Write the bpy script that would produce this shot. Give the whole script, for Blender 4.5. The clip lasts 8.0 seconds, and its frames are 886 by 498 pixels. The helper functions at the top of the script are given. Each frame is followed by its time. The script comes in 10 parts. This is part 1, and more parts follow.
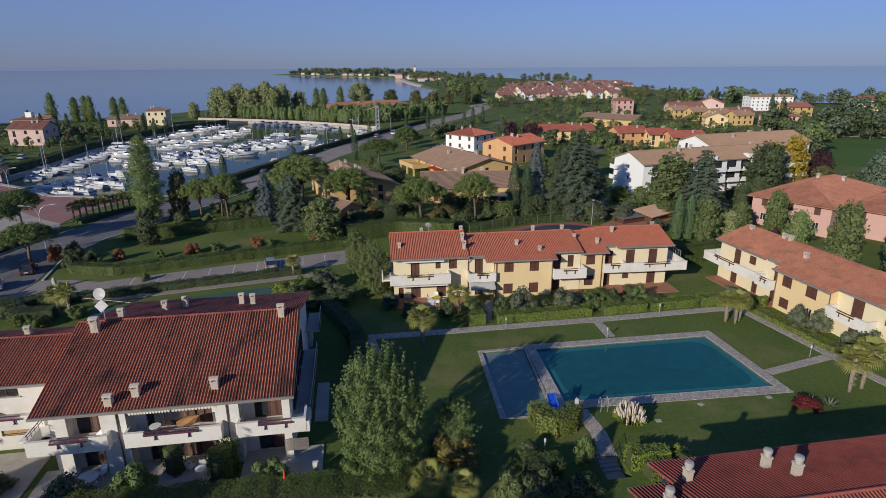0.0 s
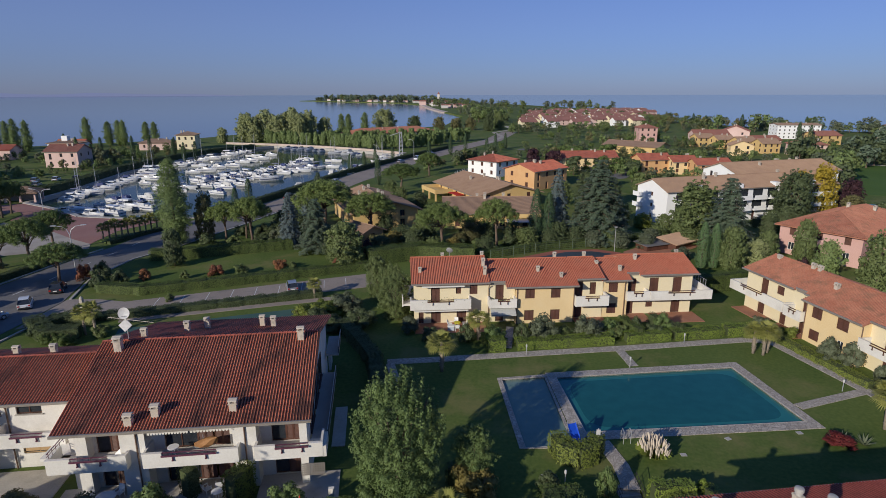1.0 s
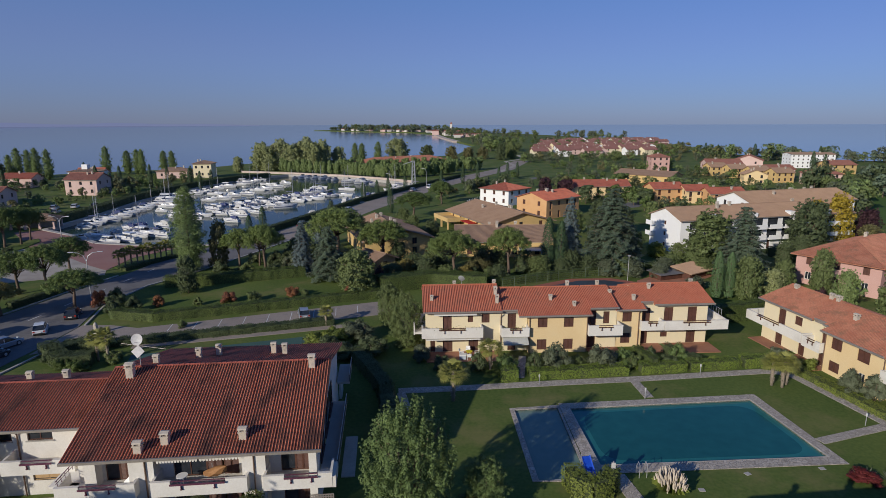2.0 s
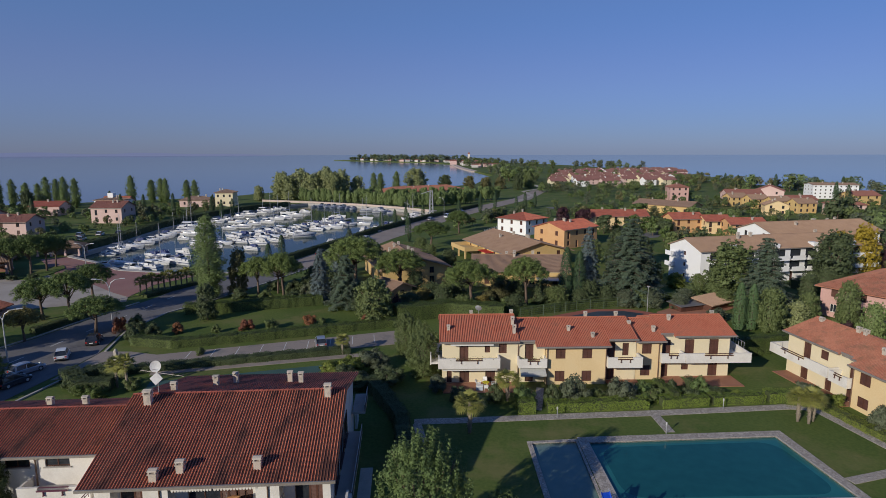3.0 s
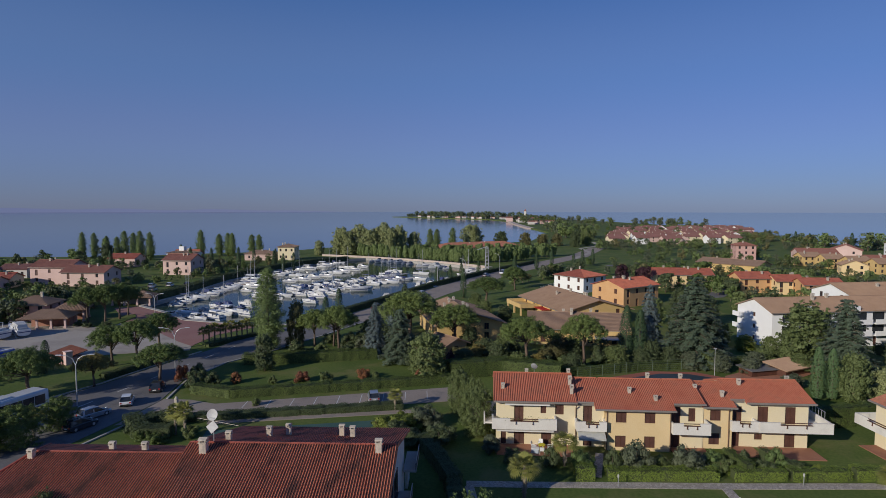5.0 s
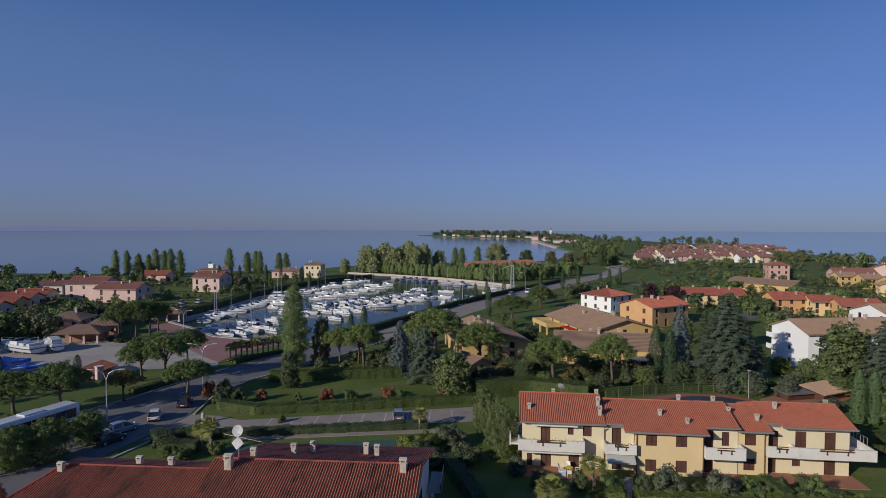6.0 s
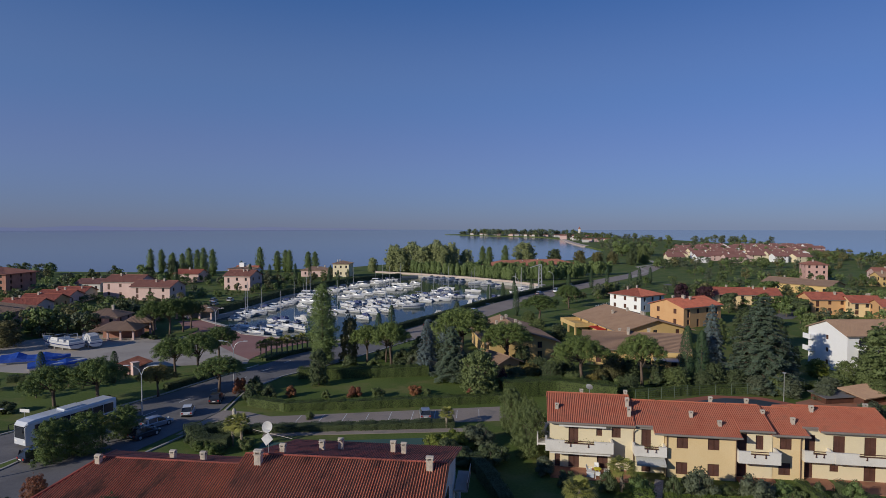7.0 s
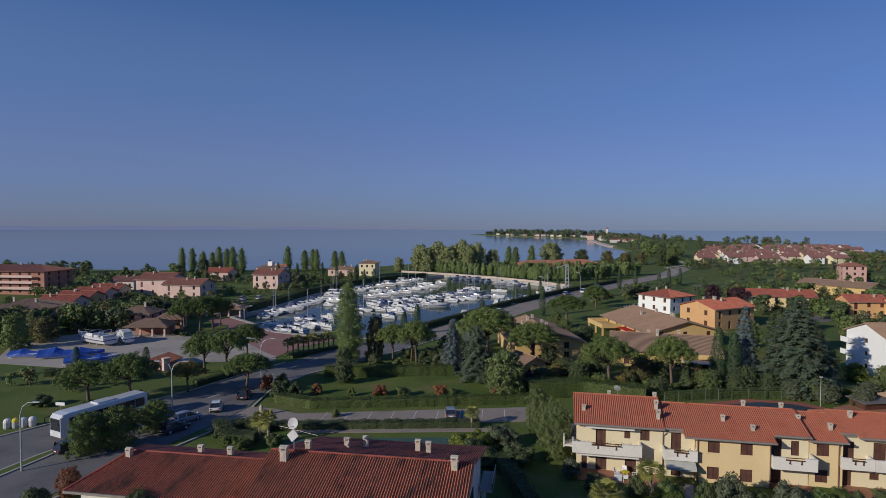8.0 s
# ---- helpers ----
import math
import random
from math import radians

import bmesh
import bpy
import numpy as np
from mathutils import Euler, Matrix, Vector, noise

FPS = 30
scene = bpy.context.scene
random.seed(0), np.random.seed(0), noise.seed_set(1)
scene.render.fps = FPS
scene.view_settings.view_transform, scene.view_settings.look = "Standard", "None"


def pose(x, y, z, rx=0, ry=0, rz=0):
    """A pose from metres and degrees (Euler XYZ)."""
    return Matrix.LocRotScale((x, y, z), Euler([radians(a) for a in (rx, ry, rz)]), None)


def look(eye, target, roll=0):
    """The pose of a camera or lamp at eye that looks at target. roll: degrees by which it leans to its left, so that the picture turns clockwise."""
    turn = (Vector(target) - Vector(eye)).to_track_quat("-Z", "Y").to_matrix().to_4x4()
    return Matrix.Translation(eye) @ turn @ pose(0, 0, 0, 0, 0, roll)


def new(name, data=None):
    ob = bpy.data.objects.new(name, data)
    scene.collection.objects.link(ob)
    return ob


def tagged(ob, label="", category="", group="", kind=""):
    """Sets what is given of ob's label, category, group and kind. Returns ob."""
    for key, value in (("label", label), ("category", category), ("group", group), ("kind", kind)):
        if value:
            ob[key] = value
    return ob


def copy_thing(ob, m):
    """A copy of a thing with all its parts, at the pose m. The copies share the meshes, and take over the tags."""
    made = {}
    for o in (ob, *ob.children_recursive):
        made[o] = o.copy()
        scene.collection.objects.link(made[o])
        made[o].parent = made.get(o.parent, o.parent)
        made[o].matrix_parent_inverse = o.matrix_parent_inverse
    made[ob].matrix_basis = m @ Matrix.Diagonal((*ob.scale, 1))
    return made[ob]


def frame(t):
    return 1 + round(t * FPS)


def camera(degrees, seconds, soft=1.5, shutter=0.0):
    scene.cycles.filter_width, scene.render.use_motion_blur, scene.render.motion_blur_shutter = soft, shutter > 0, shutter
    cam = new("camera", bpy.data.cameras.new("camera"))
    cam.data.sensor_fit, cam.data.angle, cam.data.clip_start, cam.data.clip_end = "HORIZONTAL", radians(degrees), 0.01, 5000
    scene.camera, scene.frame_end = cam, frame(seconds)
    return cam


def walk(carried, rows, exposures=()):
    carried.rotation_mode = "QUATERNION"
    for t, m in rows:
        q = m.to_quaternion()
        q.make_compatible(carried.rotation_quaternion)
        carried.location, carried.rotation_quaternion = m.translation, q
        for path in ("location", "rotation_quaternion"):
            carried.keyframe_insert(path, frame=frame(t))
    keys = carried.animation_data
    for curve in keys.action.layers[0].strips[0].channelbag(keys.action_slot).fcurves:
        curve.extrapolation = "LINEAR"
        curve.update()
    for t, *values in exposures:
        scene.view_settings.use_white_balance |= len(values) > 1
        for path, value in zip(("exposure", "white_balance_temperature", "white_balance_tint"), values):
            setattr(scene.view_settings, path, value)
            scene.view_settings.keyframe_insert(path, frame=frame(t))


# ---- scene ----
cam = camera(74.6, 8.0, 0.6)
PATH = [
    (0, (-1.926, -0.284, 28.185), (-2.018, 1.62, 27.579), -0.3),
    (0.5, (-1.902, -0.257, 28.179), (-2.039, 1.655, 27.607), -0.2),
    (1, (-1.883, -0.17, 28.144), (-2.049, 1.753, 27.621), -0.1),
    (1.5, (-1.913, -0.127, 28.099), (-2.099, 1.806, 27.622), -0.1),
    (3, (-1.881, -0.196, 28.177), (-2.151, 1.758, 27.846), -0.1),
    (3.5, (-1.901, -0.229, 28.19), (-2.211, 1.726, 27.905), -0.0),
    (4, (-1.844, -0.246, 28.142), (-2.205, 1.707, 27.909), -0.0),
    (4.5, (-1.831, -0.17, 28.073), (-2.244, 1.778, 27.886), -0.0),
    (6, (-1.995, 0.212, 27.809), (-2.54, 2.135, 27.734), 0.1),
    (6.5, (-1.941, 0.097, 27.821), (-2.526, 2.008, 27.745), 0.0),
    (7, (-1.936, 0.248, 27.788), (-2.571, 2.143, 27.71), 0.0),
    (7.5, (-2.051, 0.429, 27.703), (-2.73, 2.309, 27.625), 0.1),
    (8, (-2.026, 0.607, 27.593), (-2.745, 2.472, 27.515), 0.1),
]
EXPOSURES = [(0.0, 0.08), (1.5, 0.02), (3.0, -0.08), (3.5, -0.1), (4.5, -0.14), (6.0, -0.17), (8.0, -0.18)]
walk(cam, [(t, look(eye, target, roll)) for t, eye, target, roll in PATH], EXPOSURES)
SUN_STRENGTH, SKY_STRENGTH = 3.8, 0.077
SKY_AIR, SKY_DUST, SKY_OZONE = 1.0, 0.2, 6.0
SKY_TINT = (0.325, 0.425, 0.735)
# lake haze: (height of the view's way, colour), greyest at the horizon
SKY_HAZE = ((0.0, (1.14, 1.15, 1.74)), (0.10, (1.34, 1.49, 2.15)), (0.22, (1.00, 1.55, 2.42)), (0.42, (0.30, 0.95, 2.20)), (0.80, (0.30, 0.66, 1.60)))

# ---------- world, sun ----------
SUN_DIR = Vector((-0.565, -0.825, 0.375)).normalized()      # towards the sun
wd = bpy.data.worlds.new("world")
scene.world = wd
wd.use_nodes = True
wn = wd.node_tree
wn.nodes.clear()
w_out = wn.nodes.new("ShaderNodeOutputWorld")
w_bg = wn.nodes.new("ShaderNodeBackground")
w_sky = wn.nodes.new("ShaderNodeTexSky")
w_sky.sky_type = "NISHITA"
w_sky.sun_disc = False
w_sky.sun_elevation = math.asin(SUN_DIR.z)
w_sky.sun_rotation = math.atan2(SUN_DIR.x, SUN_DIR.y)
w_sky.air_density, w_sky.dust_density, w_sky.ozone_density = SKY_AIR, SKY_DUST, SKY_OZONE
w_tint = wn.nodes.new("ShaderNodeMix")
w_tint.data_type, w_tint.blend_type = "RGBA", "MULTIPLY"
w_tint.inputs[0].default_value = 1.0
w_tint.inputs[7].default_value = (*SKY_TINT, 1)
wn.links.new(w_sky.outputs[0], w_tint.inputs[6])
w_haze = wn.nodes.new("ShaderNodeMix")
w_haze.data_type, w_haze.blend_type = "RGBA", "ADD"
w_haze.inputs[0].default_value = 1.0
w_way = wn.nodes.new("ShaderNodeTexCoord")
w_sep = wn.nodes.new("ShaderNodeSeparateXYZ")
w_ramp = wn.nodes.new("ShaderNodeValToRGB")
w_ramp.color_ramp.interpolation = "EASE"
for i, (at, col) in enumerate(SKY_HAZE):
    stop = w_ramp.color_ramp.elements[i] if i < 2 else w_ramp.color_ramp.elements.new(at)
    stop.position, stop.color = at, (col[0] / 3, col[1] / 3, col[2] / 3, 1)
w_scale = wn.nodes.new("ShaderNodeVectorMath")
w_scale.operation = "SCALE"
w_scale.inputs["Scale"].default_value = 3.0
wn.links.new(w_way.outputs["Generated"], w_sep.inputs[0])
wn.links.new(w_sep.outputs[2], w_ramp.inputs[0])
wn.links.new(w_ramp.outputs[0], w_scale.inputs[0])
wn.links.new(w_scale.outputs[0], w_haze.inputs[7])
wn.links.new(w_tint.outputs[2], w_haze.inputs[6])
wn.links.new(w_haze.outputs[2], w_bg.inputs[0])
w_bg.inputs[1].default_value = SKY_STRENGTH
wn.links.new(w_bg.outputs[0], w_out.inputs[0])
sun_data = bpy.data.lights.new("sun", "SUN")
sun_data.energy, sun_data.angle, sun_data.color = SUN_STRENGTH, radians(0.6), (1.0, 0.92, 0.79)
sun = new("sun", sun_data)
sun.matrix_world = look(SUN_DIR * 100, (0, 0, 0))


# ---------- materials ----------
def shade(name, a, b, rough=0.8, scale=1.0, fine=12.0, bump=0.3, metal=0.0, depth=0.02, island=0.0, per_object=0.0, stain=None, stain_scale=0.3,
          stain_amount=0.5, soft_light=0.0, coat=0.0, where="pos", spec=0.5, streak=1.0):
    """A two-tone material: a broad noise and a fine one between colours a and b, stains with a shape of their own, fine relief."""
    m = bpy.data.materials.new(name)
    m.use_nodes = True
    t = m.node_tree
    N, L = t.nodes, t.links
    p = N["Principled BSDF"]
    if where == "pos":
        src = N.new("ShaderNodeNewGeometry").outputs["Position"]
    else:
        src = N.new("ShaderNodeTexCoord").outputs["Object"]
    n1 = N.new("ShaderNodeTexNoise")
    n1.inputs["Scale"].default_value, n1.inputs["Detail"].default_value = scale, 5
    n2 = N.new("ShaderNodeTexNoise")
    n2.inputs["Scale"].default_value, n2.inputs["Detail"].default_value = fine, 6
    L.new(src, n1.inputs["Vector"]), L.new(src, n2.inputs["Vector"])
    add = N.new("ShaderNodeMath")
    add.operation = "ADD"
    L.new(n1.outputs[0], add.inputs[0]), L.new(n2.outputs[0], add.inputs[1])
    last = add.outputs[0]
    span = (0.75, 1.25)
    if island:
        g = N.new("ShaderNodeNewGeometry")
        k = N.new("ShaderNodeMath")
        k.operation, k.inputs[1].default_value = "MULTIPLY_ADD", island
        L.new(g.outputs["Random Per Island"], k.inputs[0]), L.new(last, k.inputs[2])
        last = k.outputs[0]
        span = (0.75 + island * 0.1, 1.2 + island * 0.9)
    if per_object:
        g = N.new("ShaderNodeObjectInfo")
        k = N.new("ShaderNodeMath")
        k.operation, k.inputs[1].default_value = "MULTIPLY_ADD", per_object
        L.new(g.outputs["Random"], k.inputs[0]), L.new(last, k.inputs[2])
        last = k.outputs[0]
        span = (span[0], span[1] + per_object)
    mr = N.new("ShaderNodeMapRange")
    mr.inputs[1].default_value, mr.inputs[2].default_value = span
    L.new(last, mr.inputs[0])
    mx = N.new("ShaderNodeMix")
    mx.data_type = "RGBA"
    mx.inputs[6].default_value, mx.inputs[7].default_value = (*a, 1), (*b, 1)
    L.new(mr.outputs[0], mx.inputs[0])
    col = mx.outputs[2]
    if stain:
        n3 = N.new("ShaderNodeTexNoise")
        n3.inputs["Scale"].default_value, n3.inputs["Detail"].default_value, n3.inputs["Roughness"].default_value = stain_scale, 7, 0.65
        drawn = N.new("ShaderNodeMapping")
        drawn.inputs["Rotation"].default_value = (0, 0, radians(-11.7) if streak != 1.0 else 0)
        drawn.inputs["Scale"].default_value = (1, streak, streak)
        L.new(src, drawn.inputs["Vector"]), L.new(drawn.outputs[0], n3.inputs["Vector"])
        r3 = N.new("ShaderNodeMapRange")
        r3.inputs[1].default_value, r3.inputs[2].default_value, r3.inputs[4].default_value = 0.5, 0.66, stain_amount
        L.new(n3.outputs[0], r3.inputs[0])
        m3 = N.new("ShaderNodeMix")
        m3.data_type = "RGBA"
        m3.inputs[7].default_value = (*stain, 1)
        L.new(r3.outputs[0], m3.inputs[0]), L.new(col, m3.inputs[6])
        col = m3.outputs[2]
    L.new(col, p.inputs["Base Color"])
    p.inputs["Roughness"].default_value, p.inputs["Metallic"].default_value = rough, metal
    p.inputs["Specular IOR Level"].default_value = spec
    p.inputs["Coat Weight"].default_value = coat
    if bump:
        bn = N.new("ShaderNodeBump")
        bn.inputs["Strength"].default_value, bn.inputs["Distance"].default_value = bump, depth
        L.new(n2.outputs[0], bn.inputs["Height"]), L.new(bn.outputs[0], p.inputs["Normal"])
    if soft_light:
        tr = N.new("ShaderNodeBsdfTranslucent")
        L.new(col, tr.inputs[0])
        ms = N.new("ShaderNodeMixShader")
        ms.inputs[0].default_value = soft_light
        L.new(p.outputs[0], ms.inputs[1]), L.new(tr.outputs[0], ms.inputs[2])
        L.new(ms.outputs[0], N["Material Output"].inputs[0])
    return m


def leafy(name, a, b, per_object=0.25):
    return shade(name, a, b, rough=0.6, scale=0.5, fine=3.0, bump=0, island=0.4, per_object=per_object, soft_light=0.20, where="obj", spec=0.25)


M = {}
M["white"] = shade("white_plaster", (0.66, 0.63, 0.57), (0.74, 0.715, 0.66), 0.85, 0.35, 9, 0.15, stain=(0.48, 0.45, 0.40), stain_scale=0.5, stain_amount=0.35)
M["yellow"] = shade("yellow_plaster", (0.70, 0.52, 0.275), (0.76, 0.59, 0.335), 0.88, 0.4, 10, 0.15, stain=(0.62, 0.48, 0.28), stain_scale=0.4, stain_amount=0.3)
M["cream"] = shade("cream_plaster", (0.71, 0.61, 0.40), (0.76, 0.67, 0.46), 0.88, 0.4, 10, 0.15, stain=(0.6, 0.5, 0.34), stain_scale=0.4, stain_amount=0.3)
M["ochre"] = shade("ochre_plaster", (0.56, 0.38, 0.15), (0.63, 0.45, 0.20), 0.88, 0.3, 8, 0.15, stain=(0.45, 0.30, 0.14), stain_scale=0.4, stain_amount=0.35)
M["orange"] = shade("orange_plaster", (0.58, 0.33, 0.15), (0.64, 0.39, 0.19), 0.88, 0.3, 8, 0.15, stain=(0.55, 0.28, 0.12), stain_scale=0.4, stain_amount=0.35)
M["pink"] = shade("pink_plaster", (0.52, 0.31, 0.27), (0.58, 0.37, 0.325), 0.88, 0.3, 8, 0.15, stain=(0.5, 0.28, 0.24), stain_scale=0.4, stain_amount=0.3)
M["palepink"] = shade("pale_pink_plaster", (0.60, 0.42, 0.37), (0.66, 0.48, 0.43), 0.88, 0.3, 8, 0.15, stain=(0.5, 0.38, 0.33), stain_scale=0.4, stain_amount=0.3)
M["purewhite"] = shade("bright_white_plaster", (0.78, 0.78, 0.77), (0.83, 0.83, 0.82), 0.85, 0.3, 8, 0.1, stain=(0.6, 0.6, 0.58), stain_scale=0.3, stain_amount=0.25)
M["brick"] = shade("orange_brick", (0.33, 0.155, 0.11), (0.42, 0.21, 0.155), 0.9, 0.5, 9, 0.3)
M["roof_red"] = shade("red_clay_tile", (0.52, 0.145, 0.075), (0.70, 0.25, 0.14), 0.85, 0.9, 7, 0.4, island=0.5, stain=(0.06, 0.026, 0.02), stain_scale=0.75, stain_amount=0.85, streak=0.35)
M["roof_orange"] = shade("orange_clay_tile", (0.40, 0.115, 0.062), (0.53, 0.185, 0.105), 0.85, 0.7, 7, 0.4, stain=(0.24, 0.09, 0.055), stain_scale=0.7, stain_amount=0.55)
M["roof_faded"] = shade("faded_red_tile", (0.24, 0.095, 0.068), (0.32, 0.14, 0.10), 0.85, 0.5, 7, 0.4, per_object=0.2, stain=(0.25, 0.13, 0.10), stain_scale=0.35, stain_amount=0.4)
M["roof_brown"] = shade("brown_clay_tile", (0.285, 0.182, 0.118), (0.37, 0.245, 0.165), 0.85, 0.5, 7, 0.4, per_object=0.15, stain=(0.27, 0.165, 0.12), stain_scale=0.35, stain_amount=0.4)
M["fascia"] = shade("grey_gutter_metal", (0.30, 0.26, 0.22), (0.38, 0.34, 0.30), 0.5, 1, 9, 0.05, metal=0.4)
M["pipe"] = shade("brown_downpipe", (0.16, 0.10, 0.07), (0.22, 0.14, 0.10), 0.5, 1, 9, 0.05, metal=0.3)
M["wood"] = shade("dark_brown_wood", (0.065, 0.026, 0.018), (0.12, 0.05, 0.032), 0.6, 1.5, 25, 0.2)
M["wood_lt"] = shade("light_wood", (0.42, 0.27, 0.13), (0.50, 0.33, 0.17), 0.6, 1.5, 25, 0.2)
M["rail"] = shade("purple_brown_metal", (0.13, 0.045, 0.075), (0.18, 0.065, 0.105), 0.4, 1.5, 15, 0.05, metal=0.3)
M["concrete"] = shade("grey_concrete", (0.36, 0.34, 0.31), (0.46, 0.44, 0.40), 0.9, 0.6, 12, 0.3, stain=(0.22, 0.21, 0.19), stain_scale=0.6, stain_amount=0.5)
M["chimney"] = shade("pale_cement_chimney", (0.47, 0.405, 0.325), (0.58, 0.51, 0.42), 0.9, 1.2, 12, 0.3, stain=(0.2, 0.19, 0.17), stain_scale=1.2, stain_amount=0.6)
M["terracotta"] = shade("terracotta_paving", (0.30, 0.13, 0.075), (0.38, 0.18, 0.11), 0.85, 0.7, 9, 0.2)
M["patio"] = shade("pale_stone_paving", (0.40, 0.36, 0.30), (0.50, 0.46, 0.39), 0.85, 0.7, 9, 0.2, stain=(0.26, 0.24, 0.2), stain_scale=0.6, stain_amount=0.4)
M["asphalt"] = shade("worn_asphalt", (0.125, 0.12, 0.122), (0.18, 0.172, 0.17), 0.9, 0.12, 9, 0.3, stain=(0.085, 0.083, 0.086), stain_scale=0.25, stain_amount=0.6)
M["asphalt_pale"] = shade("pale_old_asphalt", (0.255, 0.21, 0.175), (0.325, 0.275, 0.235), 0.9, 0.15, 9, 0.3, stain=(0.15, 0.14, 0.13), stain_scale=0.3, stain_amount=0.6)
M["gravel"] = shade("pale_gravel_yard", (0.34, 0.30, 0.255), (0.42, 0.375, 0.32), 0.95, 0.1, 7, 0.4, stain=(0.22, 0.19, 0.17), stain_scale=0.12, stain_amount=0.6)
M["pinkpave"] = shade("pink_block_paving", (0.27, 0.13, 0.11), (0.34, 0.18, 0.15), 0.9, 0.2, 7, 0.3, stain=(0.22, 0.14, 0.12), stain_scale=0.2, stain_amount=0.5)
M["redcourt"] = shade("red_court_paving", (0.28, 0.085, 0.055), (0.34, 0.12, 0.08), 0.9, 0.4, 9, 0.2)
M["kerb"] = shade("kerb_stone", (0.36, 0.34, 0.31), (0.44, 0.42, 0.39), 0.85, 0.8, 10, 0.2)
M["paint"] = shade("white_road_paint", (0.55, 0.55, 0.53), (0.7, 0.7, 0.68), 0.8, 2, 12, 0.1)
M["green_court"] = shade("green_hard_court", (0.035, 0.085, 0.07), (0.05, 0.11, 0.09), 0.85, 0.3, 8, 0.2)
M["cover"] = shade("dark_pool_cover", (0.035, 0.05, 0.065), (0.06, 0.08, 0.10), 0.5, 0.3, 4, 0.2)
M["soil"] = shade("garden_soil", (0.07, 0.055, 0.035), (0.12, 0.09, 0.06), 0.95, 0.5, 6, 0.5)
M["sand"] = shade("breakwater_stone", (0.46, 0.37, 0.31), (0.56, 0.47, 0.40), 0.9, 0.2, 4, 0.4, stain=(0.35, 0.27, 0.23), stain_scale=0.3, stain_amount=0.5)
M["glass"] = shade("dark_window_glass", (0.02, 0.025, 0.03), (0.035, 0.04, 0.05), 0.08, 0.5, 3, 0, spec=0.7)
M["frame_white"] = shade("white_frame_paint", (0.70, 0.69, 0.66), (0.78, 0.77, 0.74), 0.5, 1, 8, 0.05)
M["boat_white"] = shade("white_gelcoat", (0.58, 0.59, 0.60), (0.72, 0.72, 0.72), 0.25, 0.4, 5, 0.0, coat=0.4, per_object=0.3)
M["boat_grey"] = shade("grey_deck", (0.42, 0.42, 0.42), (0.60, 0.59, 0.56), 0.6, 0.6, 5, 0.05, per_object=0.3)
M["boat_blue"] = shade("blue_canvas", (0.02, 0.035, 0.12), (0.04, 0.06, 0.18), 0.7, 0.6, 5, 0.1)
M["tarp"] = shade("bright_blue_tarpaulin", (0.015, 0.055, 0.30), (0.035, 0.10, 0.42), 0.45, 0.5, 2.5, 0.6, depth=0.1)
M["teak"] = shade("teak_planks", (0.26, 0.17, 0.10), (0.33, 0.23, 0.15), 0.7, 0.6, 8, 0.1)
M["alu"] = shade("pale_aluminium", (0.60, 0.60, 0.60), (0.70, 0.70, 0.70), 0.4, 1, 8, 0.0, metal=0.6)
M["steel"] = shade("galvanised_steel", (0.42, 0.43, 0.44), (0.52, 0.53, 0.54), 0.5, 1, 8, 0.05, metal=0.5)
M["plastic"] = shade("white_plastic", (0.76, 0.76, 0.75), (0.82, 0.82, 0.81), 0.4, 1, 8, 0.0)
M["black"] = shade("black_rubber", (0.015, 0.015, 0.016), (0.03, 0.03, 0.032), 0.8, 2, 12, 0.1)
M["blueslide"] = shade("blue_plastic", (0.01, 0.06, 0.45), (0.02, 0.09, 0.55), 0.35, 1, 8, 0.0)
M["canvas"] = shade("orange_parasol_canvas", (0.26, 0.12, 0.045), (0.34, 0.17, 0.065), 0.8, 1, 8, 0.2)
M["red"] = shade("red_canvas", (0.50, 0.03, 0.02), (0.6, 0.05, 0.03), 0.7, 1, 8, 0.1)
M["awning"] = shade("grey_awning_canvas", (0.42, 0.42, 0.38), (0.5, 0.5, 0.46), 0.8, 1, 8, 0.1)
M["bark"] = shade("tree_bark", (0.10, 0.07, 0.05), (0.18, 0.13, 0.095), 0.95, 1.5, 9, 0.6, where="obj")
M["bark_pale"] = shade("pale_bark", (0.22, 0.18, 0.14), (0.32, 0.27, 0.21), 0.95, 1.5, 9, 0.5, where="obj")
M["pampas"] = shade("pampas_plume", (0.50, 0.42, 0.33), (0.62, 0.54, 0.44), 0.9, 2, 9, 0.1, island=0.4)
M["blueshed"] = shade("pale_blue_paint", (0.35, 0.40, 0.46), (0.42, 0.47, 0.52), 0.6, 1, 9, 0.05)
M["car_white"] = shade("white_car_paint", (0.62, 0.64, 0.67), (0.66, 0.68, 0.70), 0.25, 1, 5, 0, coat=0.6)
M["car_silver"] = shade("silver_car_paint", (0.40, 0.42, 0.46), (0.44, 0.46, 0.50), 0.3, 1, 5, 0, metal=0.5, coat=0.6)
M["car_blue"] = shade("pale_blue_car_paint", (0.30, 0.36, 0.48), (0.34, 0.40, 0.52), 0.3, 1, 5, 0, metal=0.3, coat=0.6)
M["car_dark"] = shade("dark_car_paint", (0.03, 0.032, 0.038), (0.045, 0.047, 0.055), 0.25, 1, 5, 0, coat=0.6)
M["lampred"] = shade("red_lamp_plastic", (0.35, 0.02, 0.015), (0.4, 0.03, 0.02), 0.3, 1, 5, 0)
M["yellowbin"] = shade("yellow_plastic", (0.60, 0.52, 0.03), (0.68, 0.58, 0.05), 0.5, 1, 5, 0)
M["fence"] = shade("green_wire_fence", (0.10, 0.14, 0.10), (0.15, 0.19, 0.14), 0.6, 1, 5, 0, metal=0.2)
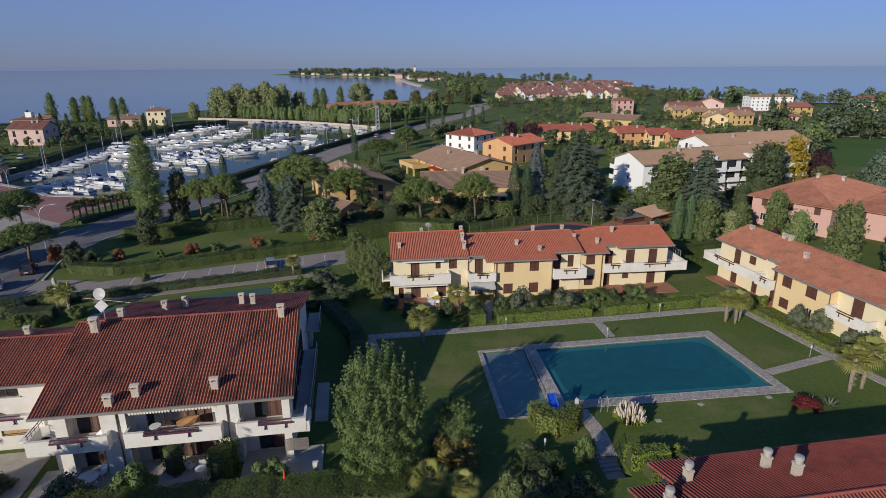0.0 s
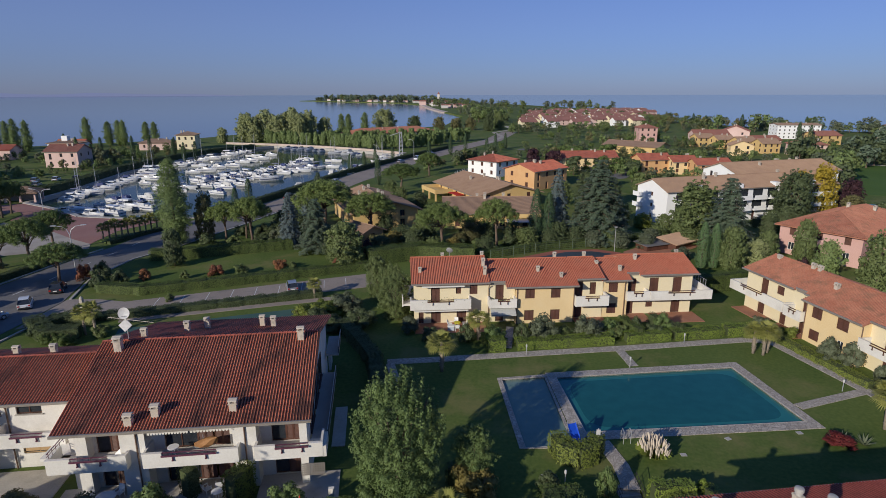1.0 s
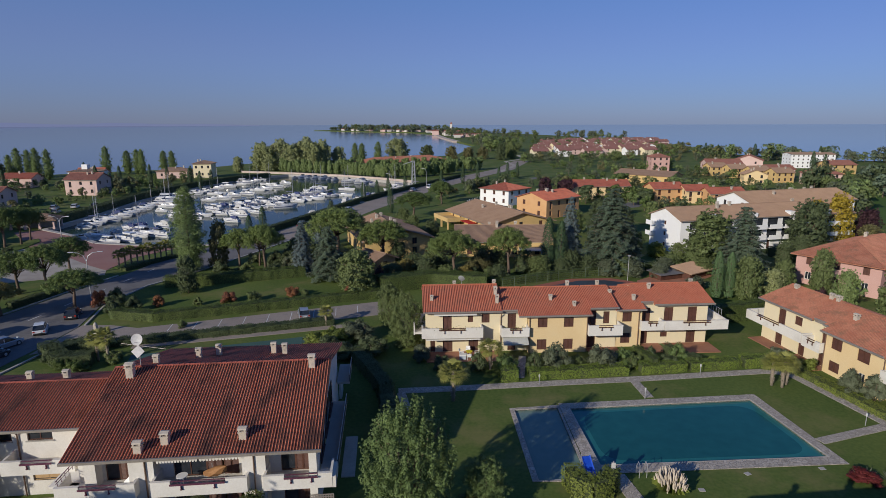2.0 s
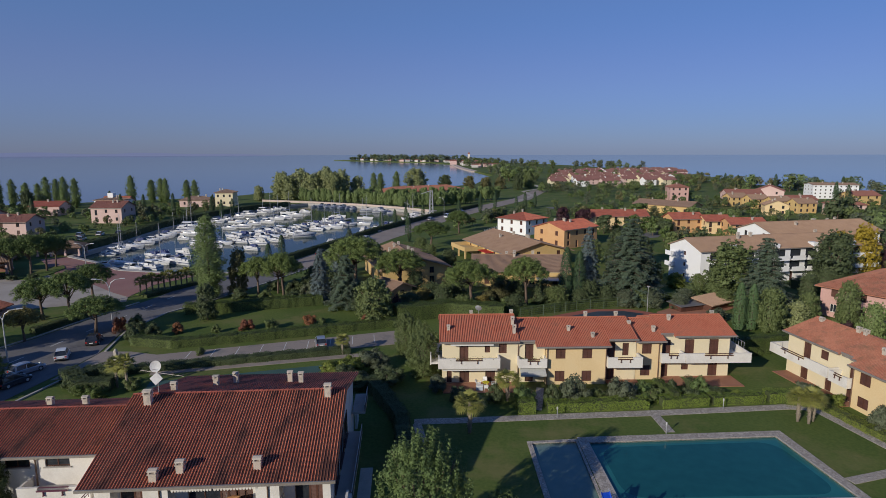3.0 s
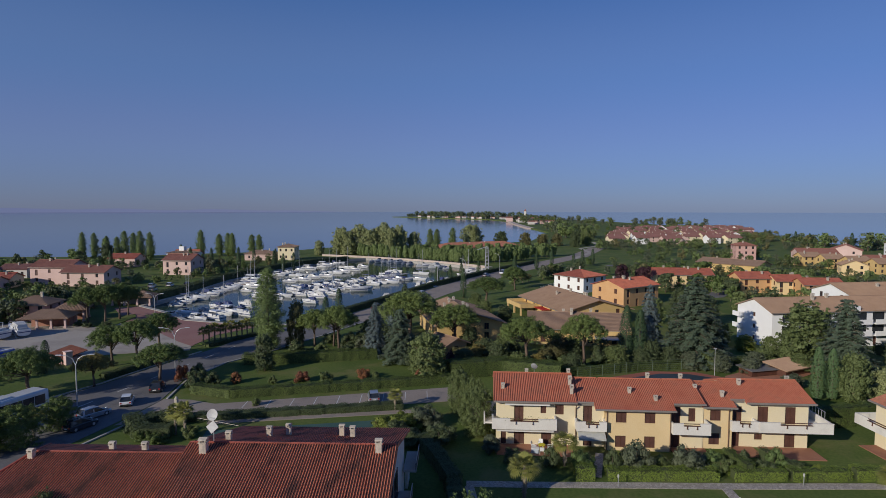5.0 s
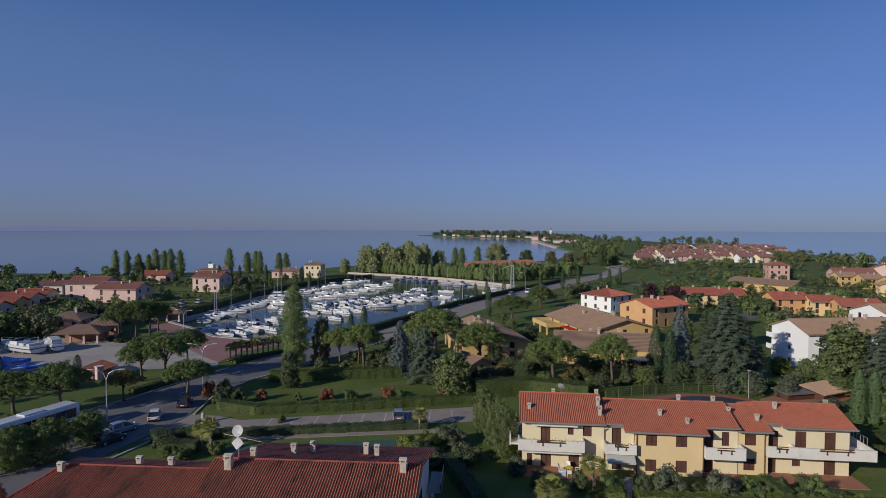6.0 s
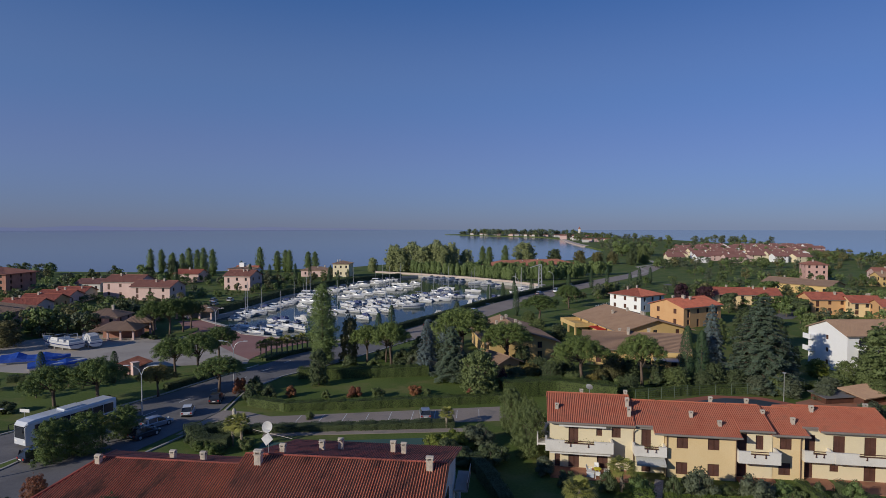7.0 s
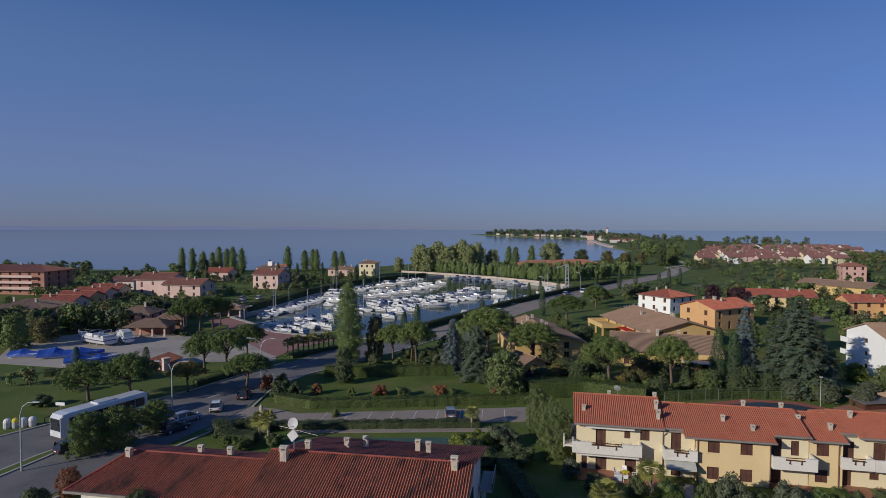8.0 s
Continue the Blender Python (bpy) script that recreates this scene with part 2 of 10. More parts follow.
# foliage
M["l_pine"] = leafy("pine_needles", (0.078, 0.118, 0.034), (0.165, 0.225, 0.07))
# paler copy of l_pine: the sun on some crowns put into leaf colour
M["l_pine_lit"] = leafy("sunlit_pine_needles", (0.105, 0.148, 0.04), (0.22, 0.28, 0.085))
M["l_broad"] = leafy("broad_leaves", (0.096, 0.13, 0.047), (0.19, 0.233, 0.086))
M["l_dark"] = leafy("dark_leaves", (0.064, 0.088, 0.042), (0.125, 0.158, 0.07))
M["l_near"] = leafy("grey_green_leaves", (0.086, 0.136, 0.044), (0.182, 0.249, 0.087), 0.0)
M["l_cedar"] = leafy("cedar_needles", (0.09, 0.13, 0.088), (0.18, 0.236, 0.152))
M["l_blue"] = leafy("blue_cedar_needles", (0.12, 0.165, 0.165), (0.22, 0.275, 0.27))
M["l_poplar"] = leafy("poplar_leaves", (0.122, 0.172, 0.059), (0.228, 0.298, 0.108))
M["l_cypress"] = leafy("cypress_sprays", (0.041, 0.076, 0.035), (0.084, 0.131, 0.06))
M["l_willow"] = leafy("willow_leaves", (0.225, 0.255, 0.105), (0.36, 0.39, 0.18))
M["l_yellow"] = leafy("yellow_autumn_leaves", (0.257, 0.193, 0.023), (0.462, 0.347, 0.045))
M["l_lime"] = leafy("yellow_green_leaves", (0.115, 0.15, 0.032), (0.235, 0.275, 0.058))
M["l_red"] = leafy("red_autumn_leaves", (0.17, 0.066, 0.04), (0.30, 0.125, 0.07))
M["l_orange"] = leafy("orange_autumn_leaves", (0.22, 0.098, 0.046), (0.36, 0.165, 0.075))
M["l_plum"] = leafy("plum_leaves", (0.045, 0.021, 0.026), (0.084, 0.039, 0.047))
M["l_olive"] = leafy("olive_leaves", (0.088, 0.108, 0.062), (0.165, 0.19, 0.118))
M["l_brown"] = leafy("brown_autumn_leaves", (0.124, 0.121, 0.052), (0.219, 0.205, 0.089))
M["l_hedge"] = leafy("hedge_leaves", (0.068, 0.104, 0.03), (0.15, 0.195, 0.055), 0.1)
M["l_palm"] = leafy("palm_fronds", (0.17, 0.185, 0.045), (0.34, 0.33, 0.095))


def grass_material():
    m = shade("lawn_grass", (0.066, 0.106, 0.022), (0.118, 0.156, 0.038), 0.9, 0.09, 3.0, 0.35, depth=0.04, stain=(0.185, 0.172, 0.066), stain_scale=0.14, stain_amount=0.7, spec=0.2)
    return m


def water_material(name, a, b, rough, scale, strength, depth):
    m = shade(name, a, b, rough, 0.05, scale, 0, spec=0.5)
    t = m.node_tree
    p = t.nodes["Principled BSDF"]
    g = t.nodes.new("ShaderNodeNewGeometry")
    n = t.nodes.new("ShaderNodeTexNoise")
    n.inputs["Scale"].default_value, n.inputs["Detail"].default_value = scale, 4
    bn = t.nodes.new("ShaderNodeBump")
    bn.inputs["Strength"].default_value, bn.inputs["Distance"].default_value = strength, depth
    t.links.new(g.outputs["Position"], n.inputs["Vector"])
    t.links.new(n.outputs[0], bn.inputs["Height"]), t.links.new(bn.outputs[0], p.inputs["Normal"])
    p.inputs["IOR"].default_value = 1.33
    return m


def stone_material():
    """Crazy paving: irregular slabs with sunken joints."""
    m = shade("crazy_paving", (0.38, 0.335, 0.285), (0.47, 0.42, 0.36), 0.85, 0.5, 9, 0.2)
    t = m.node_tree
    N, L = t.nodes, t.links
    p = N["Principled BSDF"]
    g = N.new("ShaderNodeNewGeometry")
    v = N.new("ShaderNodeTexVoronoi")
    v.feature = "DISTANCE_TO_EDGE"
    v.inputs["Scale"].default_value = 3.4
    v2 = N.new("ShaderNodeTexVoronoi")
    v2.inputs["Scale"].default_value = 3.4
    L.new(g.outputs["Position"], v.inputs["Vector"]), L.new(g.outputs["Position"], v2.inputs["Vector"])
    r = N.new("ShaderNodeMapRange")
    r.inputs[2].default_value = 0.09
    L.new(v.outputs["Distance"], r.inputs[0])
    old = p.inputs["Base Color"].links[0].from_socket
    hv = N.new("ShaderNodeMix")
    hv.data_type, hv.blend_type = "RGBA", "OVERLAY"
    hv.inputs[0].default_value = 0.25
    bw = N.new("ShaderNodeRGBToBW")
    L.new(v2.outputs["Color"], bw.inputs[0])
    L.new(old, hv.inputs[6]), L.new(bw.outputs[0], hv.inputs[7])
    mx = N.new("ShaderNodeMix")
    mx.data_type = "RGBA"
    mx.inputs[6].default_value = (0.24, 0.21, 0.175, 1)
    L.new(r.outputs[0], mx.inputs[0]), L.new(hv.outputs[2], mx.inputs[7])
    L.new(mx.outputs[2], p.inputs["Base Color"])
    bn = N.new("ShaderNodeBump")
    bn.inputs["Strength"].default_value, bn.inputs["Distance"].default_value = 0.6, 0.03
    L.new(r.outputs[0], bn.inputs["Height"]), L.new(bn.outputs[0], p.inputs["Normal"])
    return m


M["grass"] = grass_material()
M["stone"] = stone_material()
# lake's base colour lifted towards grey to stand in for haze
M["lake"] = water_material("lake_water", (0.075, 0.085, 0.115), (0.09, 0.10, 0.132), 0.10, 0.35, 0.05, 0.05)
M["marina"] = water_material("harbour_water", (0.024, 0.048, 0.038), (0.034, 0.062, 0.048), 0.10, 0.8, 0.25, 0.06)
M["marina"].node_tree.nodes["Principled BSDF"].inputs["Specular IOR Level"].default_value = 0.16
M["pool"] = water_material("pool_water", (0.010, 0.082, 0.088), (0.014, 0.105, 0.108), 0.10, 0.9, 0.08, 0.04)
M["pool_shallow"] = water_material("shallow_pool_water", (0.13, 0.205, 0.18), (0.165, 0.24, 0.21), 0.10, 0.9, 0.08, 0.04)
M["pool_clear"] = water_material("clear_blue_pool_water", (0.03, 0.30, 0.48), (0.05, 0.36, 0.55), 0.10, 0.9, 0.08, 0.04)


# ---------- mesh tools ----------
class Shape:
    """Gathers corners and faces for one mesh."""

    def __init__(self):
        self.v, self.f = [], []

    def face(self, *pts):
        k = len(self.v)
        self.v.extend(pts)
        self.f.append(tuple(range(k, k + len(pts))))

    def box(self, x0, x1, y0, y1, z0, z1):
        k = len(self.v)
        self.v.extend([(x0, y0, z0), (x1, y0, z0), (x1, y1, z0), (x0, y1, z0), (x0, y0, z1), (x1, y0, z1), (x1, y1, z1), (x0, y1, z1)])
        self.f.extend([(k, k + 3, k + 2, k + 1), (k + 4, k + 5, k + 6, k + 7), (k, k + 1, k + 5, k + 4), (k + 1, k + 2, k + 6, k + 5),
                       (k + 2, k + 3, k + 7, k + 6), (k + 3, k, k + 4, k + 7)])
        return self

    def prism(self, outline, z0, z1):
        """An outline in plan (counter-clockwise), raised from z0 to z1."""
        n, k = len(outline), len(self.v)
        self.v.extend([(x, y, z0) for x, y in outline] + [(x, y, z1) for x, y in outline])
        self.f.append(tuple(range(k + n - 1, k - 1, -1)))
        self.f.append(tuple(range(k + n, k + 2 * n)))
        for i in range(n):
            j = (i + 1) % n
            self.f.append((k + i, k + j, k + n + j, k + n + i))
        return self

    def slice_x(self, profile, x0, x1):
        """A profile of (y, z), swept along x."""
        n, k = len(profile), len(self.v)
        self.v.extend([(x0, y, z) for y, z in profile] + [(x1, y, z) for y, z in profile])
        self.f.append(tuple(range(k + n - 1, k - 1, -1)))
        self.f.append(tuple(range(k + n, k + 2 * n)))
        for i in range(n):
            j = (i + 1) % n
            self.f.append((k + i, k + j, k + n + j, k + n + i))
        return self

    def tube(self, pts, radii, sides=7):
        """A tapered tube along points."""
        rings = []
        for i, p in enumerate(pts):
            a, b = Vector(pts[max(i - 1, 0)]), Vector(pts[min(i + 1, len(pts) - 1)])
            d = (b - a).normalized()
            u = d.orthogonal().normalized()
            w = d.cross(u)
            k = len(self.v)
            for s in range(sides):
                q = 2 * math.pi * s / sides
                self.v.append(tuple(Vector(p) + (u * math.cos(q) + w * math.sin(q)) * radii[i]))
            rings.append(k)
        for a, b in zip(rings, rings[1:]):
            for s in range(sides):
                t = (s + 1) % sides
                self.f.append((a + s, a + t, b + t, b + s))
        self.f.append(tuple(rings[0] + s for s in reversed(range(sides))))
        self.f.append(tuple(rings[-1] + s for s in range(sides)))
        return self

    def loft(self, sections, closed=True):
        """Rings of equal length joined one to the next, capped."""
        n, ks = len(sections[0]), []
        for s in sections:
            ks.append(len(self.v))
            self.v.extend(tuple(p) for p in s)
        for a, b in zip(ks, ks[1:]):
            for i in range(n if closed else n - 1):
                j = (i + 1) % n
                self.f.append((a + i, a + j, b + j, b + i))
        self.f.append(tuple(ks[0] + i for i in reversed(range(n))))
        self.f.append(tuple(ks[-1] + i for i in range(n)))
        return self

    def lattice(self, xs, ys, zs, filled):
        """The filled cells of an uneven grid as one closed skin with shared corners."""
        at = {}

        def corner(i, j, k):
            if (i, j, k) not in at:
                at[i, j, k] = len(self.v)
                self.v.append((xs[i], ys[j], zs[k]))
            return at[i, j, k]
        nx, ny, nz = len(xs) - 1, len(ys) - 1, len(zs) - 1
        has = lambda i, j, k: 0 <= i < nx and 0 <= j < ny and 0 <= k < nz and filled(i, j, k)
        for i in range(nx):
            for j in range(ny):
                for k in range(nz):
                    if not has(i, j, k):
                        continue
                    for (di, dj, dk), quad in (((-1, 0, 0), ((0, 0, 0), (0, 0, 1), (0, 1, 1), (0, 1, 0))), ((1, 0, 0), ((1, 0, 0), (1, 1, 0), (1, 1, 1), (1, 0, 1))),
                                               ((0, -1, 0), ((0, 0, 0), (1, 0, 0), (1, 0, 1), (0, 0, 1))), ((0, 1, 0), ((0, 1, 0), (0, 1, 1), (1, 1, 1), (1, 1, 0))),
                                               ((0, 0, -1), ((0, 0, 0), (0, 1, 0), (1, 1, 0), (1, 0, 0))), ((0, 0, 1), ((0, 0, 1), (1, 0, 1), (1, 1, 1), (0, 1, 1)))):
                        if not has(i + di, j + dj, k + dk):
                            self.f.append(tuple(corner(i + a, j + b, k + c) for a, b, c in quad))
        return self

    def mesh(self, name, mat, smooth=False):
        me = bpy.data.meshes.new(name)
        me.from_pydata([tuple(p) for p in self.v], [], self.f)
        me.materials.append(mat)
        if smooth:
            me.shade_smooth()
        me.update()
        return me


def part(name, shape, mat, parent, label="", smooth=False):
    me = shape.mesh(name, mat, smooth) if isinstance(shape, Shape) else shape
    ob = new(name, me)
    ob.parent = parent
    if label:
        ob["label"] = label
    return ob


def thing(name, m, label, category, group="", kind=""):
    ob = new(name)
    ob.matrix_world = m
    return tagged(ob, label, category, group, kind)


def solid(name, shape, mat, label, category, kind="", m=None, smooth=False, group=""):
    ob = new(name, shape.mesh(name, mat, smooth))
    if m is not None:
        ob.matrix_world = m
    return tagged(ob, label, category, group, kind)


def leaves(name, centre, normal, size, mat, rng, aspect=0.6):
    """One mesh of many small leaf blades."""
    n = len(centre)
    nm = normal + rng.normal(0, 0.34, (n, 3))
    nm /= np.linalg.norm(nm, axis=1)[:, None] + 1e-9
    ref = rng.normal(0, 1, (n, 3))
    u = np.cross(nm, ref)
    u /= np.linalg.norm(u, axis=1)[:, None] + 1e-9
    w = np.cross(nm, u)
    s = np.asarray(size).reshape(-1, 1) * np.ones((n, 1))
    a, b = u * s * 0.5, w * s * 0.5 * aspect
    pts = np.stack([centre - a * 0.8 + b, centre - a * 0.8 - b, centre + a], axis=1).reshape(-1, 3)
    out = normal / (np.linalg.norm(normal, axis=1)[:, None] + 1e-9) * 0.62 + nm * 0.38
    out *= np.sign((out * nm).sum(axis=1))[:, None]
    out /= np.linalg.norm(out, axis=1)[:, None] + 1e-9
    me = bpy.data.meshes.new(name)
    me.vertices.add(3 * n)
    me.vertices.foreach_set("co", pts.ravel())
    me.loops.add(3 * n)
    me.loops.foreach_set("vertex_index", np.arange(3 * n, dtype=np.int32))
    me.polygons.add(n)
    me.polygons.foreach_set("loop_start", np.arange(0, 3 * n, 3, dtype=np.int32))
    me.materials.append(mat)
    me.update()
    me.validate()
    me.shade_smooth()
    me.normals_split_custom_set_from_vertices(np.repeat(out, 3, axis=0))
    return me


def on_puffs(puffs, count, rng, flat=1.0, down=0.3, shell=(0.7, 1.05)):
    """Leaf places and directions over balls (x, y, z, r)."""
    puffs = np.asarray(puffs)
    w = puffs[:, 3] ** 2
    pick = rng.choice(len(puffs), count, p=w / w.sum())
    d = rng.normal(0, 1, (count, 3))
    d /= np.linalg.norm(d, axis=1)[:, None]
    flip = (d[:, 2] < 0) & (rng.random(count) > down)
    d[flip, 2] *= -1
    r = puffs[pick, 3] * rng.uniform(*shell, count)
    off = d * r[:, None]
    off[:, 2] *= flat
    return puffs[pick, :3] + off, d
M["field"] = shade("sports_turf", (0.060, 0.115, 0.022), (0.085, 0.15, 0.03), 0.9, 0.05, 2.0, 0.4, depth=0.04, spec=0.2)
M["farshore"] = shade("haze_glow_hills", (0.02, 0.02, 0.02), (0.03, 0.03, 0.03), 1.0, 0.003, 0.02, 0)
# no lamp: the glow puts the haze over the hills into their colour
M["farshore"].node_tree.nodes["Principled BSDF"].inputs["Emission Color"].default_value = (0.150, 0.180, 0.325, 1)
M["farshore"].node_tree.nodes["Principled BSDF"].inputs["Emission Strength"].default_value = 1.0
M["roof_faded2"] = shade("lichened_red_tile", (0.34, 0.125, 0.075), (0.45, 0.195, 0.12), 0.85, 0.6, 5, 0.4, stain=(0.21, 0.115, 0.07), stain_scale=0.9, stain_amount=0.75)
M["roof_rust"] = shade("dull_rust_red_tile", (0.33, 0.088, 0.056), (0.43, 0.14, 0.088), 0.85, 0.6, 5, 0.4, per_object=0.15, stain=(0.19, 0.07, 0.048), stain_scale=0.8, stain_amount=0.55)
M["roof_plum"] = shade("dull_red_tile", (0.20, 0.09, 0.075), (0.28, 0.135, 0.115), 0.85, 0.3, 4, 0.4, per_object=0.3)
# headland walls: white dulled in the base colour to stand in for haze
M["townwall"] = shade("dulled_pale_plaster", (0.52, 0.49, 0.46), (0.62, 0.59, 0.55), 0.9, 0.05, 1, 0.1, per_object=0.3)
M["l_thuja"] = leafy("thuja_sprays", (0.078, 0.136, 0.055), (0.132, 0.207, 0.086), 0.0)
M["roof_crimson"] = shade("dull_crimson_tile", (0.27, 0.06, 0.042), (0.38, 0.10, 0.07), 0.85, 0.9, 7, 0.4, stain=(0.12, 0.04, 0.03), stain_scale=0.33, stain_amount=0.7)
M["l_trim"] = leafy("trimmed_hedge_leaves", (0.13, 0.19, 0.034), (0.26, 0.335, 0.066), 0.1)
M["l_autumn"] = leafy("yellow_brown_leaves", (0.19, 0.157, 0.048), (0.314, 0.257, 0.081), 0.0)
# near-black: holds the shade between tile rows as well as soot
M["roof_pan"] = shade("sooty_shaded_pan_tile", (0.04, 0.017, 0.013), (0.085, 0.034, 0.024), 0.95, 0.7, 6, 0.4)
M["pool_edge"] = water_material("pool_water_over_ledge", (0.02, 0.135, 0.135), (0.026, 0.16, 0.155), 0.10, 0.9, 0.08, 0.04)
M["l_darkred"] = leafy("dark_red_leaves", (0.114, 0.021, 0.021), (0.209, 0.043, 0.038), 0.0)

# ---------- plants ----------
def limbs(shape, rng, z0, z1, reach, count, r, rise=0.7):
    for i in range(count):
        q = 2 * math.pi * (i + rng.random() * 0.6) / count
        zs = z0 + (z1 - z0) * rng.random() * 0.5
        a = Vector((0, 0, zs))
        b = Vector((math.cos(q) * reach * 0.45, math.sin(q) * reach * 0.45, zs + (z1 - zs) * 0.5))
        c = Vector((math.cos(q) * reach, math.sin(q) * reach, zs + (z1 - zs) * (rise + 0.3 * rng.random())))
        shape.tube([a, b, c], [r, r * 0.65, r * 0.25], 5)


def skin(count, rng, z0, z1, wide):
    """Leaves over a crown's even surface, just inside its clumps; wide: a function of height."""
    z = rng.uniform(z0, z1, count)
    r = np.array([wide(q) for q in z])
    keep = rng.random(count) < 0.2 + 0.8 * r / r.max()
    z, r = z[keep], r[keep] * rng.uniform(0.5, 0.8, keep.sum())
    q = rng.random(len(z)) * 6.283
    out = (z - (z0 * 0.6 + z1 * 0.4)) / (z1 - z0)
    return np.stack([np.cos(q) * r, np.sin(q) * r, z], 1), np.stack([np.cos(q), np.sin(q), 1.3 * out + 0.2], 1)


def both(a, b):
    return np.concatenate([a[0], b[0]]), np.concatenate([a[1], b[1]])


def grow_pine(rng):
    t = Shape().tube([(0, 0, -0.2), (0.1, 0, 1.5), (0.25, 0.1, 3.4), (0.2, 0.2, 5.6), (0.2, 0.2, 7.0)], [0.36, 0.27, 0.22, 0.17, 0.06], 8)
    limbs(t, rng, 3.2, 6.6, 2.6, 7, 0.13)
    puffs = []
    for k in range(30):
        q, rr = k * 2.4 + rng.uniform(-0.3, 0.3), 4.0 * math.sqrt((k + 0.4) / 30)
        px, py, pr = 0.2 + math.cos(q) * rr, 0.15 + math.sin(q) * rr, rng.uniform(0.95, 1.35)
        pz = 7.7 - 2.7 * (rr / 4.2) ** 2.2 + rng.uniform(-0.35, 0.3)
        for i in range(15):
            a, b = rng.random() * 6.283, pr * math.sqrt(rng.random())
            puffs.append((px + math.cos(a) * b, py + math.sin(a) * b, pz + 0.75 * math.sqrt(max(0, 1 - (b / pr) ** 2)) + rng.uniform(-1.1, 0.1), rng.uniform(0.34, 0.62)))
        if k % 3 == 0:
            t.tube([(0.2, 0.15, 4.2), (px * 0.6, py * 0.6, pz - 0.8), (px, py, pz)], [0.10, 0.07, 0.03], 5)
    c, d = on_puffs(puffs, 30000, rng, 0.85, 0.35, (0.6, 1.06))
    d[:, 2] += 0.25
    return t, c, d, rng.uniform(0.10, 0.21, len(c)), 0.8


def grow_broad(rng, count=24000, big=0.6):
    t = Shape().tube([(0, 0, -0.2), (0.05, 0, 1.2), (0.1, 0.1, 2.6), (0, 0.1, 5.0)], [0.2, 0.16, 0.12, 0.04], 7)
    limbs(t, rng, 1.0, 5.6, 2.0, 8, 0.09)
    puffs = []
    ph = rng.random(4) * 6.283
    def lump(q, z):
        return 0.92 + 0.13 * math.sin(2 * q + ph[0]) + 0.13 * math.sin(3 * q + 1.1 * z + ph[1]) + 0.08 * math.sin(5 * q - 1.7 * z + ph[2])
    for i in range(150):
        q, z = i * 2.4, 0.5 + 6.2 * rng.random()
        wide = 2.95 * math.sqrt(max(0.03, 1 - ((z - 2.9) / 4.0) ** 2)) * lump(q, z)
        rr = wide * rng.random() ** 0.3
        puffs.append((math.cos(q) * rr, math.sin(q) * rr, z + rng.normal(0, 0.25), rng.uniform(0.22, 0.62)))
    for i in range(60):
        q, rr = rng.random() * 6.283, 2.6 * math.sqrt(rng.random())
        top = 2.9 + 3.9 * math.sqrt(max(0.05, 1 - (rr / 2.95) ** 2)) * lump(q, rr * 2)
        puffs.append((math.cos(q) * rr, math.sin(q) * rr, top + rng.uniform(-0.2, 0.5), rng.uniform(0.10, 0.26)))
    c, d = both(on_puffs(puffs, int(count * 0.76), rng, 1.0, 0.45, (0.45, 1.1)), skin(int(count * 0.34), rng, 0.4, 6.75, lambda z: 2.95 * math.sqrt(max(0.01, 1 - ((z - 2.9) / 4.0) ** 2))))
    return t, c, d, rng.uniform(0.17, 0.36, len(c)) * big, 0.68 if big < 1.0 else 0.9


def grow_mid(rng):
    return grow_broad(rng, 8200, 1.0)


def grow_willow(rng):
    """A big rounded lakeside crown of several upright lobes, leafy to the ground."""
    t = Shape().tube([(0, 0, -0.2), (0.05, 0, 1.2), (0.1, 0.1, 2.6), (0, 0.1, 5.2)], [0.2, 0.16, 0.12, 0.04], 7)
    limbs(t, rng, 1.0, 5.6, 2.0, 8, 0.09)
    puffs = []
    for k in range(9):
        q, rr = k * 2.4, 2.1 * math.sqrt((k + 0.3) / 9)
        lx, ly, lt = math.cos(q) * rr, math.sin(q) * rr, 6.7 - 0.42 * rr * rr + rng.uniform(-0.3, 0.3)
        for i in range(26):
            z = rng.uniform(0.3, lt)
            w = 1.05 * math.sqrt(max(0.04, 1 - (z / (lt + 0.05)) ** 3))
            a, r2 = rng.random() * 6.283, w * rng.random() ** 0.4
            puffs.append((lx + math.cos(a) * r2, ly + math.sin(a) * r2, z, rng.uniform(0.22, 0.45)))
    c, d = both(on_puffs(puffs, 6500, rng, 1.25, 0.45, (0.6, 1.08)), skin(3200, rng, 0.3, 6.3, lambda z: 2.7 * math.sqrt(max(0.01, 1 - (z / 6.6) ** 2.6))))
    return t, c, d, rng.uniform(0.16, 0.32, len(c)), 0.95


def grow_far(rng):
    t = Shape().tube([(0, 0, -0.2), (0, 0, 2.0), (0, 0, 4.5)], [0.2, 0.14, 0.05], 5)
    puffs = []
    for i in range(16):
        q, z = rng.random() * 6.283, rng.uniform(1.6, 6.0)
        wide = 2.4 * math.sqrt(max(0.05, 1 - ((z - 3.5) / 3.2) ** 2))
        rr = wide * math.sqrt(rng.random())
        puffs.append((math.cos(q) * rr, math.sin(q) * rr, z, rng.uniform(0.7, 1.15)))
    c, d = both(on_puffs(puffs, 1400, rng, 0.95, 0.4), skin(900, rng, 0.8, 6.4, lambda z: 2.5 * math.sqrt(max(0.01, 1 - ((z - 3.4) / 3.3) ** 2))))
    return t, c, d, rng.uniform(0.3, 0.58, len(c)), 0.9


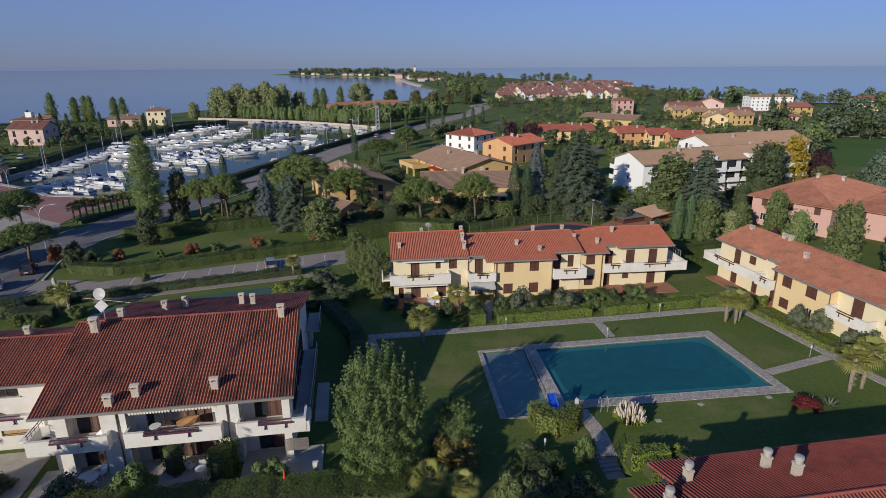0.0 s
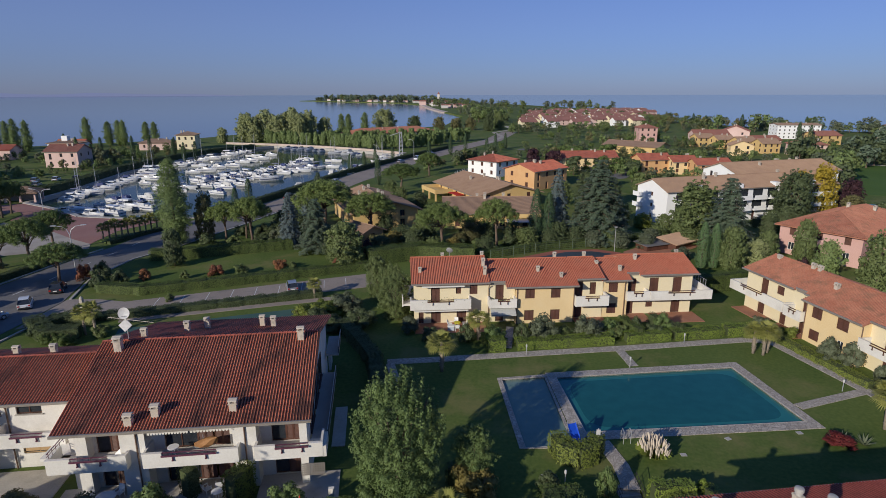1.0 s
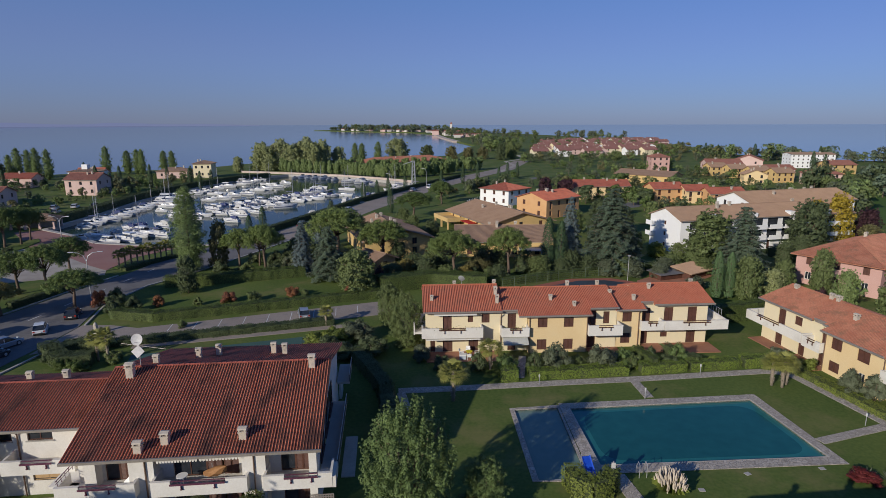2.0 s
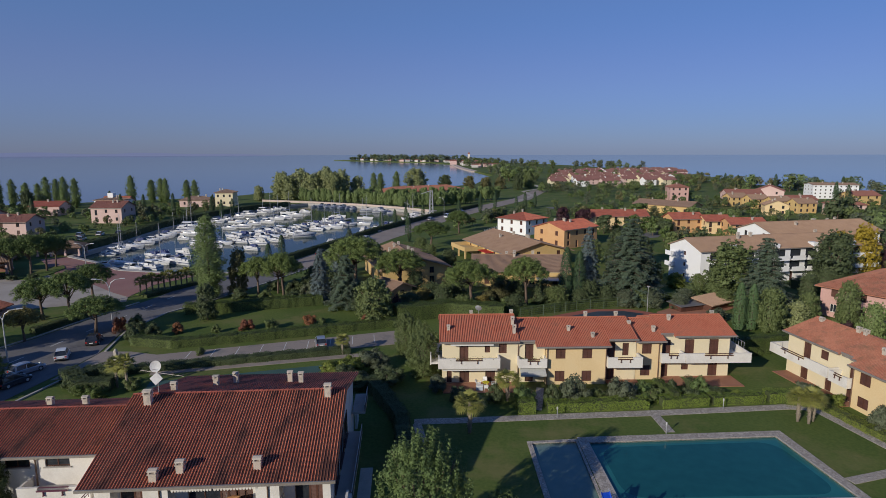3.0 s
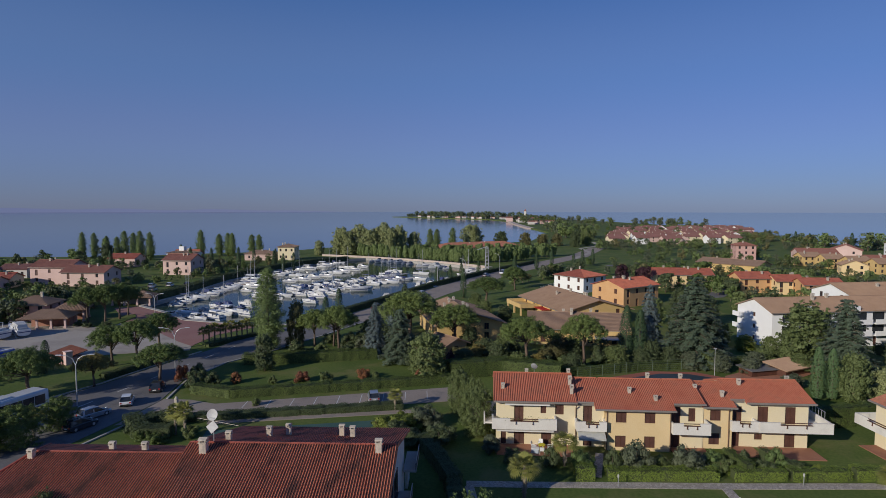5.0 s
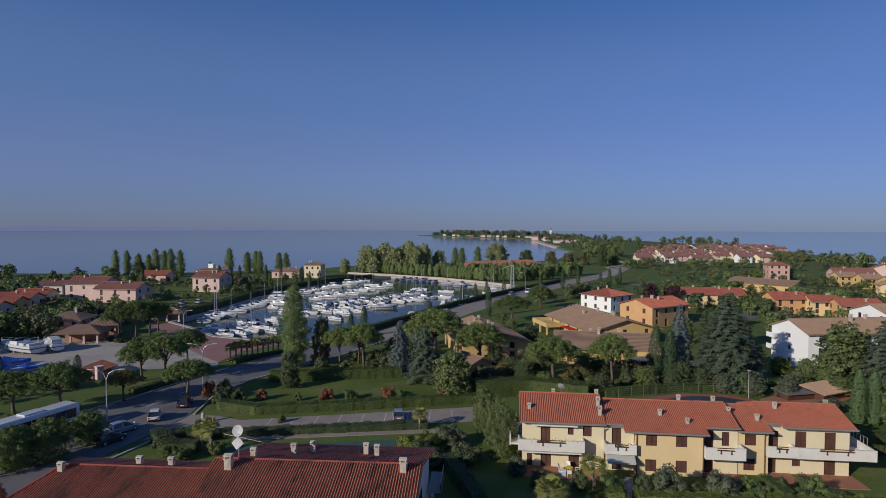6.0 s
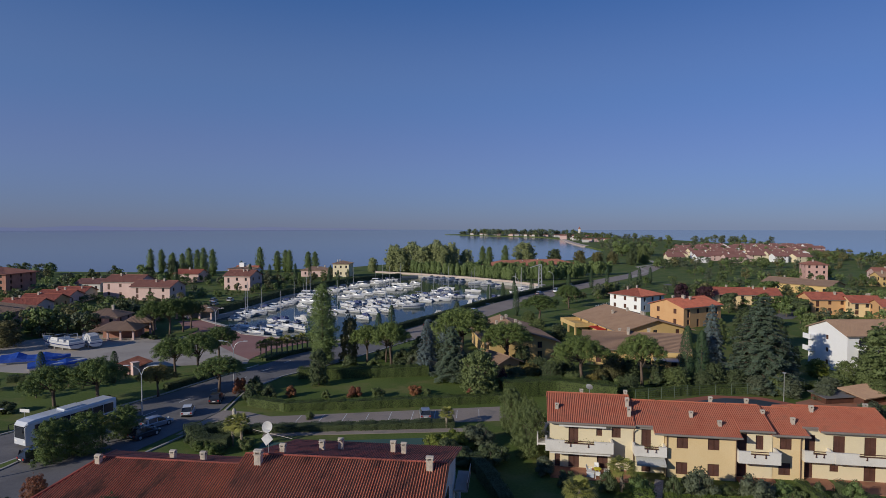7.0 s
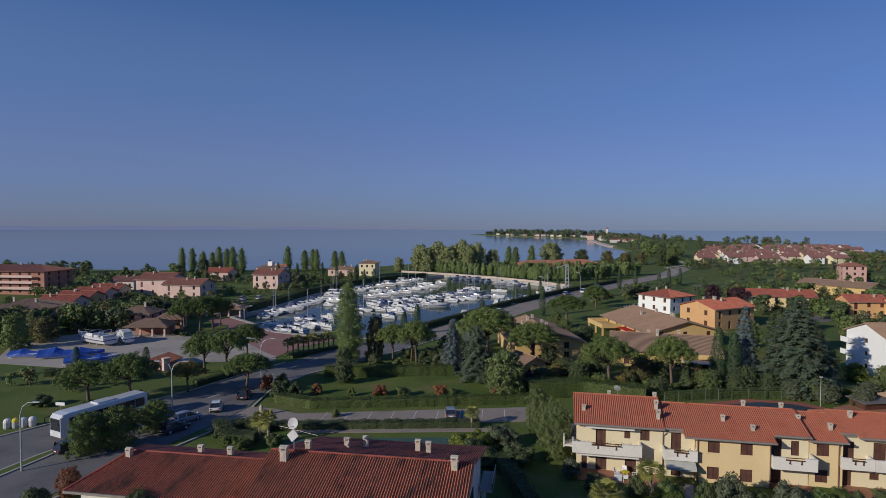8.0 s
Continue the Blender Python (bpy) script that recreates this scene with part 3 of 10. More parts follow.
def grow_near(rng):
    """The big tree beside the pool: upright leafy shoots over a dense egg-shaped crown."""
    t = Shape().tube([(0, 0, -0.2), (0.1, 0, 1.6), (0.1, 0.1, 4), (0, 0.1, 9.2)], [0.26, 0.2, 0.15, 0.03], 8)
    limbs(t, rng, 1.0, 8.5, 2.2, 14, 0.09, 0.8)
    puffs = []
    for i in range(260):
        q, z = rng.random() * 6.283, rng.uniform(0.5, 9.3)
        wide = 3.05 * math.sqrt(max(0.03, 1 - ((z - 3.9) / 6.0) ** 2))
        rr = wide * rng.random() ** 0.3
        puffs.append((math.cos(q) * rr, math.sin(q) * rr, z, rng.uniform(0.26, 0.52)))
    for i in range(70):
        q, rr = rng.random() * 6.283, 3.1 * math.sqrt(rng.random())
        top = 3.9 + 5.9 * math.sqrt(max(0.0, 1 - (rr / 3.1) ** 2))
        lean = 0.10 * rr
        for k in range(6):
            puffs.append((math.cos(q) * (rr + lean * k * 0.3), math.sin(q) * (rr + lean * k * 0.3), top - 0.7 + 0.32 * k, 0.24 - 0.026 * k))
    c, d = both(on_puffs(puffs, 34000, rng, 1.2, 0.5, (0.45, 1.05)), skin(14000, rng, 0.4, 9.5, lambda z: 3.05 * math.sqrt(max(0.01, 1 - ((z - 3.9) / 6.0) ** 2))))
    return t, c, d, rng.uniform(0.10, 0.22, len(c)), 0.6


def grow_poplar(rng, count=9500, big=0.85):
    """Narrow, dense, drawn out to a point, with a ragged outline."""
    t = Shape().tube([(0, 0, -0.2), (0, 0, 3), (0, 0, 14.5)], [0.3, 0.22, 0.04], 7)
    puffs = []
    for i in range(190):
        z = 0.6 + 14.2 * (i + rng.random()) / 190
        wide = 1.95 * min(1, 0.42 + z / 8.5) * max(0.0, 1 - (z / 15.4) ** 3.6) ** 0.75
        q, rr = rng.random() * 6.283, wide * rng.random() ** 0.5 * rng.uniform(0.8, 1.1)
        puffs.append((math.cos(q) * rr, math.sin(q) * rr, z, rng.uniform(0.45, 0.8) * (1 - 0.035 * z)))
    for i in range(40):
        z = rng.uniform(3, 15.2)
        wide = 2.2 * max(0.0, 1 - (z / 15.9) ** 3.6) ** 0.75
        q = rng.random() * 6.283
        puffs.append((math.cos(q) * wide, math.sin(q) * wide, z, rng.uniform(0.16, 0.3)))
    puffs.append((0, 0, 15.4, 0.2))
    c, d = both(on_puffs(puffs, int(count * 0.62), rng, 1.5, 0.5, (0.5, 1.08)), skin(int(count * 0.45), rng, 0.6, 15.2, lambda z: 1.9 * min(1, 0.42 + z / 8.5) * max(0.0, 1 - (z / 15.6) ** 3.6) ** 0.75))
    return t, c, d, rng.uniform(0.2, 0.42, len(c)) * big, 0.9


def grow_tall_poplar(rng):
    return grow_poplar(rng, 30000, 0.45)


def grow_cypress(rng):
    t = Shape().tube([(0, 0, -0.2), (0, 0, 2), (0, 0, 8.4)], [0.16, 0.12, 0.03], 6)
    n = 3200
    z = rng.uniform(0.25, 9.0, n)
    wide = 0.98 * np.minimum(1, 0.45 + z / 3.5) * np.sqrt(np.maximum(0.005, 1 - (z / 9.05) ** 2.2))
    q = rng.random(n) * 6.283
    rr = wide * rng.uniform(0.75, 1.05, n) * (1 + 0.12 * np.sin(q * 5 + z * 2))
    c = np.stack([np.cos(q) * rr, np.sin(q) * rr, z], 1)
    d = np.stack([np.cos(q), np.sin(q), np.full(n, 0.5)], 1)
    return t, c, d, rng.uniform(0.14, 0.28, n), 0.6


def grow_cedar(rng):
    """Flat tiers of boughs that droop a little at their tips."""
    t = Shape().tube([(0, 0, -0.2), (0, 0, 4), (0, 0, 13.6)], [0.42, 0.3, 0.05], 8)
    cs, ds = [], []
    z = 0.9
    while z < 13.6:
        reach = 6.0 * (1 - (z / 14.2)) ** 0.75 + 0.35
        boughs = max(4, int(5 + reach))
        turn = rng.random() * 6.283
        for i in range(boughs):
            q = turn + 2 * math.pi * i / boughs + rng.normal(0, 0.15)
            long = reach * rng.uniform(0.72, 1.12)
            tip = Vector((math.cos(q) * long, math.sin(q) * long, z - 0.10 * long + 0.3))
            mid = Vector((math.cos(q) * long * 0.5, math.sin(q) * long * 0.5, z + 0.28))
            t.tube([(0, 0, z), mid, tip], [0.07, 0.05, 0.015], 4)
            n = int(52 * long + 16)
            s = rng.random(n) ** 0.65
            side = rng.normal(0, 1, n) * 0.24 * long * (1.12 - s) + rng.normal(0, 0.12, n)
            x = math.cos(q) * long * s - math.sin(q) * side
            y = math.sin(q) * long * s + math.cos(q) * side
            zz = z + 0.28 * np.sin(np.pi * s) + (0.3 - 0.10 * long) * s - 0.12 * np.abs(side) + rng.normal(0, 0.10, n) - 0.1
            cs.append(np.stack([x, y, zz], 1))
            ds.append(np.stack([np.cos(q) * 0.35 + 0 * s, np.sin(q) * 0.35 + 0 * s, 1 + 0 * s], 1))
        z += rng.uniform(0.5, 0.8)
    c, d = np.concatenate(cs), np.concatenate(ds)
    return t, c, d, rng.uniform(0.2, 0.42, len(c)), 0.7


def grow_shrub(rng):
    t = Shape()
    for i in range(5):
        q = i * 1.26
        t.tube([(0.1 * math.cos(q), 0.1 * math.sin(q), -0.1), (0.4 * math.cos(q), 0.4 * math.sin(q), 0.7), (0.7 * math.cos(q), 0.7 * math.sin(q), 1.5)], [0.04, 0.03, 0.01], 4)
    puffs = []
    for i in range(22):
        q, rr = rng.random() * 6.283, 0.85 * math.sqrt(rng.random())
        puffs.append((math.cos(q) * rr, math.sin(q) * rr, rng.uniform(0.35, 1.55) * (1 - 0.25 * rr), rng.uniform(0.28, 0.48)))
    c, d = on_puffs(puffs, 4600, rng, 1.0, 0.45, (0.4, 1.05))
    return t, c, d, rng.uniform(0.10, 0.22, len(c)), 0.62


def grow_palm(rng):
    """A fan palm with a shaggy trunk."""
    t = Shape().tube([(0, 0, -0.2), (0.03, 0, 1.0), (0.05, 0.03, 2.2), (0, 0, 3.2)], [0.15, 0.17, 0.19, 0.14], 8)
    for k in range(50):
        q, z = rng.random() * 6.283, rng.uniform(0.6, 3.1)
        a = Vector((math.cos(q) * 0.15, math.sin(q) * 0.15, z))
        t.tube([a, a + Vector((math.cos(q) * 0.14, math.sin(q) * 0.14, -0.12))], [0.05, 0.01], 3)
    cs = Shape()
    for k in range(34):
        q = k * 2.4 + rng.normal(0, 0.2)
        up = 1.15 - 1.75 * (k / 34.0) + rng.normal(0, 0.12)
        stem = Vector((math.cos(q) * math.cos(up), math.sin(q) * math.cos(up), math.sin(up)))
        base = Vector((0, 0, 3.15))
        hub = base + stem * rng.uniform(0.65, 0.85) + Vector((0, 0, -0.06))
        cs.tube([base, hub], [0.02, 0.012], 3)
        side = stem.cross(Vector((0, 0, 1))).normalized()
        nrm = side.cross(stem).normalized()
        for j in range(11):
            w = (j - 5) / 5.0 * 1.35
            dr = (stem * math.cos(w) + side * math.sin(w)).normalized()
            reach = 0.85 * (1 - 0.12 * abs(w))
            mid = hub + dr * reach * 0.55 + nrm * 0.02
            tip = hub + dr * reach + Vector((0, 0, -0.16 - 0.1 * rng.random()))
            acr = dr.cross(nrm) * 0.055
            cs.face(tuple(hub), tuple(mid - acr), tuple(tip), tuple(mid + acr))
    return t, cs, None, None, None


GROW = {"pine": grow_pine, "broad": grow_broad, "mid": grow_mid, "willow": grow_willow, "far": grow_far, "near": grow_near, "poplar": grow_poplar, "tall_poplar": grow_tall_poplar, "cypress": grow_cypress, "cedar": grow_cedar,
        "shrub": grow_shrub, "palm": grow_palm}
SIZE = {"pine": (8.9, 9.6), "mid": (7.0, 6.4), "willow": (7.0, 6.4), "broad": (7.0, 6.4), "far": (7.0, 6.4), "near": (10.3, 6.6), "poplar": (16.0, 5.0), "tall_poplar": (16.0, 5.0), "cypress": (9.0, 2.0), "cedar": (14.0, 12.0),
        "shrub": (2.0, 2.5), "palm": (4.2, 3.2)}
NAME = {"pine": "umbrella_pine", "broad": "tree", "mid": "tree", "willow": "willow", "far": "tree", "near": "tree", "poplar": "poplar", "tall_poplar": "poplar", "cypress": "cypress", "cedar": "cedar", "shrub": "shrub", "palm": "fan_palm"}
grown = {}
plant_rng = np.random.default_rng(5)


def plant(kind, x, y, h, w, leaf, label, category="tree", group="", z=0.0, bark="bark", forms=2):
    if kind == "broad" and math.hypot(x, y) > 92:
        kind = "mid" if math.hypot(x, y) < 170 else "far"                      # fewer, larger leaves far off
    form = int(plant_rng.integers(forms))
    turn = float(plant_rng.random() * 360)
    H, W = SIZE[kind]
    m = pose(x, y, z, 0, 0, turn) @ Matrix.Diagonal((w / W, w / W, h / H, 1))
    key = (kind, leaf, form)
    if key in grown:
        ob = copy_thing(grown[key], m)
        ob.scale = m.to_scale()
        return tagged(ob, label, category, group)
    rng = np.random.default_rng(100 + form * 7 + len(kind))
    wood, c, d, size, aspect = GROW[kind](rng)
    ob = thing(NAME[kind], m, label, category, group)
    part("trunk", wood, M[bark], ob, smooth=True)
    if d is None:
        part("crown", c, M[leaf], ob)
    else:
        part("crown", leaves("crown", c, d, size, M[leaf], rng, aspect), M[leaf], ob)
    grown[key] = ob
    return ob


def hedge(pts, width, height, leaf, label, density=100, z=0.0, size=(0.11, 0.24), kind=""):
    """A clipped hedge along a line in plan: a woody core and a coat of leaves."""
    rng = np.random.default_rng(int(abs(pts[0][0] * 13 + pts[0][1] * 7)) + 3)
    core = Shape()
    cs, ds = [], []
    for (xa, ya), (xb, yb) in zip(pts, pts[1:]):
        long = math.hypot(xb - xa, yb - ya)
        ux, uy = (xb - xa) / long, (yb - ya) / long
        hw = width / 2
        w2 = hw * 0.82
        core.prism([(xa + uy * w2, ya - ux * w2), (xb + uy * w2, yb - ux * w2), (xb - uy * w2, yb + ux * w2), (xa - uy * w2, ya + ux * w2)], z, z + height * 0.9)
        n = int(long * (width + 2 * height) * density * 1.25)
        s = rng.uniform(-hw * 0.3, long + hw * 0.3, n)
        q = rng.random(n) * (width + 2 * height)
        side = np.where(q < height, -hw, np.where(q > height + width, hw, q - height - hw))
        zz = np.where(q < height, q, np.where(q > height + width, 2 * height + width - q, height))
        bulge = 0.10 * np.sin(s * 1.7 + 1) + 0.06 * np.sin(s * 4.1) + rng.normal(0, 0.05, n)
        nx = np.where(q < height, -1.0, np.where(q > height + width, 1.0, 0.0))
        nz = np.where(nx == 0, 1.0, 0.2)
        side = side + nx * bulge
        zz = np.where(nx == 0, zz + bulge, zz)
        cs.append(np.stack([xa + ux * s - uy * side, ya + uy * s + ux * side, z + zz], 1))
        ds.append(np.stack([-uy * nx, ux * nx, nz], 1))
    c, d = np.concatenate(cs), np.concatenate(ds)
    ob = thing("hedge", Matrix.Identity(4), label, "hedge", "", kind)
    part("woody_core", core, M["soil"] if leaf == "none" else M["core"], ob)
    part("foliage", leaves("foliage", c, d, rng.uniform(*size, len(c)), M[leaf], rng, 0.6), M[leaf], ob)
    return ob


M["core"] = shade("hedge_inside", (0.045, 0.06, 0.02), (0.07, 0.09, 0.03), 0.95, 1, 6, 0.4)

# ---------- house parts ----------


def tiles(s, P, U, S, u0, u1, s0, s1, period=0.25, amp=0.07, courses=1, thick=0.16, step=0.012, rng=None, pans=None):
    """A tiled slope: rounded rows that run up it, in courses, on a slab. s0, s1: numbers or functions of u; U, S: unit ways along the eave and up the slope."""
    f0 = s0 if callable(s0) else (lambda u: s0)
    f1 = s1 if callable(s1) else (lambda u: s1)
    U, S, P = Vector(U).normalized(), Vector(S).normalized(), Vector(P)
    N = U.cross(S).normalized()
    rows = max(1, int(round((u1 - u0) / period)))
    step_u = (u1 - u0) / rows
    wide = 0.50 if pans is not None else 0.54
    profile = [(0.0, 0.0), (0.11 * wide, 0.66), (0.5 * wide, 1.0), (0.89 * wide, 0.66), (wide, 0.0)]
    cols = []
    for r in range(rows):
        lift = rng.normal(0, 0.006) if rng is not None else 0.0
        cols.extend([(u0 + (r + a) * step_u, b * amp + lift) for a, b in profile])
    cols.append((u1, 0.0))
    for c in range(courses):
        k = len(s.v)
        for u, h in cols:
            a, b = f0(u), f1(u)
            e0, e1 = a + (b - a) * c / courses, a + (b - a) * (c + 1) / courses
            lift = step if courses > 1 else 0.0
            s.v.append(tuple(P + U * u + S * e0 + N * (h + lift)))
            s.v.append(tuple(P + U * u + S * e1 + N * h))
        for i in range(len(cols) - 1):
            s.f.append((k + 2 * i, k + 2 * i + 2, k + 2 * i + 3, k + 2 * i + 1))
        if c:                # butt ends of the tiles
            k2 = k - 2 * len(cols)
            for i in range(len(cols) - 1):
                s.f.append((k2 + 2 * i + 1, k2 + 2 * i + 3, k + 2 * i + 2, k + 2 * i))
    a0, a1, b0, b1 = f0(u0), f0(u1), f1(u0), f1(u1)
    top = [P + U * u0 + S * a0, P + U * u1 + S * a1, P + U * u1 + S * b1, P + U * u0 + S * b0]
    low = [p - N * thick for p in top]
    if pans is not None:      # dark sheet between the rounded rows: shade and soot put into its colour
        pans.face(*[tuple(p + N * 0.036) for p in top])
    s.face(*[tuple(p) for p in reversed(low)])
    for i in range(4):
        j = (i + 1) % 4
        s.face(tuple(low[i]), tuple(low[j]), tuple(top[j]), tuple(top[i]))


def panel(s, u0, u1, z0, z1, v0, v1, holes=()):
    """A wall from u0 to u1 with openings (ua, ub, za, zb) right through it."""
    us = sorted({u0, u1, *[h[0] for h in holes], *[h[1] for h in holes]})
    for a, b in zip(us, us[1:]):
        if b <= u0 or a >= u1:
            continue
        mid, spans, low = (a + b) / 2, [], z0
        for h in sorted((h for h in holes if h[0] <= mid <= h[1]), key=lambda h: h[2]):
            if h[2] > low:
                spans.append((low, h[2]))
            low = h[3]
        if low < z1:
            spans.append((low, z1))
        for c, d in spans:
            s.box(a, b, v0, v1, c, d)


shutter_cache = {}


def shutters(root, u0, u1, z0, z1, v, mat="wood", name="window", turn=0, at=None, surround=""):
    """Closed louvred shutters, two leaves, in an opening; the face looks to -v."""
    w, h = round(u1 - u0, 2), round(z1 - z0, 2)
    key = (w, h, mat)
    if key not in shutter_cache:
        leaf = Shape()
        half = w / 2 - 0.01
        leaf.box(0.0, 0.07, 0, 0.05, 0, h).box(half - 0.07, half, 0, 0.05, 0, h).box(0.07, half - 0.07, 0, 0.05, 0, 0.09).box(0.07, half - 0.07, 0, 0.05, h - 0.08, h)
        n = max(5, int(h / 0.11))
        for i in range(n):
            z = 0.09 + (h - 0.17) * i / n
            leaf.slice_x([(0.012, z), (0.05, z + 0.07), (0.04, z + 0.075), (0.004, z + 0.008)], 0.07, half - 0.07)
        leaf.box(0.07, half - 0.07, 0.045, 0.055, 0.05, h - 0.05)
        shutter_cache[key] = leaf.mesh("shutter", M[mat])
    me = shutter_cache[key]
    win = new(name)
    win.parent = root
    win.matrix_local = at if at is not None else pose(u0, v, z0)
    for i in range(2):
        ob = new("shutter", me)
        ob.parent = win
        ob.location = (0.01 + i * w / 2, 0, 0)
    if surround:
        tr = Shape()
        tr.box(-0.10, 0, -0.02, 0.03, -0.1, h + 0.1).box(w, w + 0.10, -0.02, 0.03, -0.1, h + 0.1).box(0, w, -0.02, 0.03, h, h + 0.1).box(-0.14, w + 0.14, -0.06, 0.03, -0.16, -0.1)
        part("surround", tr, M[surround], win)
    return win


glazed_cache = {}


def glazed(root, at, w, h, frame_mat="frame_white", name="window", bars=1, simple=False):
    """A framed window: frame and panes set in an opening; the face looks to -y of its own place."""
    key = (round(w, 2), round(h, 2), frame_mat, bars, simple)
    if key not in glazed_cache:
        t = 0.06
        marks = [-0.08, 0, t]
        for i in range(bars):
            x = w * (i + 1) / (bars + 1)
            marks += [x - 0.03, x + 0.03]
        marks += [w - t, w, w + 0.08]
        last = len(marks) - 2

        def solid_cell(a, b, c):
            if c == 0 or b == 0:
                return c == 0 and b == 0 or (c == 0 and b == 1 and 0 < a < last)
            return 0 < a < last and (c in (1, 3) or a % 2 == 1)
        fr = Shape().lattice(marks, [-0.07, 0, 0.07], [-0.06, 0, t, h - t, h], solid_cell)
        gl = Shape().box(t * 0.5, w - t * 0.5, 0.04, 0.05, t * 0.5, h - t * 0.5)
        glazed_cache[key] = (fr.mesh("frame", M[frame_mat]), gl.mesh("pane", M["glass"]))
    fr, gl = glazed_cache[key]
    win = new(name, fr)
    win.parent = root
    win.matrix_local = at
    pn = new("pane", gl)
    pn.parent = win
    return win


def chimney(root, u, v, z, h=1.1, w=0.5, mat="chimney", cap="slab"):
    s = Shape()
    s.box(u - w / 2, u + w / 2, v - w / 2, v + w / 2, z - 0.5, z + h * 0.72)
    s.box(u - w * 0.62, u + w * 0.62, v - w * 0.62, v + w * 0.62, z + h * 0.66, z + h * 0.74)
    ch = part("chimney", s, M[mat], root)
    c = Shape()
    for du in (-1, 1):
        for dv in (-1, 1):
            c.box(u + du * w * 0.42 - 0.05, u + du * w * 0.42 + 0.05, v + dv * w * 0.42 - 0.05, v + dv * w * 0.42 + 0.05, z + h * 0.74, z + h * 0.92)
    c.slice_x([(v - w * 0.62, z + h * 0.9), (v + w * 0.62, z + h * 0.9), (v + w * 0.5, z + h * 0.98), (v, z + h * 1.06), (v - w * 0.5, z + h * 0.98)], u - w * 0.62, u + w * 0.62)
    part("cowl", c, M[mat], ch)
    return ch


def round_chimney(root, u, v, z, h=1.2, w=0.62):
    """A square rendered shaft under a flat round cement cap."""
    s = Shape().box(u - w / 2, u + w / 2, v - w / 2, v + w / 2, z - 0.5, z + h * 0.62)
    s.box(u - w * 0.58, u + w * 0.58, v - w * 0.58, v + w * 0.58, z + h * 0.62, z + h * 0.7)
    ch = part("chimney", s, M["chimney"], root)
    c = Shape()
    rings = []
    for r, zz in ((0.50, 0.7), (0.50, 0.82), (0.62, 0.84), (0.62, 0.94), (0.56, 0.97), (0.1, 0.99)):
        rings.append([(u + math.cos(a * 0.3927) * w * r, v + math.sin(a * 0.3927) * w * r, z + h * zz) for a in range(16)])
    c.loft(rings)
    part("cap", c, M["concrete"], ch)
    return ch


def downpipe(root, u, v, z1):
    part("downpipe", Shape().tube([(u, v, 0), (u, v, z1 - 0.5), (u, v - 0.25, z1 - 0.15), (u, v - 0.4, z1)], [0.06] * 4, 6), M["pipe"], root)


def balcony(root, u0, u1, v0, v1, zb, zt, mat="white", rail="wood", ends=(True, True), notch=(0.28, 0.72), planter=False):
    """A balcony with a plastered parapet, lowered in its middle, where a bar on brackets runs."""
    b = new("balcony")
    b.parent = root
    part("slab", Shape().box(u0, u1, v0, v1, zb, zb + 0.2), M[mat], b)
    th, na, nb = 0.14, u0 + (u1 - u0) * notch[0], u0 + (u1 - u0) * notch[1]
    low = zt - 0.28
    part("parapet", Shape().box(u0 - 0.03, na, v0 - 0.03, v0 + th, zb - 0.08, zt), M[mat], b)
    part("parapet", Shape().box(nb, u1 + 0.03, v0 - 0.03, v0 + th, zb - 0.08, zt), M[mat], b)
    part("parapet", Shape().box(na, nb, v0 - 0.03, v0 + th, zb - 0.08, low), M[mat], b)
    part("coping", Shape().box(u0 - 0.05, na + 0.02, v0 - 0.06, v0 + th + 0.03, zt, zt + 0.05), M[mat], b)
    part("coping", Shape().box(nb - 0.02, u1 + 0.05, v0 - 0.06, v0 + th + 0.03, zt, zt + 0.05), M[mat], b)
    if ends[0]:
        part("parapet", Shape().box(u0 - 0.03, u0 + th, v0 + th, v1, zb - 0.08, zt), M[mat], b)
    if ends[1]:
        part("parapet", Shape().box(u1 - th, u1 + 0.03, v0 + th, v1, zb - 0.08, zt), M[mat], b)
    r = Shape()
    zr = zt - 0.02
    if rail == "wood":
        r.box(na + 0.02, nb - 0.02, v0 - 0.12, v0 + 0.02, low + 0.04, low + 0.12)
        r.box(na + 0.02, nb - 0.02, v0 - 0.02, v0 + 0.08, zr, zr + 0.07)
    else:
        r.box(na + 0.02, nb - 0.02, v0 - 0.18, v0 - 0.12, low + 0.06, low + 0.10)
        r.box(na + 0.02, nb - 0.02, v0 + 0.02, v0 + 0.08, zr, zr + 0.06)
        r.box(na + 0.02, nb - 0.02, v0 - 0.22, v0 - 0.18, low + 0.1, low + 0.22)
    for k in (0.2, 0.8):
        x = na + (nb - na) * k
        r.box(x - 0.025, x + 0.025, v0 - 0.16, v0 - 0.05, low - 0.26, low + 0.1)
        r.box(x - 0.06, x + 0.06, v0 - 0.16, v0 - 0.05, low - 0.30, low - 0.22)
    part("rail", r, M["wood" if rail == "wood" else "rail"], b)
    return b


def end_wall(s, u0, u1, v0, v1, prof):
    """An end wall under the roof: prof is (v, z) of the roof's underside."""
    s.slice_x([(v0, -0.3)] + [(v1, -0.3)] + [p for p in reversed(prof)], u0, u1)


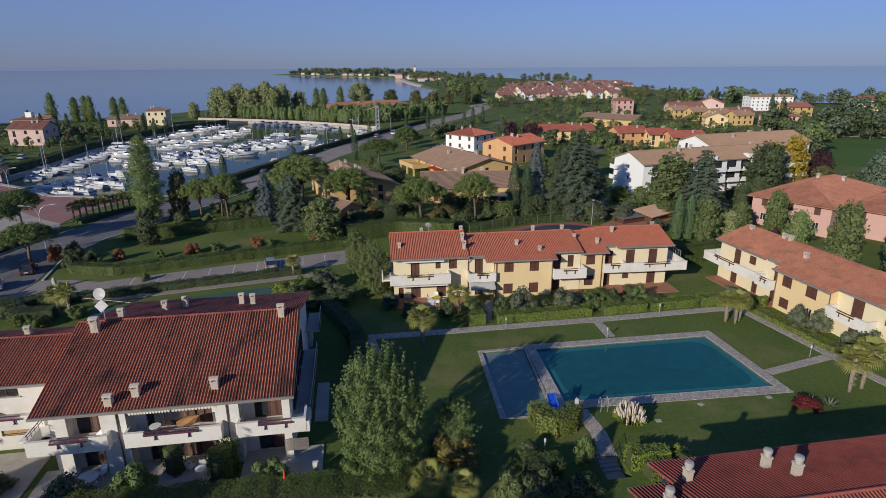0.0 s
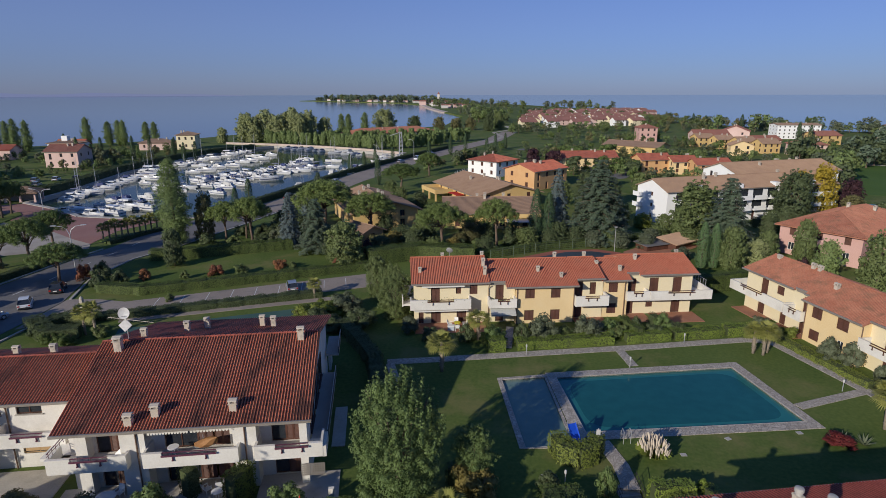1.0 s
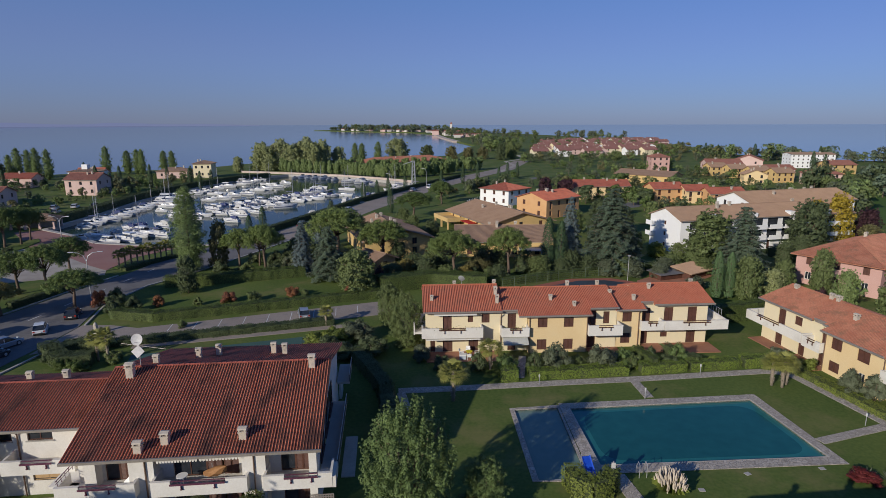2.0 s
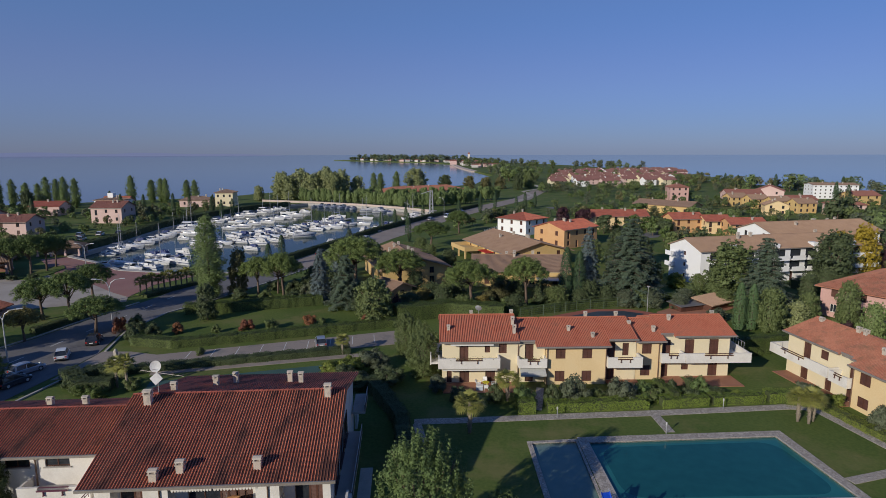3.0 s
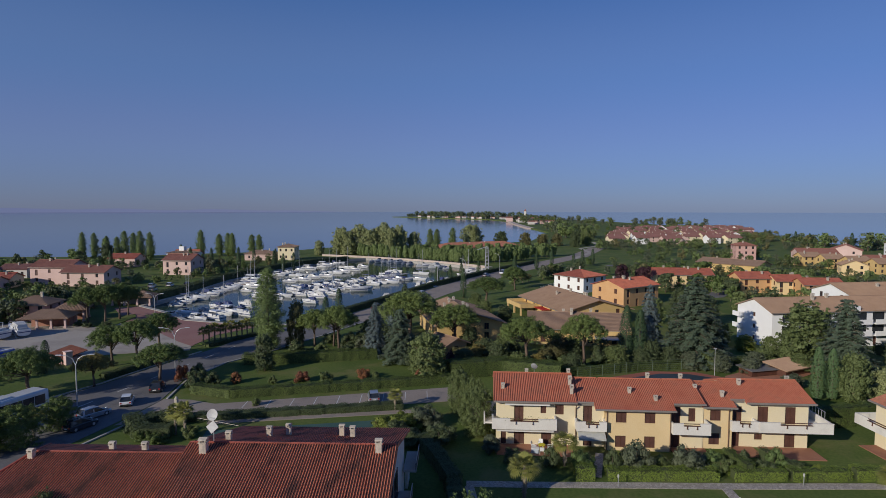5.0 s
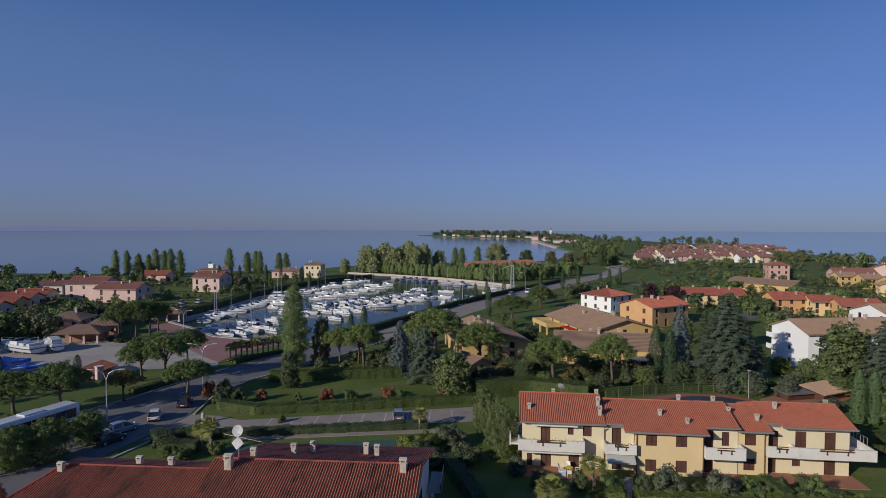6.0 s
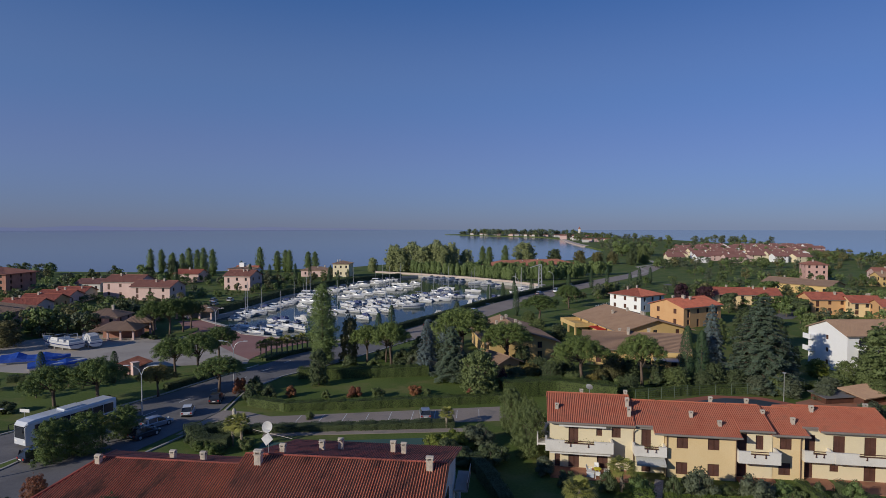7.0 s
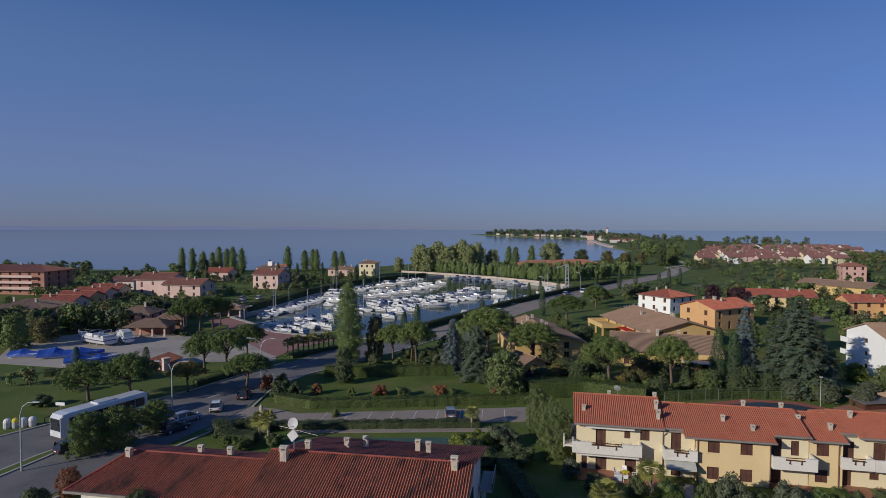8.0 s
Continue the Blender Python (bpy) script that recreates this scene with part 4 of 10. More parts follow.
def villa(name, x, y, ang, L, D, eave, rise, wall, roof, label, category="house", hip=False, storeys=2, front=3, side=2, over=0.5, period=0.25, window=(1.0, 1.35),
          frame_mat="wood", far=False, chimneys=2, group="", z=0.0, loggia=False):
    """A house on a rectangle: four walls with openings, a gabled or hipped tile roof, windows with panes, chimneys."""
    root = thing(name, pose(x, y, z, 0, 0, ang), label, category, group)
    w, h = window
    th = 0.3
    holes = {"f": [], "b": [], "l": [], "r": []}
    spots = []
    sh = eave / storeys
    for st in range(storeys):
        zb = st * sh + 0.95 * sh / 2.8
        for key, n, long in (("f", front, L), ("b", front, L), ("l", side, D), ("r", side, D)):
            for i in range(n):
                a = long * (i + 0.5) / n - w / 2
                zz, hh = zb, h
                if (i + st) % 3 == 1 and key == "f" and not far:
                    zz, hh = st * sh + 0.1, min(2.15, sh - 0.35)
                holes[key].append((a, a + w, zz, zz + hh))
                spots.append((key, a, zz, hh))
    s = Shape()
    panel(s, 0, L, -0.3, eave, 0, th, holes["f"])
    panel(s, 0, L, -0.3, eave, D - th, D, holes["b"])
    t = Shape()
    panel(t, th, D - th, -0.3, eave, 0, th, holes["l"])
    k = len(s.v)
    s.v.extend([(yy, xx, zz) for xx, yy, zz in t.v])
    s.f.extend([tuple(k + i for i in reversed(f)) for f in t.f])
    t = Shape()
    panel(t, th, D - th, -0.3, eave, 0, th, [(D - b, D - a, c, d) for a, b, c, d in holes["r"]])
    k = len(s.v)
    s.v.extend([(L - yy, xx, zz) for xx, yy, zz in t.v])
    s.f.extend([tuple(k + i for i in f) for f in t.f])
    if not hip:
        for u in (0.0, L - th):
            s.slice_x([(0, eave), (D, eave), (D / 2, eave + rise)], u, u + th)
    part("wall", s, M[wall], root)
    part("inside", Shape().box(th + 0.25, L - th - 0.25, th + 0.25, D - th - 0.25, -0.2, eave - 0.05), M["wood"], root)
    r = Shape()
    k = rise / (D / 2)
    eps = over * k
    slope = math.hypot(D / 2 + over, (D / 2 + over) * k)
    up = 0.18
    if hip:
        full = D / 2 + over
        sl = math.hypot(1, k)
        def run(u, total):
            return max(0.02, min(full, u + over, total + over - u)) * sl
        for P, U, S, total in (((0, -over, eave - eps + up), (1, 0, 0), (0, 1, k), L), ((L, D + over, eave - eps + up), (-1, 0, 0), (0, -1, k), L),
                               ((-over, D, eave - eps + up), (0, -1, 0), (1, 0, k), D), ((L + over, 0, eave - eps + up), (0, 1, 0), (-1, 0, k), D)):
            U2, S2 = Vector(U), Vector(S).normalized()
            N = U2.cross(S2)
            rows = int((total + 2 * over) / period)
            du = (total + 2 * over) / rows
            kk = len(r.v)
            pts = []
            for q in range(rows):
                for a, b in ((0.0, 0.0), (0.2, 1.0), (0.5, 1.0), (0.7, 0.0)):
                    pts.append((-over + (q + a) * du, b * 0.07))
            pts.append((total + over, 0.0))
            for u, hh in pts:
                base = Vector(P) + U2 * u + N * hh
                r.v.append(tuple(base))
                r.v.append(tuple(base + S2 * run(u, total)))
            for q in range(len(pts) - 1):
                r.f.append((kk + 2 * q, kk + 2 * q + 2, kk + 2 * q + 3, kk + 2 * q + 1))
        zl = eave - eps
        r.box(-over, L + over, -over, D + over, zl - 0.02, zl + up - 0.02)
    else:
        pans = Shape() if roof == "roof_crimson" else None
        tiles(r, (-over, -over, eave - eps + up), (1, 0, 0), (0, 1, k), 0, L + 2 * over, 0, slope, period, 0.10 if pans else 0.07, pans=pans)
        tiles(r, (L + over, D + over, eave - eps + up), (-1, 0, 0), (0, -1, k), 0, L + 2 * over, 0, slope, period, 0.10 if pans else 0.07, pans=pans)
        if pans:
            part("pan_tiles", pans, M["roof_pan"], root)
        r.tube([(-over, D / 2, eave + rise + up + 0.03), (L + over, D / 2, eave + rise + up + 0.03)], [0.11, 0.11], 6)
    part("roof", r, M[roof], root)
    zl = eave - eps
    for ya, yb in () if far else ((-over - 0.14, -over - 0.004), (D + over + 0.004, D + over + 0.14)):
        part("gutter", Shape().box(-over, L + over, ya, yb, zl, zl + 0.14), M["fascia"], root)
    for key, a, zz, hh in spots:
        if key == "f":
            m = pose(a, 0.1, zz)
        elif key == "b":
            m = pose(a + w, D - 0.1, zz, 0, 0, 180)
        elif key == "l":
            m = pose(0.1, a + w, zz, 0, 0, -90)
        else:
            m = pose(L - 0.1, a, zz, 0, 0, 90)
        if far:
            if key in "fl":
                glazed(root, m, w, hh, frame_mat)
        elif (int(a * 10) + int(zz * 3)) % 3 == 0:
            glazed(root, m, w, hh, "frame_white" if frame_mat != "wood" else "wood")
        else:
            shutters(root, 0, w, 0, hh, 0, "wood", "window", at=m)
    rg = random.Random(int(abs(x) * 7 + abs(y) * 3))
    for i in range(chimneys):
        u = L * (0.2 + 0.6 * rg.random())
        v = D * (0.3 + 0.4 * rg.random())
        zc = eave + rise * (1 - abs(v - D / 2) / (D / 2))
        chimney(root, u, v, zc + 0.1, 1.0, 0.5)
    return root

# ---------- ground, lake, roads ----------
def filled(name, outer, holes, z, mat, depth=2.0):
    """A level sheet with holes in it; its rims drop by depth."""
    bm = bmesh.new()
    edges, rims = [], []
    for loop in (outer, *holes):
        vs = [bm.verts.new((x, y, z)) for x, y in loop]
        rims.append(vs)
        edges += [bm.edges.new((vs[i], vs[(i + 1) % len(vs)])) for i in range(len(vs))]
    bmesh.ops.triangle_fill(bm, use_beauty=True, edges=edges)
    for vs in rims:
        low = [bm.verts.new((v.co.x, v.co.y, z - depth)) for v in vs]
        for i in range(len(vs)):
            j = (i + 1) % len(vs)
            bm.faces.new((vs[i], vs[j], low[j], low[i]))
    bmesh.ops.recalc_face_normals(bm, faces=bm.faces)
    me = bpy.data.meshes.new(name)
    bm.to_mesh(me)
    bm.free()
    me.materials.append(mat)
    return new(name, me)


BASIN = [(-124, 141), (-108, 133), (-98, 126), (-80, 124), (-69, 127), (-64, 142), (-61, 172), (-57, 200), (-49, 232), (-43.5, 252), (-46, 267), (-64, 281), (-87, 294), (-119, 306),
         (-131, 290), (-135, 240), (-134, 200), (-127, 165)]
POOL_IN = [(6.5, 44.6), (26.0, 47.9), (23.6, 58.1), (5.0, 54.3)]
POOL_OUT = [(5.5, 43.2), (27.2, 46.9), (24.5, 59.4), (3.9, 55.2)]
KID_IN = [(1.25, 41.9), (5.15, 42.6), (3.75, 54.35), (-0.55, 53.4)]
KID_OUT = [(0.75, 41.7), (5.5, 42.2), (3.9, 54.9), (-1.05, 53.7)]
STAIR = [(9.23, 38.10), (7.37, 37.7), (8.03, 34.6), (9.9, 35.0)]
LAND = [(-4800, -4800), (4800, -4800), (4800, 60), (1500, 250), (760, 390), (420, 440), (330, 450), (255, 446), (215, 478), (190, 530), (170, 610), (166, 740), (170, 900), (120, 1130), (20, 1400), (-230, 1800), (-600, 1990), (-627, 1885),
        (-470, 1720), (-319, 1575), (-249, 1521), (-157, 1288), (-112, 1033), (-72, 843), (-39, 701), (-42, 568), (-44, 506), (-80, 440), (-110, 400), (-176, 389), (-190, 345),
        (-238, 308), (-262, 282), (-307, 270), (-354, 260), (-396, 242), (-700, 120), (-4800, -700)]
tagged(filled("ground", LAND, [BASIN, POOL_OUT, KID_OUT, STAIR], 0.0, M["grass"], 2.2), "short green lawn and rough grass ground", "ground", kind="structure")

lake = Shape()
lake.face((-4900, -4900, -1.3), (4900, -4900, -1.3), (4900, 4900, -1.3), (-4900, 4900, -1.3))
solid("lake_water", lake, M["lake"], "calm grey-blue hazy lake water", "water", "structure")
basin = Shape()
basin.face(*[(x, y, -1.0) for x, y in BASIN])
solid("harbour_water", basin, M["marina"], "calm dark green harbour water between quays", "water", "structure")
quay = Shape()
for i in range(len(BASIN)):
    (xa, ya), (xb, yb) = BASIN[i], BASIN[(i + 1) % len(BASIN)]
    d = math.hypot(xb - xa, yb - ya)
    nx, ny = (yb - ya) / d, -(xb - xa) / d
    quay.prism([(xa, ya), (xa - nx * 0.02, ya - ny * 0.02), (xb - nx * 0.02, yb - ny * 0.02), (xb, yb)], -2.0, 0.1)
    quay.prism([(xa, ya), (xb, yb), (xb + nx * 1.2, yb + ny * 1.2), (xa + nx * 1.2, ya + ny * 1.2)][::-1], 0.02, 0.16)
solid("quay_edge", quay, M["concrete"], "pale concrete quay edge round the harbour basin", "quay", "structure")


def ring(s, inner, outer, z0, z1):
    n, k = len(inner), len(s.v)
    for z in (z0, z1):
        s.v.extend([(x, y, z) for x, y in inner] + [(x, y, z) for x, y in outer])
    for i in range(n):
        j = (i + 1) % n
        s.f.extend([(k + 2 * n + i, k + 3 * n + i, k + 3 * n + j, k + 2 * n + j), (k + i, k + j, k + n + j, k + n + i), (k + n + i, k + n + j, k + 3 * n + j, k + 3 * n + i),
                    (k + j, k + i, k + 2 * n + i, k + 2 * n + j)])


def shrink(loop, k):
    cx, cy = sum(p[0] for p in loop) / len(loop), sum(p[1] for p in loop) / len(loop)
    return [(cx + (x - cx) * k, cy + (y - cy) * k) for x, y in loop]


def pool(name, inner, outer, water, label, grow=1.0):
    root = thing(name, Matrix.Identity(4), label, "pool")
    s = Shape()
    ring(s, inner, outer, -0.3, 0.05)
    part("coping", s, M["stone"], root, "grey crazy-paving pool surround")
    b = Shape()
    b.face(*[(x, y, -1.5) for x, y in inner])
    for i in range(4):
        j = (i + 1) % 4
        b.face((*inner[i], -1.5), (*inner[j], -1.5), (*inner[j], -0.02), (*inner[i], -0.02))
    part("basin", b, M["pool_shallow"], root)
    w = Shape()
    w.face(*[(x, y, -0.14) for x, y in inner])
    part("water", w, M[water], root, "still dark teal water")
    lip = Shape()
    ring(lip, shrink(inner, 1.001), shrink(inner, 1.013), 0.04, 0.06)
    part("lip", lip, M["kerb"], root, "pale stone lip round the water")
    return root


def inset(outline, d, rounds=6, r=2.2):
    """The outline drawn in by d, with rounded corners."""
    pts = []
    n = len(outline)
    for i in range(n):
        p, q, t = Vector(outline[i - 1]), Vector(outline[i]), Vector(outline[(i + 1) % n])
        e, f = (p - q).normalized(), (t - q).normalized()
        c = q + (e + f) * d
        for k in range(rounds + 1):
            s = k / rounds
            pts.append(tuple(c + e * r * (1 - s) ** 2 + f * r * s ** 2))
    return pts


big_pool = pool("swimming_pool", POOL_IN, POOL_OUT, "pool_edge", "large rectangular swimming pool with dark teal water")
part("deep_water", Shape().prism(inset(POOL_IN, 0.75), -0.2, -0.134), M["pool"], big_pool, "dark deep water in the middle of the pool")
pool("paddling_pool", KID_IN, KID_OUT, "pool_shallow", "narrow shallow paddling pool beside the swimming pool")


def ribbon(pts, width, z0, z1, s=None):
    """A strip along a line in plan."""
    s = s or Shape()
    left, right = [], []
    for i, (x, y) in enumerate(pts):
        xa, ya = pts[max(i - 1, 0)]
        xb, yb = pts[min(i + 1, len(pts) - 1)]
        d = math.hypot(xb - xa, yb - ya)
        nx, ny = -(yb - ya) / d, (xb - xa) / d
        left.append((x + nx * width / 2, y + ny * width / 2))
        right.append((x - nx * width / 2, y - ny * width / 2))
    for i in range(len(pts) - 1):
        s.prism([right[i], right[i + 1], left[i + 1], left[i]], z0, z1)
    return s


def sheet(name, outline, z, mat, label, category, kind="structure"):
    s = Shape().prism(outline, z - 0.06, z)
    return solid(name, s, M[mat], label, category, kind)


MAIN = [(-62, -60), (-60.5, 45), (-60.5, 62), (-61.0, 71), (-64.6, 81), (-64.4, 92), (-61, 101), (-57, 118), (-54, 134), (-61, 138), (-69, 124), (-72.5, 112), (-72.8, 100), (-74.6, 87), (-75.4, 76), (-77.4, 66), (-81, 56),
        (-84, 45), (-86, -60)]
sheet("road", MAIN, 0.05, "asphalt", "grey worn asphalt road", "road")
solid("road", ribbon([(-57.5, 134), (-54.5, 150), (-49.5, 185), (-43.0, 215), (-36.5, 243), (-27.5, 275), (-17, 310), (-3, 350), (10, 430)], 11, -0.02, 0.04), M["asphalt_pale"], "pale grey asphalt road along the harbour", "road", "structure")
for line in ([(-59.4, 40), (-58.6, 62), (-59.0, 64.5)], [(-60.6, 72), (-64.2, 81.5), (-64.0, 92), (-60.6, 101), (-56.6, 118), (-53.6, 133)], [(-84.6, 42), (-81.6, 56), (-78.0, 66), (-76.0, 76), (-75.2, 87), (-73.6, 98)],
             [(-69.6, 38), (-70.6, 47), (-71.6, 53)], [(-71.0, 38), (-72.0, 47), (-71.9, 53)]):
    solid("kerb", ribbon(line, 0.3, -0.02, 0.16), M["kerb"], "pale stone kerb along the road", "kerb", "structure")
solid("verge", ribbon([(-70.3, 38), (-71.3, 47), (-71.75, 53)], 1.1, -0.02, 0.15), M["grass"], "narrow grassy island between kerbs", "verge", "structure")
PLAZA = [(-78.5, 101.5), (-80, 112), (-76, 122), (-80, 123), (-98, 125), (-108, 132), (-124, 140), (-129, 136), (-113, 122), (-106, 116), (-97, 113), (-84, 104.5)]
sheet("plaza", PLAZA, 0.035, "pinkpave", "pink block-paved harbour forecourt", "paving")
sheet("boat_yard_ground", [(-76.6, 98.4), (-78.5, 101.5), (-84, 104.5), (-97, 113), (-106, 116), (-112, 118.5), (-124, 116), (-140, 110), (-146, 92), (-128, 76), (-108, 79), (-96, 88), (-84, 95)], 0.03, "gravel", "pale gravel boat yard", "yard")
sheet("parking_road", [(-60, 61.4), (-56, 64.4), (-48.5, 67.5), (-20.3, 80.7), (-14.6, 83.4), (-16.2, 87.6), (-21.8, 87.0), (-52.5, 71.8), (-57, 72.5), (-61, 72)], 0.045, "asphalt_pale", "pale asphalt parking lane with marked bays", "road")
bays = Shape()
for i in range(9):
    x, y = -47.5 + i * 3.0, 70.2 + i * 1.36
    bays = ribbon([(x, y), (x - 1.0, y + 3.6)], 0.08, 0.03, 0.052, bays)
solid("bay_lines", bays, M["paint"], "faded white parking bay lines", "marking", "structure")
dashes = Shape()
for i in range(8):
    dashes = ribbon([(-70.5 + 0.1 * i, 52 + 7 * i), (-70.5 + 0.1 * i, 54.5 + 7 * i)], 0.13, 0.03, 0.055, dashes)
solid("lane_dashes", dashes, M["paint"], "faded white lane dashes on the road", "marking", "structure")
sheet("hard_court", [(-47.3, 62.6), (-45.9, 59), (-22, 69.5), (-23.3, 73.0)], 0.04, "green_court", "dark green hard court behind a hedge", "court")
solid("court_kerb", ribbon([(-49, 65.2), (-23.8, 75.6)], 1.3, -0.02, 0.06), M["asphalt_pale"], "pale strip of paving beside the court", "paving", "structure")
RED = [(-2, 94.5), (22.5, 98.6), (24.5, 101.5), (17.5, 105.2), (10, 104.0)]
sheet("red_terrace", RED, 0.05, "redcourt", "brick-red terrace round a covered pool", "paving")
COVER = [(5.5, 98.2), (17.5, 99.4), (19.5, 102.2), (16.2, 103.4), (11.5, 102.6)]
sheet("pool_cover", COVER, 0.12, "cover", "dark covered garden pool on the red terrace", "pool cover", "")
sheet("yard", [(20.5, 97), (30.5, 102.5), (41.5, 113.5), (30, 112), (22, 104)], 0.04, "terracotta", "red-brown paved yard behind the houses", "paving")

# paths round the pool
solid("path", ribbon([(-12.8, 56.4), (-8.2, 57.3), (4.3, 60.1), (14, 62.2), (27.7, 65.5), (30.6, 65.2), (34.6, 54.3), (36.2, 49.5), (39.5, 41)], 1.25, -0.02, 0.04), M["stone"], "grey crazy-paving garden path", "path", "structure")
solid("path", ribbon([(12.7, 61.5), (13.4, 57.6)], 1.0, -0.02, 0.045), M["stone"], "short grey paved path to the pool", "path", "structure")
solid("path", ribbon([(26.6, 50.4), (34.4, 53.9)], 1.0, -0.02, 0.045), M["stone"], "short grey paved path to the pool", "path", "structure")
solid("path", ribbon([(7.6, 43.3), (8.5, 40.2), (8.7, 37.3)], 1.3, -0.02, 0.045), M["stone"], "paved path from the pool to the steps", "path", "structure")
solid("path", ribbon([(0.2, 61.0), (0.6, 67.2)], 0.9, -0.02, 0.045), M["stone"], "short path through a hedge gap to the house", "path", "structure")
solid("path", ribbon([(-12.4, 55.9), (-11.2, 52.4), (-10.6, 46.5)], 0.9, -0.02, 0.045), M["stone"], "narrow paved path in the shade", "path", "structure")
# breakwater wall and far beach
solid("breakwater_wall", ribbon([(-150, 316), (-119, 308.5), (-87, 296.5), (-64, 283.5), (-45, 269.5)], 0.8, -0.1, 1.1, ribbon([(-150, 319), (-119, 311.5), (-86, 299.5), (-63, 286.5), (-44, 272)], 4.5, -0.05, 0.4)),
      M["sand"], "long pale stone breakwater wall behind the harbour", "wall", "structure")
solid("beach", ribbon([(-72, 846), (-90, 930), (-112, 1036), (-157, 1290)], 10, -1.4, 0.15), M["sand"], "pale stony beach by the bay", "beach", "structure")
solid("park_path", ribbon([(-6, 330), (4, 380), (-2, 420), (12, 455), (8, 500)], 3.0, -0.02, 0.05), M["gravel"], "winding pale gravel path in the park", "path", "structure")
sheet("sports_field", [(99, 172), (150, 150), (190, 225), (137, 243)], 0.03, "field", "smooth bright green sports field", "field")
solid("field_path", ribbon([(136.5, 245), (165, 236), (195, 226)], 3, -0.02, 0.05), M["gravel"], "pale path beyond the sports field", "path", "structure")
sheet("garden_pool", [(88.5, 148.5), (93.0, 147.5), (97, 154.5), (91.5, 156)], 0.06, "pool_clear", "bright blue garden swimming pool", "pool", "")
solid("side_street", ribbon([(12, 300), (40, 252), (52, 226), (40, 200), (27, 192)], 6, -0.02, 0.04), M["asphalt"], "grey side street between gardens", "road", "structure")
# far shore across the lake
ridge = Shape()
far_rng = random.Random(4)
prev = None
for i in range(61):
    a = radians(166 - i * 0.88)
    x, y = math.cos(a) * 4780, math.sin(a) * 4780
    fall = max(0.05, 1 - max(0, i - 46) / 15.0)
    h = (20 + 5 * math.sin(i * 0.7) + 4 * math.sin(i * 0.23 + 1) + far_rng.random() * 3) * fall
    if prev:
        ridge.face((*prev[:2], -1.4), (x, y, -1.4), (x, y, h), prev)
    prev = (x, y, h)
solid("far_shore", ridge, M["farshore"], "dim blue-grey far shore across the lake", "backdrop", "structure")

# ---------- the near houses ----------
near_rng = np.random.default_rng(8)


